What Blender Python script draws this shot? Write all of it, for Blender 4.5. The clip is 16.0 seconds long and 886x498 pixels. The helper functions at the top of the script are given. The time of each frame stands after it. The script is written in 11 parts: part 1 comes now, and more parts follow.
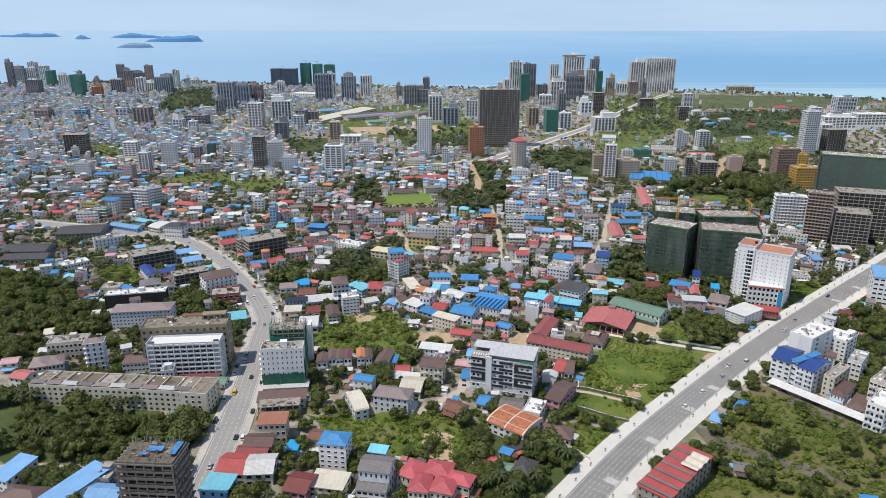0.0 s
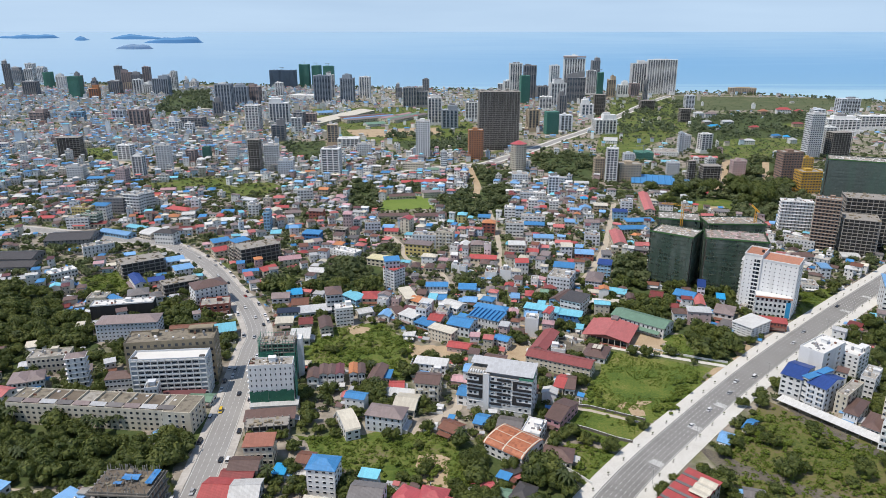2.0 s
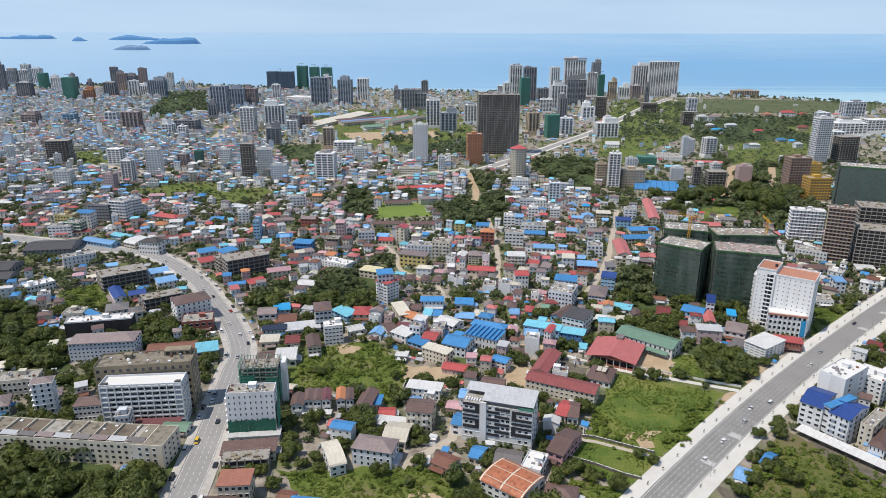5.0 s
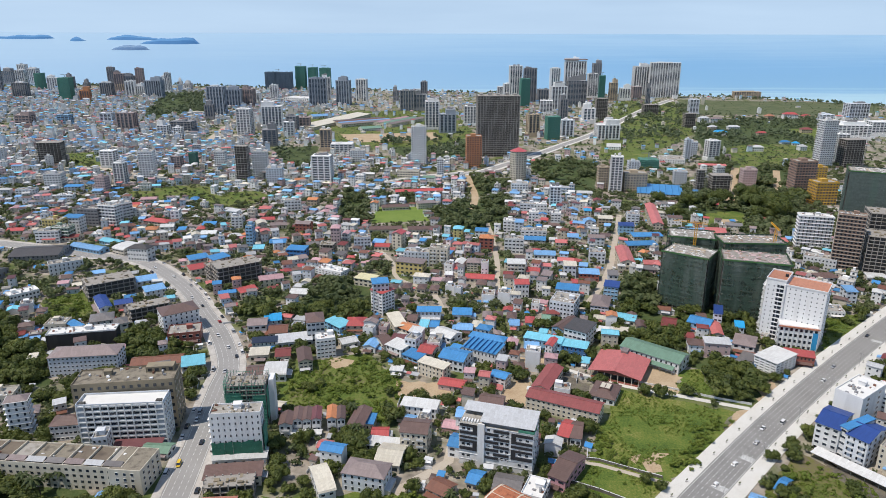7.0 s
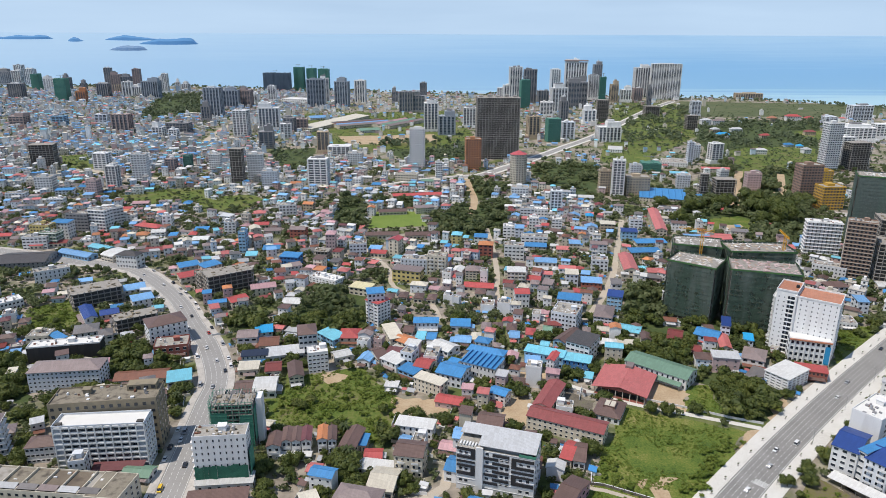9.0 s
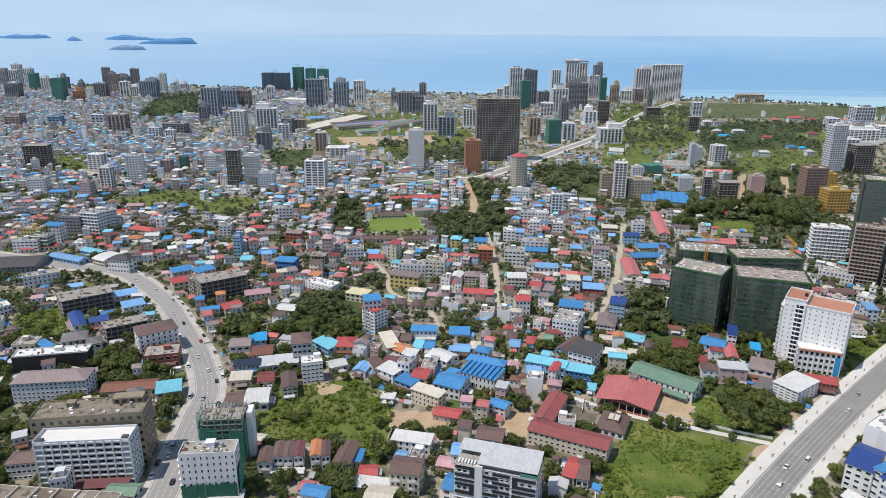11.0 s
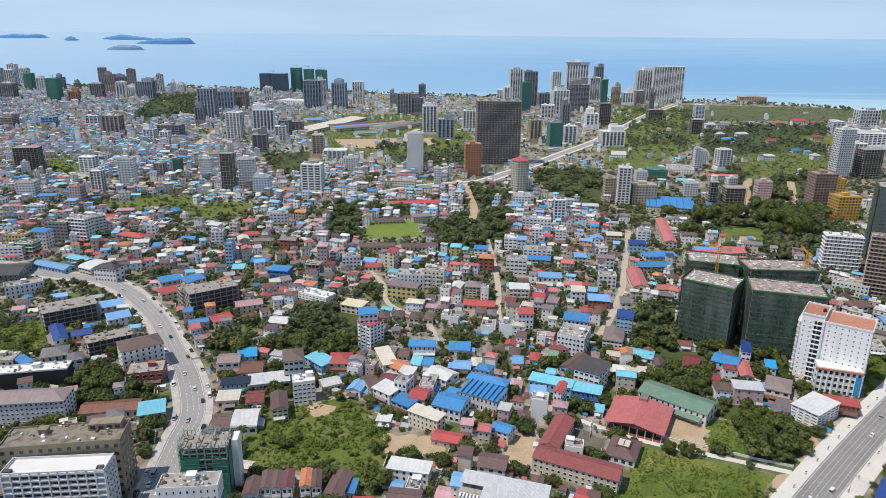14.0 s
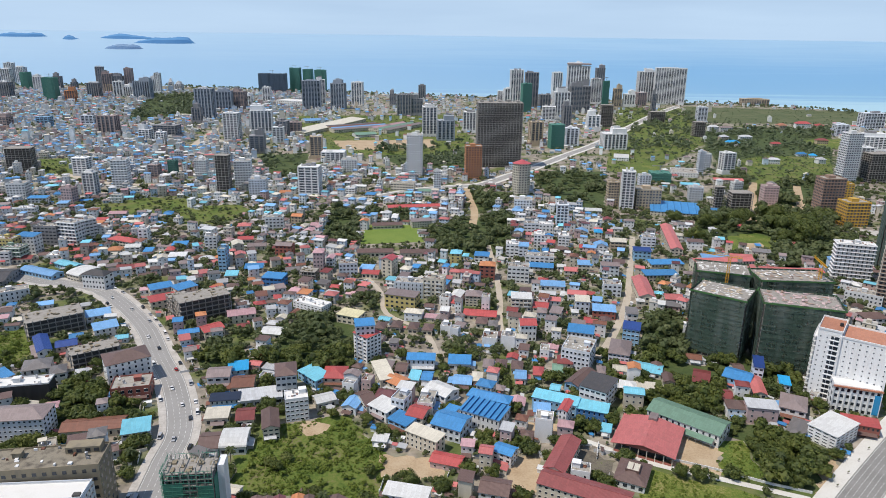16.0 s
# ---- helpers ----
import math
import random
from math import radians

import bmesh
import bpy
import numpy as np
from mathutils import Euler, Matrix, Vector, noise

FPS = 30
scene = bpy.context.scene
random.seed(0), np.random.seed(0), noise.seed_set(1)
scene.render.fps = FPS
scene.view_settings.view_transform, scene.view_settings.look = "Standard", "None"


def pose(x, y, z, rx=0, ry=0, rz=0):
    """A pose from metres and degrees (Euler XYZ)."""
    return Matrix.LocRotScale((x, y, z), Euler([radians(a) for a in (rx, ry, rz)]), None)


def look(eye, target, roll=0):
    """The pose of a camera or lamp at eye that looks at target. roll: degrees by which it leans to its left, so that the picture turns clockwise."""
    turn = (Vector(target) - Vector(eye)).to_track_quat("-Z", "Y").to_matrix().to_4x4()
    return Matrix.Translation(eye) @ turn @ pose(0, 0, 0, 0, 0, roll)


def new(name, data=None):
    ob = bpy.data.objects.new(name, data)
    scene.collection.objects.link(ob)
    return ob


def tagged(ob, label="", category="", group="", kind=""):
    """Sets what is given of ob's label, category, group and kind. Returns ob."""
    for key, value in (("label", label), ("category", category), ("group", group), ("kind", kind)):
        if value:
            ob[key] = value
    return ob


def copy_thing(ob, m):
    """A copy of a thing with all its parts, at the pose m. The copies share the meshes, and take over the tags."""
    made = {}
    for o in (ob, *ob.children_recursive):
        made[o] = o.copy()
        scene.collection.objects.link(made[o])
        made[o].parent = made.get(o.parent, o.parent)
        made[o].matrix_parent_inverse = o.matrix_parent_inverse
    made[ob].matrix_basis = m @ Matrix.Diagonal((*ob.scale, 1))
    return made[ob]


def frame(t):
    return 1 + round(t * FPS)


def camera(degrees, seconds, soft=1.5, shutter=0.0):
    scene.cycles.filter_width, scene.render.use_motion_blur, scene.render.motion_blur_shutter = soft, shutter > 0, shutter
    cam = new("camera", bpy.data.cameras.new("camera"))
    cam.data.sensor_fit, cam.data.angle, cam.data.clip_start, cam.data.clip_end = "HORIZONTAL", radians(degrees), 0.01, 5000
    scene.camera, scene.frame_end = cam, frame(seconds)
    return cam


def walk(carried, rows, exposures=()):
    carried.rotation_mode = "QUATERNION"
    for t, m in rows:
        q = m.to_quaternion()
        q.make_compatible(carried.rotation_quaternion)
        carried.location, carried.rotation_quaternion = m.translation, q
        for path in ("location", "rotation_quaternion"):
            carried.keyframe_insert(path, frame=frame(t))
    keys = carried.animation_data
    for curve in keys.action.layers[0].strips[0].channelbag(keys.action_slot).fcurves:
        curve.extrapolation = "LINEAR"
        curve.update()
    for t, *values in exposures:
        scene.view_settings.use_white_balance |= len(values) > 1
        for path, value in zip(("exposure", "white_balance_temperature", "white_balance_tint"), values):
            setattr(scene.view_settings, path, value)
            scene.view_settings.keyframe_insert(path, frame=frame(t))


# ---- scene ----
cam = camera(66.32, 16.0, soft=0.85)
PATH = [
    (0.0, pose(-0.07, 0.00, 199.92, 0, 0, 0.051) @ pose(0, 0, 0, 72.053, 0, 0) @ pose(0, 0, 0, 0, 0, -0.004)),
    (0.5, pose(0.64, 3.91, 199.95, 0, 0, 0.074) @ pose(0, 0, 0, 72.076, 0, 0) @ pose(0, 0, 0, 0, 0, -0.025)),
    (1.0, pose(1.34, 8.29, 200.17, 0, 0, 0.094) @ pose(0, 0, 0, 72.095, 0, 0) @ pose(0, 0, 0, 0, 0, -0.049)),
    (1.5, pose(2.02, 12.53, 200.39, 0, 0, 0.101) @ pose(0, 0, 0, 72.116, 0, 0) @ pose(0, 0, 0, 0, 0, -0.040)),
    (2.0, pose(2.71, 17.32, 200.61, 0, 0, 0.101) @ pose(0, 0, 0, 72.131, 0, 0) @ pose(0, 0, 0, 0, 0, -0.020)),
    (2.5, pose(3.00, 21.80, 200.62, 0, 0, 0.097) @ pose(0, 0, 0, 72.143, 0, 0) @ pose(0, 0, 0, 0, 0, 0.033)),
    (3.0, pose(3.47, 26.64, 200.61, 0, 0, 0.087) @ pose(0, 0, 0, 72.164, 0, 0) @ pose(0, 0, 0, 0, 0, 0.048)),
    (3.5, pose(4.10, 31.32, 200.55, 0, 0, 0.074) @ pose(0, 0, 0, 72.189, 0, 0) @ pose(0, 0, 0, 0, 0, 0.040)),
    (4.0, pose(4.68, 36.22, 200.66, 0, 0, 0.080) @ pose(0, 0, 0, 72.208, 0, 0) @ pose(0, 0, 0, 0, 0, 0.058)),
    (6.5, pose(7.18, 59.87, 200.82, 0, 0, 0.067) @ pose(0, 0, 0, 72.242, 0, 0) @ pose(0, 0, 0, 0, 0, 0.119)),
    (7.0, pose(7.52, 64.95, 200.73, 0, 0, 0.058) @ pose(0, 0, 0, 72.256, 0, 0) @ pose(0, 0, 0, 0, 0, 0.162)),
    (7.5, pose(7.97, 69.76, 200.84, 0, 0, 0.056) @ pose(0, 0, 0, 72.273, 0, 0) @ pose(0, 0, 0, 0, 0, 0.176)),
    (8.0, pose(8.47, 74.70, 200.88, 0, 0, 0.062) @ pose(0, 0, 0, 72.277, 0, 0) @ pose(0, 0, 0, 0, 0, 0.170)),
    (8.5, pose(8.66, 79.31, 200.87, 0, 0, 0.046) @ pose(0, 0, 0, 72.300, 0, 0) @ pose(0, 0, 0, 0, 0, 0.198)),
    (9.0, pose(8.98, 83.44, 200.91, 0, 0, 0.032) @ pose(0, 0, 0, 72.312, 0, 0) @ pose(0, 0, 0, 0, 0, 0.230)),
    (11.5, pose(9.67, 100.02, 200.99, 0, 0, -0.016) @ pose(0, 0, 0, 72.335, 0, 0) @ pose(0, 0, 0, 0, 0, 0.386)),
    (12.0, pose(9.62, 103.47, 200.98, 0, 0, -0.031) @ pose(0, 0, 0, 72.349, 0, 0) @ pose(0, 0, 0, 0, 0, 0.418)),
    (12.5, pose(9.52, 107.04, 200.89, 0, 0, -0.037) @ pose(0, 0, 0, 72.359, 0, 0) @ pose(0, 0, 0, 0, 0, 0.442)),
    (13.0, pose(9.62, 111.03, 201.04, 0, 0, -0.042) @ pose(0, 0, 0, 72.376, 0, 0) @ pose(0, 0, 0, 0, 0, 0.474)),
    (13.5, pose(9.46, 115.01, 201.09, 0, 0, -0.062) @ pose(0, 0, 0, 72.370, 0, 0) @ pose(0, 0, 0, 0, 0, 0.476)),
    (14.0, pose(9.24, 119.57, 201.04, 0, 0, -0.094) @ pose(0, 0, 0, 72.386, 0, 0) @ pose(0, 0, 0, 0, 0, 0.525)),
    (14.5, pose(9.10, 123.97, 201.10, 0, 0, -0.112) @ pose(0, 0, 0, 72.397, 0, 0) @ pose(0, 0, 0, 0, 0, 0.588)),
    (15.0, pose(9.06, 128.83, 200.95, 0, 0, -0.123) @ pose(0, 0, 0, 72.410, 0, 0) @ pose(0, 0, 0, 0, 0, 0.652)),
    (15.5, pose(8.89, 133.42, 200.83, 0, 0, -0.150) @ pose(0, 0, 0, 72.414, 0, 0) @ pose(0, 0, 0, 0, 0, 0.724)),
    (16.0, pose(8.79, 138.31, 201.00, 0, 0, -0.159) @ pose(0, 0, 0, 72.416, 0, 0) @ pose(0, 0, 0, 0, 0, 0.772)),
]
walk(cam, PATH)

# ---- world and sun ----
SUN_FROM = Vector((-0.40, -0.17, 0.90)).normalized()
world = bpy.data.worlds.new("sky")
scene.world = world
world.use_nodes = True
wn, wl = world.node_tree.nodes, world.node_tree.links
sky = wn.new("ShaderNodeTexSky")
sky.sky_type, sky.sun_disc = "NISHITA", False
sky.sun_elevation = math.asin(SUN_FROM.z)
sky.sun_rotation = math.atan2(SUN_FROM.x, SUN_FROM.y)
sky.altitude, sky.air_density, sky.dust_density, sky.ozone_density = 200, 1.0, 0.25, 1.0
wn["Background"].inputs[1].default_value = 0.12
way = wn.new("ShaderNodeTexCoord")
lift = wn.new("ShaderNodeVectorMath")
lift.operation = "ADD"
lift.inputs[1].default_value = (0, 0, 0.20)
wl.new(way.outputs["Generated"], lift.inputs[0])
wl.new(lift.outputs[0], sky.inputs[0])
# thin cloud veils
flatten = wn.new("ShaderNodeMapping")
flatten.inputs["Scale"].default_value = (2.0, 2.0, 16.0)
wl.new(way.outputs["Generated"], flatten.inputs[0])
veil = wn.new("ShaderNodeTexNoise")
veil.inputs["Scale"].default_value, veil.inputs["Detail"].default_value = 1.6, 7
wl.new(flatten.outputs[0], veil.inputs["Vector"])
thin = wn.new("ShaderNodeValToRGB")
thin.color_ramp.elements[0].position, thin.color_ramp.elements[1].position = 0.34, 0.72
thin.color_ramp.elements[0].color = (0.72, 0.72, 0.72, 1)
thin.color_ramp.elements[1].color = (0.95, 0.95, 0.95, 1)
wl.new(veil.outputs[0], thin.inputs[0])
cloud = wn.new("ShaderNodeMixRGB")
cloud.inputs[2].default_value = (4.45, 5.85, 7.5, 1)
height = wn.new("ShaderNodeSeparateXYZ")
wl.new(way.outputs["Generated"], height.inputs[0])
low = wn.new("ShaderNodeMapRange")
low.inputs[1].default_value, low.inputs[2].default_value, low.inputs[3].default_value, low.inputs[4].default_value = 0.10, 0.45, 1.0, 0.12
wl.new(height.outputs[2], low.inputs[0])
share = wn.new("ShaderNodeMath")
share.operation = "MULTIPLY"
wl.new(thin.outputs[0], share.inputs[0])
wl.new(low.outputs[0], share.inputs[1])
wl.new(share.outputs[0], cloud.inputs[0])
wl.new(sky.outputs[0], cloud.inputs[1])
wl.new(cloud.outputs[0], wn["Background"].inputs[0])
sun_data = bpy.data.lights.new("sun", "SUN")
sun_data.energy, sun_data.angle, sun_data.color = 3.7, radians(0.53), (1.0, 0.925, 0.84)
sun = new("sun", sun_data)
sun.matrix_world = look(SUN_FROM * 500, (0, 0, 0))
scene.view_settings.exposure = 0.05

# ---- materials ----
MATS = {}


def nodes_of(name):
    m = bpy.data.materials.new(name)
    m.use_nodes = True
    return m, m.node_tree.nodes, m.node_tree.links


def surface(name, colour, rough=0.8, vary=0.12, dirt=0.25, dirt_colour=(0.16, 0.14, 0.11), scale=0.35, bump=0.15, metal=0.0,
            ribs=0.0, per="object", streak=False, spread=0.0, axis=0):
    """A plain surface with grain, stains and wear at two scales; ribs: spacing of a metal roof's corrugation."""
    m, n, l = nodes_of(name)
    b = n["Principled BSDF"]
    b.inputs["Roughness"].default_value, b.inputs["Metallic"].default_value = rough, metal
    co = n.new("ShaderNodeTexCoord")
    big, fine = n.new("ShaderNodeTexNoise"), n.new("ShaderNodeTexNoise")
    big.inputs["Scale"].default_value, big.inputs["Detail"].default_value = scale, 5
    fine.inputs["Scale"].default_value, fine.inputs["Detail"].default_value = scale * 9, 4
    if streak:
        mp = n.new("ShaderNodeMapping")
        mp.inputs["Scale"].default_value = (1, 1, 0.15)
        l.new(co.outputs["Object"], mp.inputs[0])
        l.new(mp.outputs[0], big.inputs["Vector"])
    else:
        l.new(co.outputs["Object"], big.inputs["Vector"])
    l.new(co.outputs["Object"], fine.inputs["Vector"])
    tint = n.new("ShaderNodeMixRGB")
    tint.blend_type = "MIX"
    tint.inputs[1].default_value = (*colour, 1)
    tint.inputs[2].default_value = (*[c * (1 - vary * 2.2) for c in colour], 1)
    l.new(fine.outputs[0], tint.inputs[0])
    ramp = n.new("ShaderNodeValToRGB")
    ramp.color_ramp.elements[0].position, ramp.color_ramp.elements[1].position = 0.48, 0.74
    ramp.color_ramp.elements[1].color = (dirt, dirt, dirt, 1)
    l.new(big.outputs[0], ramp.inputs[0])
    mix = n.new("ShaderNodeMixRGB")
    mix.inputs[2].default_value = (*dirt_colour, 1)
    l.new(ramp.outputs[0], mix.inputs[0])
    l.new(tint.outputs[0], mix.inputs[1])
    last = mix.outputs[0]
    if spread:
        hsv = n.new("ShaderNodeHueSaturation")
        if per == "object":
            rnd = n.new("ShaderNodeObjectInfo").outputs["Random"]
        else:
            rnd = n.new("ShaderNodeNewGeometry").outputs["Random Per Island"]
        mr = n.new("ShaderNodeMapRange")
        mr.inputs[3].default_value, mr.inputs[4].default_value = 1 - spread, 1 + spread
        l.new(rnd, mr.inputs[0])
        l.new(mr.outputs[0], hsv.inputs["Value"])
        l.new(last, hsv.inputs["Color"])
        last = hsv.outputs[0]
    l.new(last, b.inputs["Base Color"])
    bp = n.new("ShaderNodeBump")
    bp.inputs["Strength"].default_value, bp.inputs["Distance"].default_value = bump, 0.1
    if ribs:
        wv = n.new("ShaderNodeTexWave")
        wv.bands_direction = "XYZ"[axis]
        wv.inputs["Scale"].default_value = 0.314 / ribs
        l.new(co.outputs["Object"], wv.inputs["Vector"])
        l.new(wv.outputs[1], bp.inputs["Height"])
        bp.inputs["Strength"].default_value = 0.5
        # sheets of slightly different age, with thin seams
        sheet = n.new("ShaderNodeTexBrick")
        sheet.offset, sheet.squash = 0.37, 1.0
        sheet.inputs["Color1"].default_value, sheet.inputs["Color2"].default_value = (1.06, 1.06, 1.06, 1), (0.88, 0.87, 0.86, 1)
        sheet.inputs["Mortar"].default_value = (0.80, 0.79, 0.78, 1)
        sheet.inputs["Scale"].default_value, sheet.inputs["Mortar Size"].default_value, sheet.inputs["Bias"].default_value = 1.0, 0.035, -0.25
        sheet.inputs["Brick Width"].default_value, sheet.inputs["Row Height"].default_value = 1.15, 3.4
        l.new(co.outputs["Object"], sheet.inputs["Vector"])
        shade = n.new("ShaderNodeMixRGB")
        shade.blend_type = "MULTIPLY"
        shade.inputs[0].default_value = 1.0
        l.new(last, shade.inputs[1])
        l.new(sheet.outputs["Color"], shade.inputs[2])
        l.new(shade.outputs[0], b.inputs["Base Color"])
    else:
        l.new(fine.outputs[0], bp.inputs["Height"])
    l.new(bp.outputs[0], b.inputs["Normal"])
    MATS[name] = m
    return m


def walls():
    for key, c, dirt in (
            ("white", (0.86, 0.86, 0.85), 0.10), ("cream", (0.70, 0.64, 0.52), 0.3), ("greywhite", (0.78, 0.78, 0.77), 0.2),
            ("bluewhite", (0.73, 0.765, 0.81), 0.18), ("aged", (0.30, 0.25, 0.17), 0.7), ("pink", (0.62, 0.34, 0.38), 0.3),
            ("pinkwall", (0.62, 0.46, 0.45), 0.25), ("redbrick", (0.36, 0.12, 0.09), 0.3), ("black", (0.025, 0.026, 0.03), 0.1),
            ("skyblue", (0.30, 0.52, 0.72), 0.2), ("blue", (0.07, 0.24, 0.55), 0.2), ("yellowwall", (0.62, 0.50, 0.20), 0.3),
            ("greenwall", (0.30, 0.40, 0.30), 0.3), ("greydark", (0.30, 0.30, 0.31), 0.3), ("concrete", (0.38, 0.36, 0.33), 0.45),
            ("brick", (0.36, 0.24, 0.18), 0.4), ("tan", (0.56, 0.45, 0.32), 0.3), ("terracottawall", (0.55, 0.25, 0.12), 0.25),
            ("ochre", (0.60, 0.36, 0.06), 0.25), ("redgrey", (0.40, 0.32, 0.30), 0.3), ("glassgrey", (0.36, 0.40, 0.45), 0.15)):
        surface("wall_" + key, c, 0.85, 0.10, dirt + 0.06, streak=True, scale=0.25, spread=0.06)
    surface("wall_soot", (0.215, 0.195, 0.17), 0.9, 0.25, 0.8, (0.09, 0.08, 0.07), streak=True, scale=0.4)
    # shade of recesses put into a dark base colour
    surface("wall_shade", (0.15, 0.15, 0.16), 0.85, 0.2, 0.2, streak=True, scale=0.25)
    # interior shade as a near-black base colour
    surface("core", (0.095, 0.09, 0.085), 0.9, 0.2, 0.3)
    surface("slab", (0.40, 0.37, 0.33), 0.9, 0.2, 0.65, scale=0.3)
    surface("trim", (0.78, 0.78, 0.77), 0.7, 0.06, 0.15)
    g = surface("glass", (0.035, 0.045, 0.06), 0.12, 0.2, 0.2, spread=0.4, per="island")
    g.node_tree.nodes["Principled BSDF"].inputs["Specular IOR Level"].default_value = 0.6
    # glass copy lightened by haze in its colour; also the hotel's faint windows
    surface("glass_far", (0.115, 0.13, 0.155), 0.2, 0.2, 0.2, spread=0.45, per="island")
    surface("pane", (0.035, 0.045, 0.06), 0.12, 0.2, 0.2, spread=0.5)
    surface("glass_blue", (0.085, 0.12, 0.16), 0.15, 0.2, 0.2, spread=0.4, per="island")
    surface("net_rim", (0.075, 0.21, 0.055), 0.75, 0.25, 0.5, dirt_colour=(0.05, 0.10, 0.05), scale=0.3)
    surface("net_dark", (0.082, 0.142, 0.104), 0.8, 0.34, 0.85, dirt_colour=(0.17, 0.20, 0.175), scale=0.11, streak=True)
    surface("net_grey", (0.135, 0.175, 0.155), 0.8, 0.25, 0.8, dirt_colour=(0.09, 0.16, 0.12), scale=0.06, streak=True)
    surface("net_teal", (0.065, 0.20, 0.155), 0.75, 0.25, 0.5, dirt_colour=(0.10, 0.16, 0.14), scale=0.06, streak=True)
    # blue and pale nets of far towers: distance haze lightens their base colours
    surface("net_blue", (0.17, 0.23, 0.29), 0.75, 0.25, 0.5, dirt_colour=(0.03, 0.04, 0.05), scale=0.12, streak=True)
    surface("net_pale", (0.10, 0.29, 0.225), 0.75, 0.25, 0.5, dirt_colour=(0.10, 0.22, 0.19), scale=0.05, streak=True)
    surface("net_bright", (0.10, 0.38, 0.26), 0.75, 0.3, 0.5, dirt_colour=(0.05, 0.15, 0.10), scale=0.5)


def roofs():
    for key, c, dirt, d_c in (
            ("brown", (0.16, 0.10, 0.085), 0.35, (0.08, 0.06, 0.05)), ("brownpale", (0.28, 0.22, 0.21), 0.35, (0.14, 0.12, 0.11)),
            ("maroon", (0.16, 0.06, 0.065), 0.3, (0.08, 0.05, 0.05)), ("darkred", (0.24, 0.055, 0.05), 0.3, (0.10, 0.05, 0.04)),
            ("red", (0.48, 0.09, 0.085), 0.3, (0.20, 0.08, 0.06)), ("redlight", (0.56, 0.17, 0.16), 0.35, (0.30, 0.15, 0.12)),
            ("brickred", (0.30, 0.085, 0.080), 0.4, (0.16, 0.07, 0.06)), ("pinkred", (0.50, 0.10, 0.11), 0.25, (0.28, 0.10, 0.10)), ("pinkpale", (0.55, 0.33, 0.35), 0.3, (0.3, 0.2, 0.2)),
            ("orange", (0.60, 0.24, 0.10), 0.3, (0.3, 0.15, 0.1)), ("rust", (0.22, 0.095, 0.06), 0.4, (0.10, 0.06, 0.05)),
            ("rustorange", (0.46, 0.17, 0.085), 1.3, (0.22, 0.065, 0.035)), ("rustroof", (0.36, 0.15, 0.10), 0.4, (0.2, 0.1, 0.07)),
            ("blue", (0.06, 0.255, 0.54), 0.25, (0.06, 0.18, 0.4)), ("bluepale", (0.20, 0.42, 0.72), 0.3, (0.3, 0.4, 0.5)),
            ("navy", (0.025, 0.065, 0.25), 0.2, (0.03, 0.05, 0.15)), ("navydark", (0.02, 0.03, 0.06), 0.2, (0.05, 0.05, 0.06)),
            ("cyan", (0.20, 0.58, 0.72), 0.25, (0.3, 0.5, 0.55)), ("cyanblue", (0.03, 0.36, 0.70), 0.2, (0.1, 0.3, 0.45)),
            ("green", (0.19, 0.32, 0.23), 0.3, (0.16, 0.22, 0.17)), ("white", (0.68, 0.68, 0.66), 0.25, (0.45, 0.43, 0.38)),
            ("greywhiteroof", (0.55, 0.56, 0.57), 0.35, (0.3, 0.28, 0.25)), ("creamroof", (0.66, 0.61, 0.50), 0.3, (0.4, 0.35, 0.27)),
            ("yellowpale", (0.66, 0.60, 0.36), 0.3, (0.4, 0.35, 0.25)), ("greyroof", (0.19, 0.175, 0.17), 0.35, (0.1, 0.09, 0.085)),
            ("greydark", (0.075, 0.07, 0.07), 0.4, (0.14, 0.11, 0.09)), ("terracotta", (0.50, 0.22, 0.13), 0.3, (0.3, 0.16, 0.1))):
        surface("roof_" + key, c, 0.5, 0.10, dirt * 0.7, d_c, scale=0.5, ribs=0.5, spread=0.14)
        surface("town_" + key, c, 0.55, 0.12, dirt, d_c, scale=0.2, spread=0.28, per="island")
    surface("roof_flat", (0.46, 0.43, 0.38), 0.9, 0.2, 0.85, (0.15, 0.13, 0.10), scale=0.3)
    surface("roof_stained", (0.235, 0.19, 0.14), 0.9, 0.25, 0.9, (0.085, 0.065, 0.05), scale=0.18)
    surface("roof_mottled", (0.36, 0.315, 0.24), 0.9, 0.3, 1.0, (0.055, 0.045, 0.036), scale=0.34)
    surface("roof_clean", (0.76, 0.75, 0.72), 0.8, 0.06, 0.25, (0.5, 0.48, 0.42), scale=0.2)
    surface("town_flat", (0.47, 0.45, 0.41), 0.9, 0.15, 0.7, (0.20, 0.18, 0.16), scale=0.15, spread=0.35, per="island")
    for key, c in (("white", (0.88, 0.88, 0.86)), ("cream", (0.70, 0.64, 0.53)), ("grey", (0.74, 0.74, 0.73)), ("blue", (0.58, 0.68, 0.78)), ("pink", (0.58, 0.42, 0.40))):
        surface("town_wall_" + key, c, 0.85, 0.08, 0.2, scale=0.2, spread=0.2, per="island")


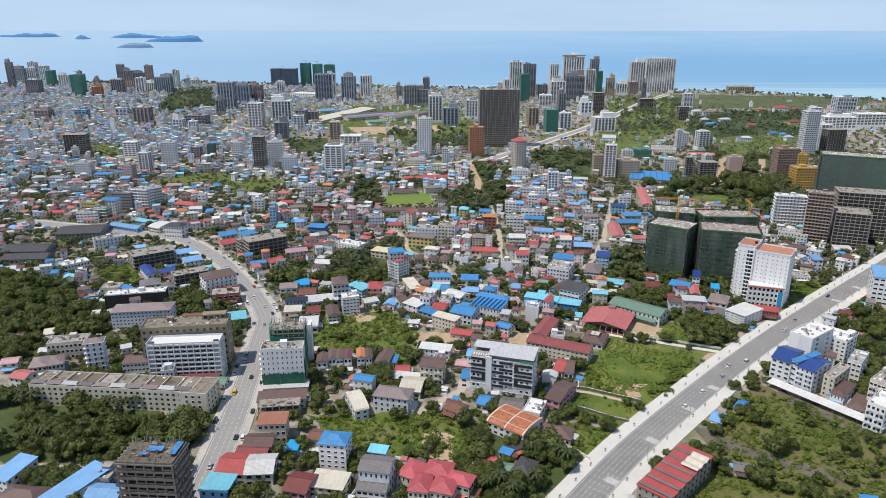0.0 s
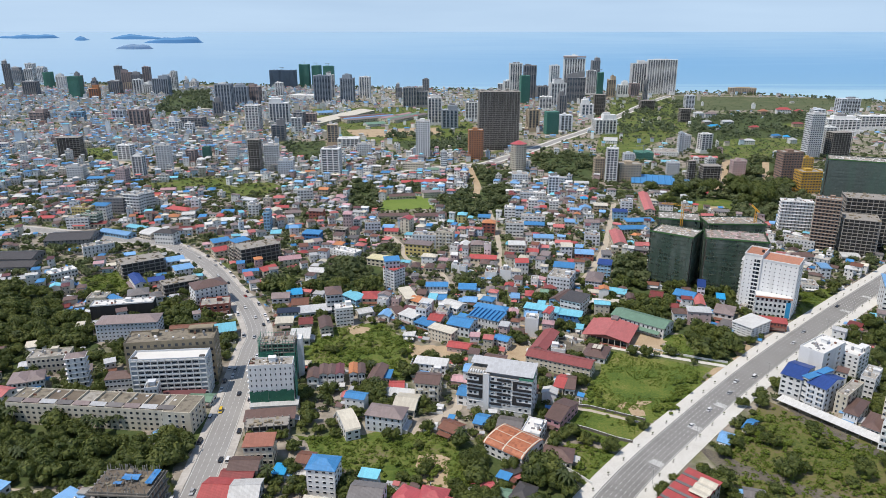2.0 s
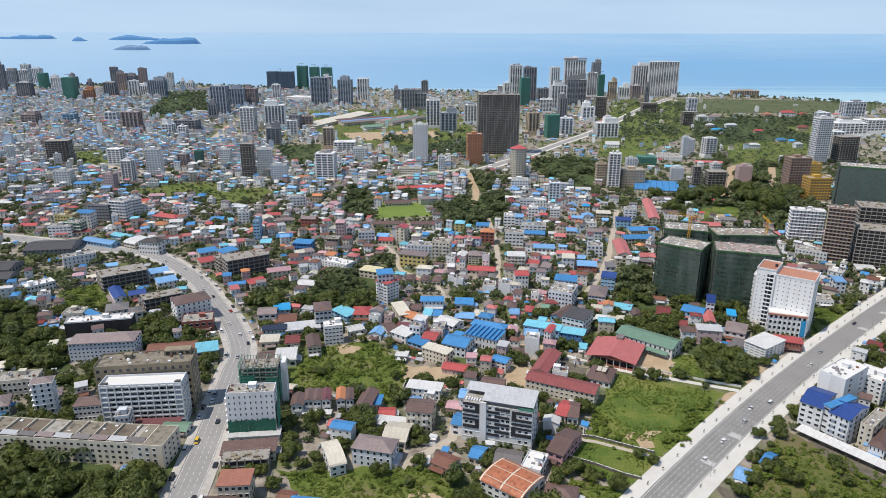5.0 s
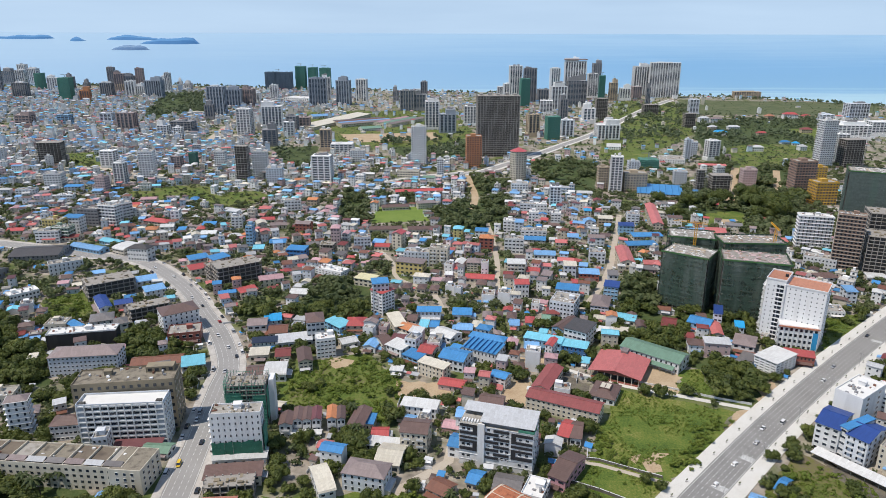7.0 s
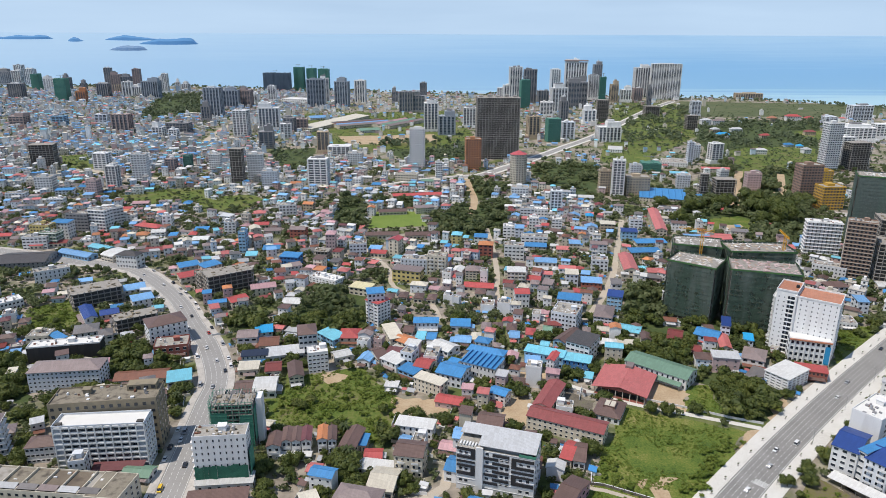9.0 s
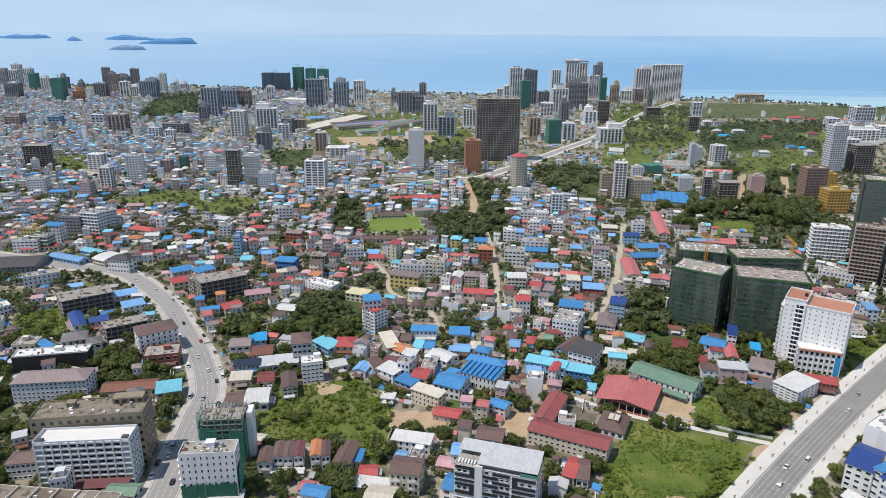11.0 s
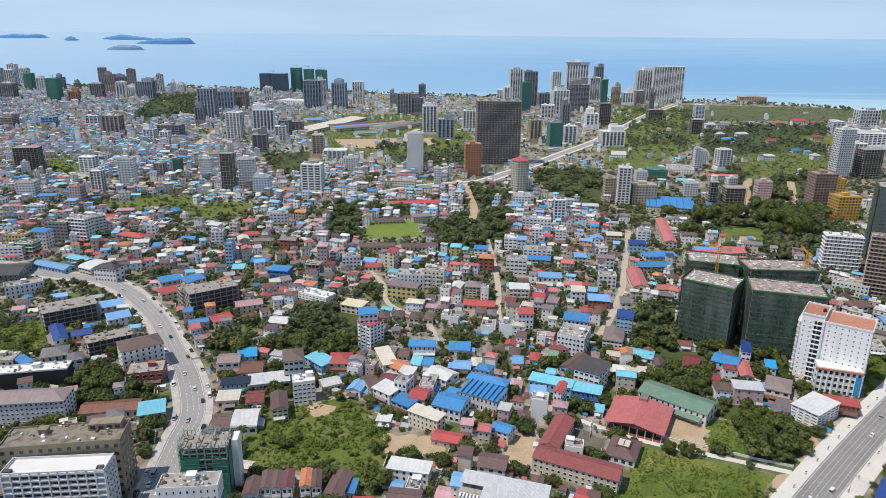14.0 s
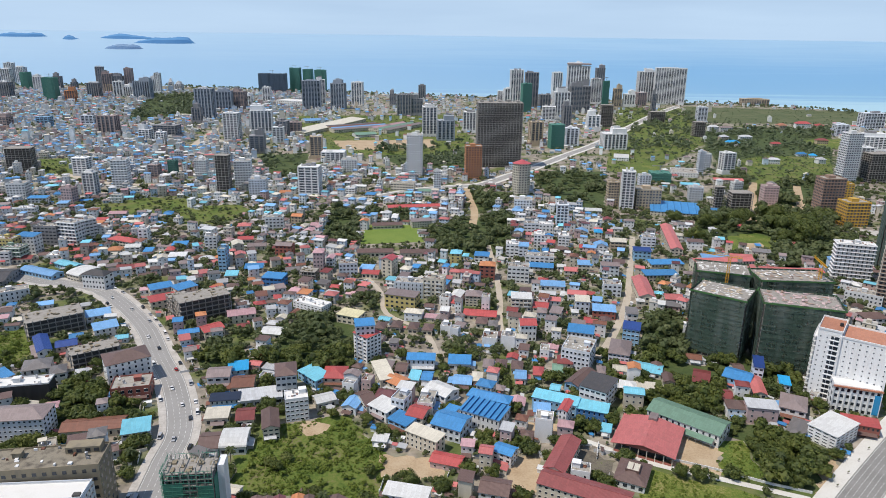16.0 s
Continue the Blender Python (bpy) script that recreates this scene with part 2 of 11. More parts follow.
def ground_materials():
    m, n, l = nodes_of("ground")
    b = n["Principled BSDF"]
    b.inputs["Roughness"].default_value = 0.95
    co = n.new("ShaderNodeTexCoord")

    def noise_at(scale, detail=6):
        t = n.new("ShaderNodeTexNoise")
        t.inputs["Scale"].default_value, t.inputs["Detail"].default_value = scale, detail
        l.new(co.outputs["Object"], t.inputs["Vector"])
        return t.outputs[0]

    def ramp_of(src, stops):
        r = n.new("ShaderNodeValToRGB")
        els = r.color_ramp.elements
        while len(els) < len(stops):
            els.new(0.5)
        for e, (p, c) in zip(els, stops):
            e.position, e.color = p, (*c, 1)
        l.new(src, r.inputs[0])
        return r.outputs[0]

    green = ramp_of(noise_at(0.09, 9), [(0.32, (0.045, 0.068, 0.016)), (0.50, (0.095, 0.125, 0.030)), (0.70, (0.17, 0.170, 0.065))])
    dust = ramp_of(noise_at(0.14, 9), [(0.30, (0.16, 0.14, 0.11)), (0.52, (0.30, 0.26, 0.21)), (0.75, (0.44, 0.39, 0.32))])
    where = ramp_of(noise_at(0.028, 8), [(0.40, (0, 0, 0)), (0.54, (1, 1, 1))])
    mix = n.new("ShaderNodeMixRGB")
    l.new(where, mix.inputs[0])
    l.new(green, mix.inputs[1])
    l.new(dust, mix.inputs[2])
    l.new(mix.outputs[0], b.inputs["Base Color"])
    bp = n.new("ShaderNodeBump")
    bp.inputs["Strength"].default_value, bp.inputs["Distance"].default_value = 0.6, 0.6
    l.new(noise_at(0.8, 8), bp.inputs["Height"])
    l.new(bp.outputs[0], b.inputs["Normal"])
    MATS["ground"] = m

    def patch(name, stops, scale, fine):
        m2, n2, l2 = nodes_of(name)
        b2 = n2["Principled BSDF"]
        b2.inputs["Roughness"].default_value = 0.95
        co2 = n2.new("ShaderNodeTexCoord")
        a, f2 = n2.new("ShaderNodeTexNoise"), n2.new("ShaderNodeTexNoise")
        for t, s in ((a, scale), (f2, fine)):
            t.inputs["Scale"].default_value, t.inputs["Detail"].default_value, t.inputs["Roughness"].default_value = s, 10, 0.65
            l2.new(co2.outputs["Object"], t.inputs["Vector"])
        add = n2.new("ShaderNodeMath")
        add.operation = "MULTIPLY_ADD"
        add.inputs[1].default_value = 0.45
        l2.new(f2.outputs[0], add.inputs[0])
        sc = n2.new("ShaderNodeMath")
        sc.operation = "MULTIPLY"
        sc.inputs[1].default_value = 0.55
        l2.new(a.outputs[0], sc.inputs[0])
        l2.new(sc.outputs[0], add.inputs[2])
        r = n2.new("ShaderNodeValToRGB")
        els = r.color_ramp.elements
        while len(els) < len(stops):
            els.new(0.5)
        for e, (p, c) in zip(els, stops):
            e.position, e.color = p, (*c, 1)
        l2.new(add.outputs[0], r.inputs[0])
        l2.new(r.outputs[0], b2.inputs["Base Color"])
        bp2 = n2.new("ShaderNodeBump")
        bp2.inputs["Strength"].default_value, bp2.inputs["Distance"].default_value = 0.5, 0.4
        l2.new(f2.outputs[0], bp2.inputs["Height"])
        l2.new(bp2.outputs[0], b2.inputs["Normal"])
        MATS[name] = m2

    patch("field", [(0.40, (0.046, 0.084, 0.009)), (0.47, (0.088, 0.136, 0.016)), (0.55, (0.150, 0.170, 0.030)), (0.65, (0.30, 0.25, 0.11))], 0.045, 0.9)
    patch("scrub", [(0.40, (0.056, 0.096, 0.011)), (0.47, (0.096, 0.138, 0.019)), (0.54, (0.135, 0.155, 0.032)), (0.61, (0.175, 0.145, 0.08))], 0.04, 0.5)
    patch("rough", [(0.39, (0.052, 0.080, 0.012)), (0.46, (0.105, 0.125, 0.024)), (0.53, (0.150, 0.138, 0.046)), (0.60, (0.150, 0.122, 0.078))], 0.035, 0.5)
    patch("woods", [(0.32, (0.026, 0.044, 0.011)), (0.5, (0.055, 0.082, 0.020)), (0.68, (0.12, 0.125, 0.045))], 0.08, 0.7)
    patch("dry", [(0.32, (0.05, 0.075, 0.025)), (0.5, (0.088, 0.108, 0.04)), (0.68, (0.17, 0.16, 0.085))], 0.02, 0.3)
    patch("bare", [(0.30, (0.30, 0.20, 0.11)), (0.5, (0.44, 0.33, 0.21)), (0.7, (0.52, 0.42, 0.29))], 0.08, 0.9)
    patch("pitch", [(0.30, (0.10, 0.165, 0.025)), (0.5, (0.15, 0.215, 0.035)), (0.7, (0.20, 0.25, 0.05))], 0.05, 0.5)
    patch("asphalt", [(0.34, (0.185, 0.18, 0.17)), (0.5, (0.235, 0.228, 0.215)), (0.66, (0.295, 0.285, 0.27))], 0.07, 1.1)
    patch("asphalt_pale", [(0.30, (0.255, 0.245, 0.23)), (0.5, (0.305, 0.295, 0.28)), (0.7, (0.36, 0.345, 0.33))], 0.05, 1.2)
    patch("pavement", [(0.30, (0.50, 0.47, 0.42)), (0.5, (0.62, 0.60, 0.55)), (0.7, (0.68, 0.66, 0.62))], 0.06, 1.2)
    patch("pavement_worn", [(0.34, (0.34, 0.31, 0.28)), (0.5, (0.47, 0.44, 0.40)), (0.66, (0.57, 0.54, 0.50))], 0.12, 0.7)
    patch("lane", [(0.30, (0.36, 0.30, 0.23)), (0.5, (0.46, 0.40, 0.32)), (0.7, (0.52, 0.47, 0.40))], 0.06, 1.2)
    patch("mud", [(0.38, (0.075, 0.065, 0.052)), (0.48, (0.125, 0.108, 0.085)), (0.56, (0.17, 0.15, 0.11)), (0.64, (0.10, 0.12, 0.035))], 0.10, 0.9)
    patch("sand", [(0.30, (0.45, 0.38, 0.28)), (0.7, (0.6, 0.54, 0.43))], 0.05, 0.6)
    patch("marking", [(0.30, (0.55, 0.55, 0.53)), (0.7, (0.74, 0.74, 0.72))], 0.3, 3)
    # green hills given haze blue as their base colour
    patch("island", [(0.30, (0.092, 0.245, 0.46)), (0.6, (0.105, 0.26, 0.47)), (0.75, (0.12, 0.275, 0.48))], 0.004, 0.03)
    patch("island_near_haze", [(0.36, (0.105, 0.21, 0.36)), (0.5, (0.155, 0.26, 0.41)), (0.62, (0.24, 0.33, 0.44))], 0.05, 0.2)


def leaves(name, dark, mid, light, spread=0.32):
    m, n, l = nodes_of(name)
    b = n["Principled BSDF"]
    b.inputs["Roughness"].default_value = 0.65
    co = n.new("ShaderNodeTexCoord")
    t = n.new("ShaderNodeTexNoise")
    t.inputs["Scale"].default_value, t.inputs["Detail"].default_value = 0.10, 3
    l.new(co.outputs["Object"], t.inputs["Vector"])
    g = n.new("ShaderNodeNewGeometry")
    a = n.new("ShaderNodeMath")
    a.operation = "MULTIPLY_ADD"
    a.inputs[1].default_value = spread
    l.new(g.outputs["Random Per Island"], a.inputs[0])
    l.new(t.outputs[0], a.inputs[2])
    s = n.new("ShaderNodeMath")
    s.operation = "MULTIPLY"
    s.inputs[1].default_value = 0.86
    l.new(a.outputs[0], s.inputs[0])
    r = n.new("ShaderNodeValToRGB")
    els = r.color_ramp.elements
    els.new(0.5)
    for e, (p, c) in zip(els, ((0.18, dark), (0.5, mid), (0.88, light))):
        e.position, e.color = p, (*c, 1)
    l.new(s.outputs[0], r.inputs[0])
    l.new(r.outputs[0], b.inputs["Base Color"])
    thru = n.new("ShaderNodeBsdfTranslucent")
    l.new(r.outputs[0], thru.inputs[0])
    both = n.new("ShaderNodeMixShader")
    both.inputs[0].default_value = 0.35
    l.new(b.outputs[0], both.inputs[1])
    l.new(thru.outputs[0], both.inputs[2])
    l.new(both.outputs[0], n["Material Output"].inputs[0])
    MATS[name] = m


def water():
    m, n, l = nodes_of("sea")
    b = n["Principled BSDF"]
    b.inputs["Roughness"].default_value = 0.35
    b.inputs["Specular IOR Level"].default_value = 0.35
    co = n.new("ShaderNodeTexCoord")
    mp = n.new("ShaderNodeMapping")
    mp.inputs["Scale"].default_value = (0.0011, 0.009, 0)
    l.new(co.outputs["Object"], mp.inputs[0])
    t = n.new("ShaderNodeTexNoise")
    t.inputs["Scale"].default_value, t.inputs["Detail"].default_value, t.inputs["Roughness"].default_value = 1.0, 9, 0.62
    l.new(mp.outputs[0], t.inputs["Vector"])
    sx = n.new("ShaderNodeSeparateXYZ")
    l.new(co.outputs["Object"], sx.inputs[0])
    # far end of the ramp is paled: horizon haze painted into the colour
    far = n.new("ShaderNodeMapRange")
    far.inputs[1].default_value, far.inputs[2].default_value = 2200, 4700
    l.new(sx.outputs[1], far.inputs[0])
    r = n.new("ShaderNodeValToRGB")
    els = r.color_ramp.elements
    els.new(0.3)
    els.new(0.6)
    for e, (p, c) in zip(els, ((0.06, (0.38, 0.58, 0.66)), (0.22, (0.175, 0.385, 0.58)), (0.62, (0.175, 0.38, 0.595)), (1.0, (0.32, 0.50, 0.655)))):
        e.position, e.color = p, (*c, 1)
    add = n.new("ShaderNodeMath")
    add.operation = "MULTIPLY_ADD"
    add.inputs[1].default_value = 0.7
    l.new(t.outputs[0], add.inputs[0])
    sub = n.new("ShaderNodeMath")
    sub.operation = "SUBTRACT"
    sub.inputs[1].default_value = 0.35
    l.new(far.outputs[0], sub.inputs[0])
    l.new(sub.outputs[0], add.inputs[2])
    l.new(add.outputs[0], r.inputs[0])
    # left side paled too: sun glare and haze mixed into the base colour
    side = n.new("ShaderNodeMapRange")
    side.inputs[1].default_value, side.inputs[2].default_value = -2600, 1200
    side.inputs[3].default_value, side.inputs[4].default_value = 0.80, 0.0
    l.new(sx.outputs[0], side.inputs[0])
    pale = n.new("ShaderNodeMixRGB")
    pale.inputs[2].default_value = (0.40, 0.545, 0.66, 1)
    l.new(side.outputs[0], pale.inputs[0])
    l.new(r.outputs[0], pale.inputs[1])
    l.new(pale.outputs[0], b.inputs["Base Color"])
    MATS["sea"] = m


def see_through(name, share):
    """Open weave: part of the light passes straight through."""
    m = MATS[name]
    n, l = m.node_tree.nodes, m.node_tree.links
    clear, mix, t = n.new("ShaderNodeBsdfTransparent"), n.new("ShaderNodeMixShader"), n.new("ShaderNodeTexNoise")
    t.inputs["Scale"].default_value, t.inputs["Detail"].default_value = 0.18, 5
    l.new(n.new("ShaderNodeTexCoord").outputs["Object"], t.inputs["Vector"])
    r = n.new("ShaderNodeMapRange")
    r.inputs[1].default_value, r.inputs[2].default_value, r.inputs[3].default_value, r.inputs[4].default_value = 0.35, 0.65, share * 0.5, share * 1.5
    l.new(t.outputs[0], r.inputs[0])
    l.new(r.outputs[0], mix.inputs[0])
    l.new(n["Principled BSDF"].outputs[0], mix.inputs[1])
    l.new(clear.outputs[0], mix.inputs[2])
    l.new(mix.outputs[0], n["Material Output"].inputs[0])


walls()
see_through("net_dark", 0.20)
roofs()
ground_materials()
leaves("leaf", (0.026, 0.043, 0.010), (0.082, 0.112, 0.022), (0.215, 0.232, 0.050))
# copies of leaf, lightened and dulled: distance haze is in their colours
leaves("leaf_far_haze", (0.044, 0.064, 0.024), (0.104, 0.134, 0.048), (0.205, 0.222, 0.090), 0.26)
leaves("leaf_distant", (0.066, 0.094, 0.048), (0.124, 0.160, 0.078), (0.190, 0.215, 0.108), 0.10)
leaves("weed", (0.092, 0.150, 0.016), (0.155, 0.212, 0.028), (0.235, 0.265, 0.050), 0.22)
leaves("palm", (0.03, 0.045, 0.012), (0.06, 0.085, 0.022), (0.11, 0.13, 0.04))
water()
surface("bark", (0.14, 0.10, 0.07), 0.9, 0.2, 0.3, scale=2)
surface("steel", (0.42, 0.43, 0.44), 0.4, 0.1, 0.2, metal=0.6, scale=2)
surface("crane", (0.72, 0.38, 0.03), 0.5, 0.1, 0.2, scale=1)
surface("tyre", (0.02, 0.02, 0.02), 0.9, 0.1, 0.2, scale=4)
surface("tarp", (0.06, 0.27, 0.62), 0.6, 0.2, 0.3, (0.3, 0.4, 0.5), scale=0.5)
surface("water_tank", (0.45, 0.46, 0.48), 0.35, 0.1, 0.2, metal=0.5, scale=2)
for key, c in (("white", (0.75, 0.75, 0.75)), ("silver", (0.42, 0.43, 0.45)), ("black", (0.03, 0.03, 0.035)), ("yellow", (0.75, 0.50, 0.05)), ("red", (0.45, 0.05, 0.04))):
    surface("car_" + key, c, 0.25, 0.03, 0.08, scale=3, bump=0.02)


# ---- building blocks ----
class Shape:
    """Faces gathered for one mesh, each with a material slot."""

    def __init__(self):
        self.v, self.f, self.m = [], [], []

    def poly(self, pts, slot=0):
        i = len(self.v)
        self.v.extend(pts)
        self.f.append(tuple(range(i, i + len(pts))))
        self.m.append(slot)

    def box(self, x0, x1, y0, y1, z0, z1, slot=0, bottom=True):
        i = len(self.v)
        self.v.extend(((x0, y0, z0), (x1, y0, z0), (x1, y1, z0), (x0, y1, z0), (x0, y0, z1), (x1, y0, z1), (x1, y1, z1), (x0, y1, z1)))
        faces = [(4, 5, 6, 7), (0, 1, 5, 4), (1, 2, 6, 5), (2, 3, 7, 6), (3, 0, 4, 7)]
        if bottom:
            faces.append((3, 2, 1, 0))
        for q in faces:
            self.f.append(tuple(i + k for k in q))
            self.m.append(slot)

    def solid(self, top, thick, slot=0):
        """A roof plane with thickness: top corners counted anticlockwise from above."""
        i, k = len(self.v), len(top)
        self.v.extend(top)
        self.v.extend((x, y, z - thick) for x, y, z in top)
        self.f.append(tuple(range(i, i + k)))
        self.f.append(tuple(range(i + 2 * k - 1, i + k - 1, -1)))
        self.m.extend((slot, slot))
        for j in range(k):
            self.f.append((i + j, i + k + j, i + k + (j + 1) % k, i + (j + 1) % k))
            self.m.append(slot)

    def tube(self, x, y, z0, z1, r0, r1, n=8, slot=0):
        i = len(self.v)
        for z, r in ((z0, r0), (z1, r1)):
            self.v.extend((x + r * math.cos(6.2832 * k / n), y + r * math.sin(6.2832 * k / n), z) for k in range(n))
        for k in range(n):
            self.f.append((i + k, i + (k + 1) % n, i + n + (k + 1) % n, i + n + k))
            self.m.append(slot)
        self.f.append(tuple(range(i + n, i + 2 * n)))
        self.m.append(slot)

    def mesh(self, name, mats):
        me = bpy.data.meshes.new(name)
        me.from_pydata(self.v, [], self.f)
        for m in mats:
            me.materials.append(MATS[m])
        if len(mats) > 1:
            me.polygons.foreach_set("material_index", self.m)
        me.update()
        return me


def part(name, shape, mats, parent, label="", kind=""):
    ob = new(name, shape.mesh(name, mats if isinstance(mats, (list, tuple)) else [mats]) if isinstance(shape, Shape) else shape)
    ob.parent = parent
    tagged(ob, label, "", "", kind)
    return ob


def anchor(name, x, y, rot, label, category, group="", z=0.0):
    ob = new(name)
    ob.empty_display_size = 0.5
    ob.matrix_basis = pose(x, y, z, 0, 0, rot)
    return tagged(ob, label, category, group)


OCCUPIED = []


def claim(x, y, rot, w, d, margin=1.5):
    OCCUPIED.append((x, y, math.cos(radians(rot)), math.sin(radians(rot)), w / 2 + margin, d / 2 + margin))


def taken(x, y, pad=0.0):
    for cx, cy, c, s, hw, hd in OCCUPIED:
        dx, dy = x - cx, y - cy
        if abs(dx) > 60 or abs(dy) > 60:
            continue
        if abs(c * dx + s * dy) < hw + pad and abs(-s * dx + c * dy) < hd + pad:
            return True
    return False


def window_mesh(w, h, plain=False):
    """A window: dark pane in a shallow frame with a sill and hood."""
    s = Shape()
    s.box(-w / 2, w / 2, -0.05, 0.05, 0, h, 0, False)
    if plain:
        return s.mesh("window", ["pane"])
    s.box(-w / 2 - 0.08, w / 2 + 0.08, -0.14, 0.05, h, h + 0.08, 1)
    s.box(-w / 2 - 0.06, w / 2 + 0.06, -0.12, 0.05, -0.08, 0, 1)
    return s.mesh("window", ["pane", "trim"])


WINDOWS = {}


def shared_window(w, h, plain=False):
    key = (round(w, 1), round(h, 1), plain)
    if key not in WINDOWS:
        WINDOWS[key] = window_mesh(*key)
    return WINDOWS[key]


def roof_shape(kind, w, d, h, over=0.5, pitch=0.32):
    s = Shape()
    x, y = w / 2 + over, d / 2 + over
    t = 0.18
    if kind == "gable":
        r = h + min(y * pitch, 2.2 + y * 0.06)
        s.solid(((-x, -y, h), (x, -y, h), (x, 0, r), (-x, 0, r)), t)
        s.solid(((-x, 0, r), (x, 0, r), (x, y, h), (-x, y, h)), t)
        s.box(-x, x, -0.15, 0.15, r - 0.05, r + 0.1)
        for q in (-x + over, x - over):
            s.poly(((q, -y + over, h - t), (q, y - over, h - t), (q, 0, r - t)), 1)
    elif kind == "gabley":
        r = h + min(x * pitch * 1.15, 2.4 + x * 0.06)
        s.solid(((-x, -y, h), (0, -y, r), (0, y, r), (-x, y, h)), t)
        s.solid(((0, -y, r), (x, -y, h), (x, y, h), (0, y, r)), t)
        s.box(-0.15, 0.15, -y, y, r - 0.05, r + 0.1)
        for q in (-y + over, y - over):
            s.poly(((-x + over, q, h - t), (x - over, q, h - t), (0, q, r - t)), 1)
    elif kind == "hip":
        m = min(x, y)
        r = h + min(m * 0.42, 2.4 + m * 0.08)
        if x >= y:
            a, b = (-x + m * 0.98, 0, r), (x - m * 0.98, 0, r)
        else:
            a, b = (0, -y + m * 0.98, r), (0, y - m * 0.98, r)
        c = [(-x, -y, h), (x, -y, h), (x, y, h), (-x, y, h)]
        if x >= y:
            s.poly((c[0], c[1], b, a)), s.poly((c[2], c[3], a, b)), s.poly((c[1], c[2], b)), s.poly((c[3], c[0], a))
        else:
            s.poly((c[0], c[1], a)), s.poly((c[2], c[3], b)), s.poly((c[1], c[2], b, a)), s.poly((c[3], c[0], a, b))
        s.box(-x, x, -y, y, h - 0.25, h - 0.02)
    elif kind == "shed":
        s.solid(((-x, -y, h), (x, -y, h), (x, y, h + y * 0.14), (-x, y, h + y * 0.14)), t)
        s.poly(((-x + over, y - over, h - t), (x - over, y - over, h - t), (x - over, y - over, h + y * 0.12), (-x + over, y - over, h + y * 0.12)), 1)
    elif kind == "barrel":
        n = 10
        pts = [(-y * math.cos(math.pi * k / n), h + min(y * 0.34, 2.6) * math.sin(math.pi * k / n)) for k in range(n + 1)]
        i = len(s.v)
        for qx in (-x, x):
            s.v.extend((qx, a, b) for a, b in pts)
            s.v.extend((qx, a * 0.98, b - t) for a, b in pts)
        m = n + 1
        for k in range(n):
            s.f.append((i + k, i + 2 * m + k, i + 2 * m + k + 1, i + k + 1))
            s.f.append((i + m + k, i + m + k + 1, i + 3 * m + k + 1, i + 3 * m + k))
            s.f.append((i + k, i + k + 1, i + m + k + 1, i + m + k))
            s.f.append((i + 2 * m + k, i + 3 * m + k, i + 3 * m + k + 1, i + 2 * m + k + 1))
            s.m.extend((0, 0, 0, 0))
        for q in (-x + over, x - over):
            s.poly([(q, a * 0.97, b - t) for a, b in pts], 1)
    elif kind == "flat2":
        s.solid(((-x, -y, h + 0.15), (x, -y, h + 0.15), (x, y, h + 0.6), (-x, y, h + 0.6)), 0.3)
    return s


def flat_roof(base, w, d, h, wall, deck, seed, hut=True, litter=True):
    """Parapet, deck and the odds and ends on a flat roof."""
    rnd = random.Random(seed)
    s = Shape()
    s.box(-w / 2 + 0.2, w / 2 - 0.2, -d / 2 + 0.2, d / 2 - 0.2, h - 0.1, h + 0.12)
    part("roof", s, deck, base)
    p = Shape()
    for x0, x1, y0, y1 in ((-w / 2, w / 2, -d / 2, -d / 2 + 0.25), (-w / 2, w / 2, d / 2 - 0.25, d / 2), (-w / 2, -w / 2 + 0.25, -d / 2 + 0.25, d / 2 - 0.25), (w / 2 - 0.25, w / 2, -d / 2 + 0.25, d / 2 - 0.25)):
        p.box(x0, x1, y0, y1, h, h + 0.9)
    part("parapet", p, wall, base)
    if not litter:
        return
    odd = Shape()
    for k in range(int(min(16, w * d / 22)) + 2):
        ox, oy = rnd.uniform(-w / 2 + 0.8, w / 2 - 0.8), rnd.uniform(-d / 2 + 0.8, d / 2 - 0.8)
        a, b, c = rnd.uniform(0.2, 0.9), rnd.uniform(0.2, 0.9), rnd.uniform(0.25, 1.1)
        odd.box(ox - a, ox + a, oy - b, oy + b, h + 0.1, h + 0.1 + c, rnd.choice((0, 0, 1, 2)))
    part("roof_litter", odd, ["trim", "wall_greydark", "roof_rust"], base, "air units, crates and rubbish on the roof", "stuff")
    if hut and min(w, d) > 6:
        q = Shape()
        x, y = w * rnd.uniform(-0.3, 0.3), d * rnd.uniform(0.0, 0.25)
        q.box(x - 1.8, x + 1.8, y - 1.6, y + 1.6, h, h + 2.6)
        q.box(x - 2.1, x + 2.1, y - 1.9, y + 1.9, h + 2.6, h + 2.8)
        part("stair_hut", q, wall, base)
        for k in range(rnd.randint(1, 2)):
            t = Shape()
            tx, ty = w * rnd.uniform(-0.4, 0.4), d * rnd.uniform(-0.3, 0.3)
            t.tube(tx, ty, h + 0.6, h + 2.3, 0.7, 0.7)
            t.tube(tx, ty, h + 2.3, h + 2.6, 0.7, 0.1)
            tank = part("water_tank", t, "water_tank", base, "steel water tank")
            t = Shape()
            t.box(tx - 0.5, tx + 0.5, ty - 0.5, ty + 0.5, h, h + 0.6)
            part("stand", t, "wall_concrete", tank, "concrete stand")


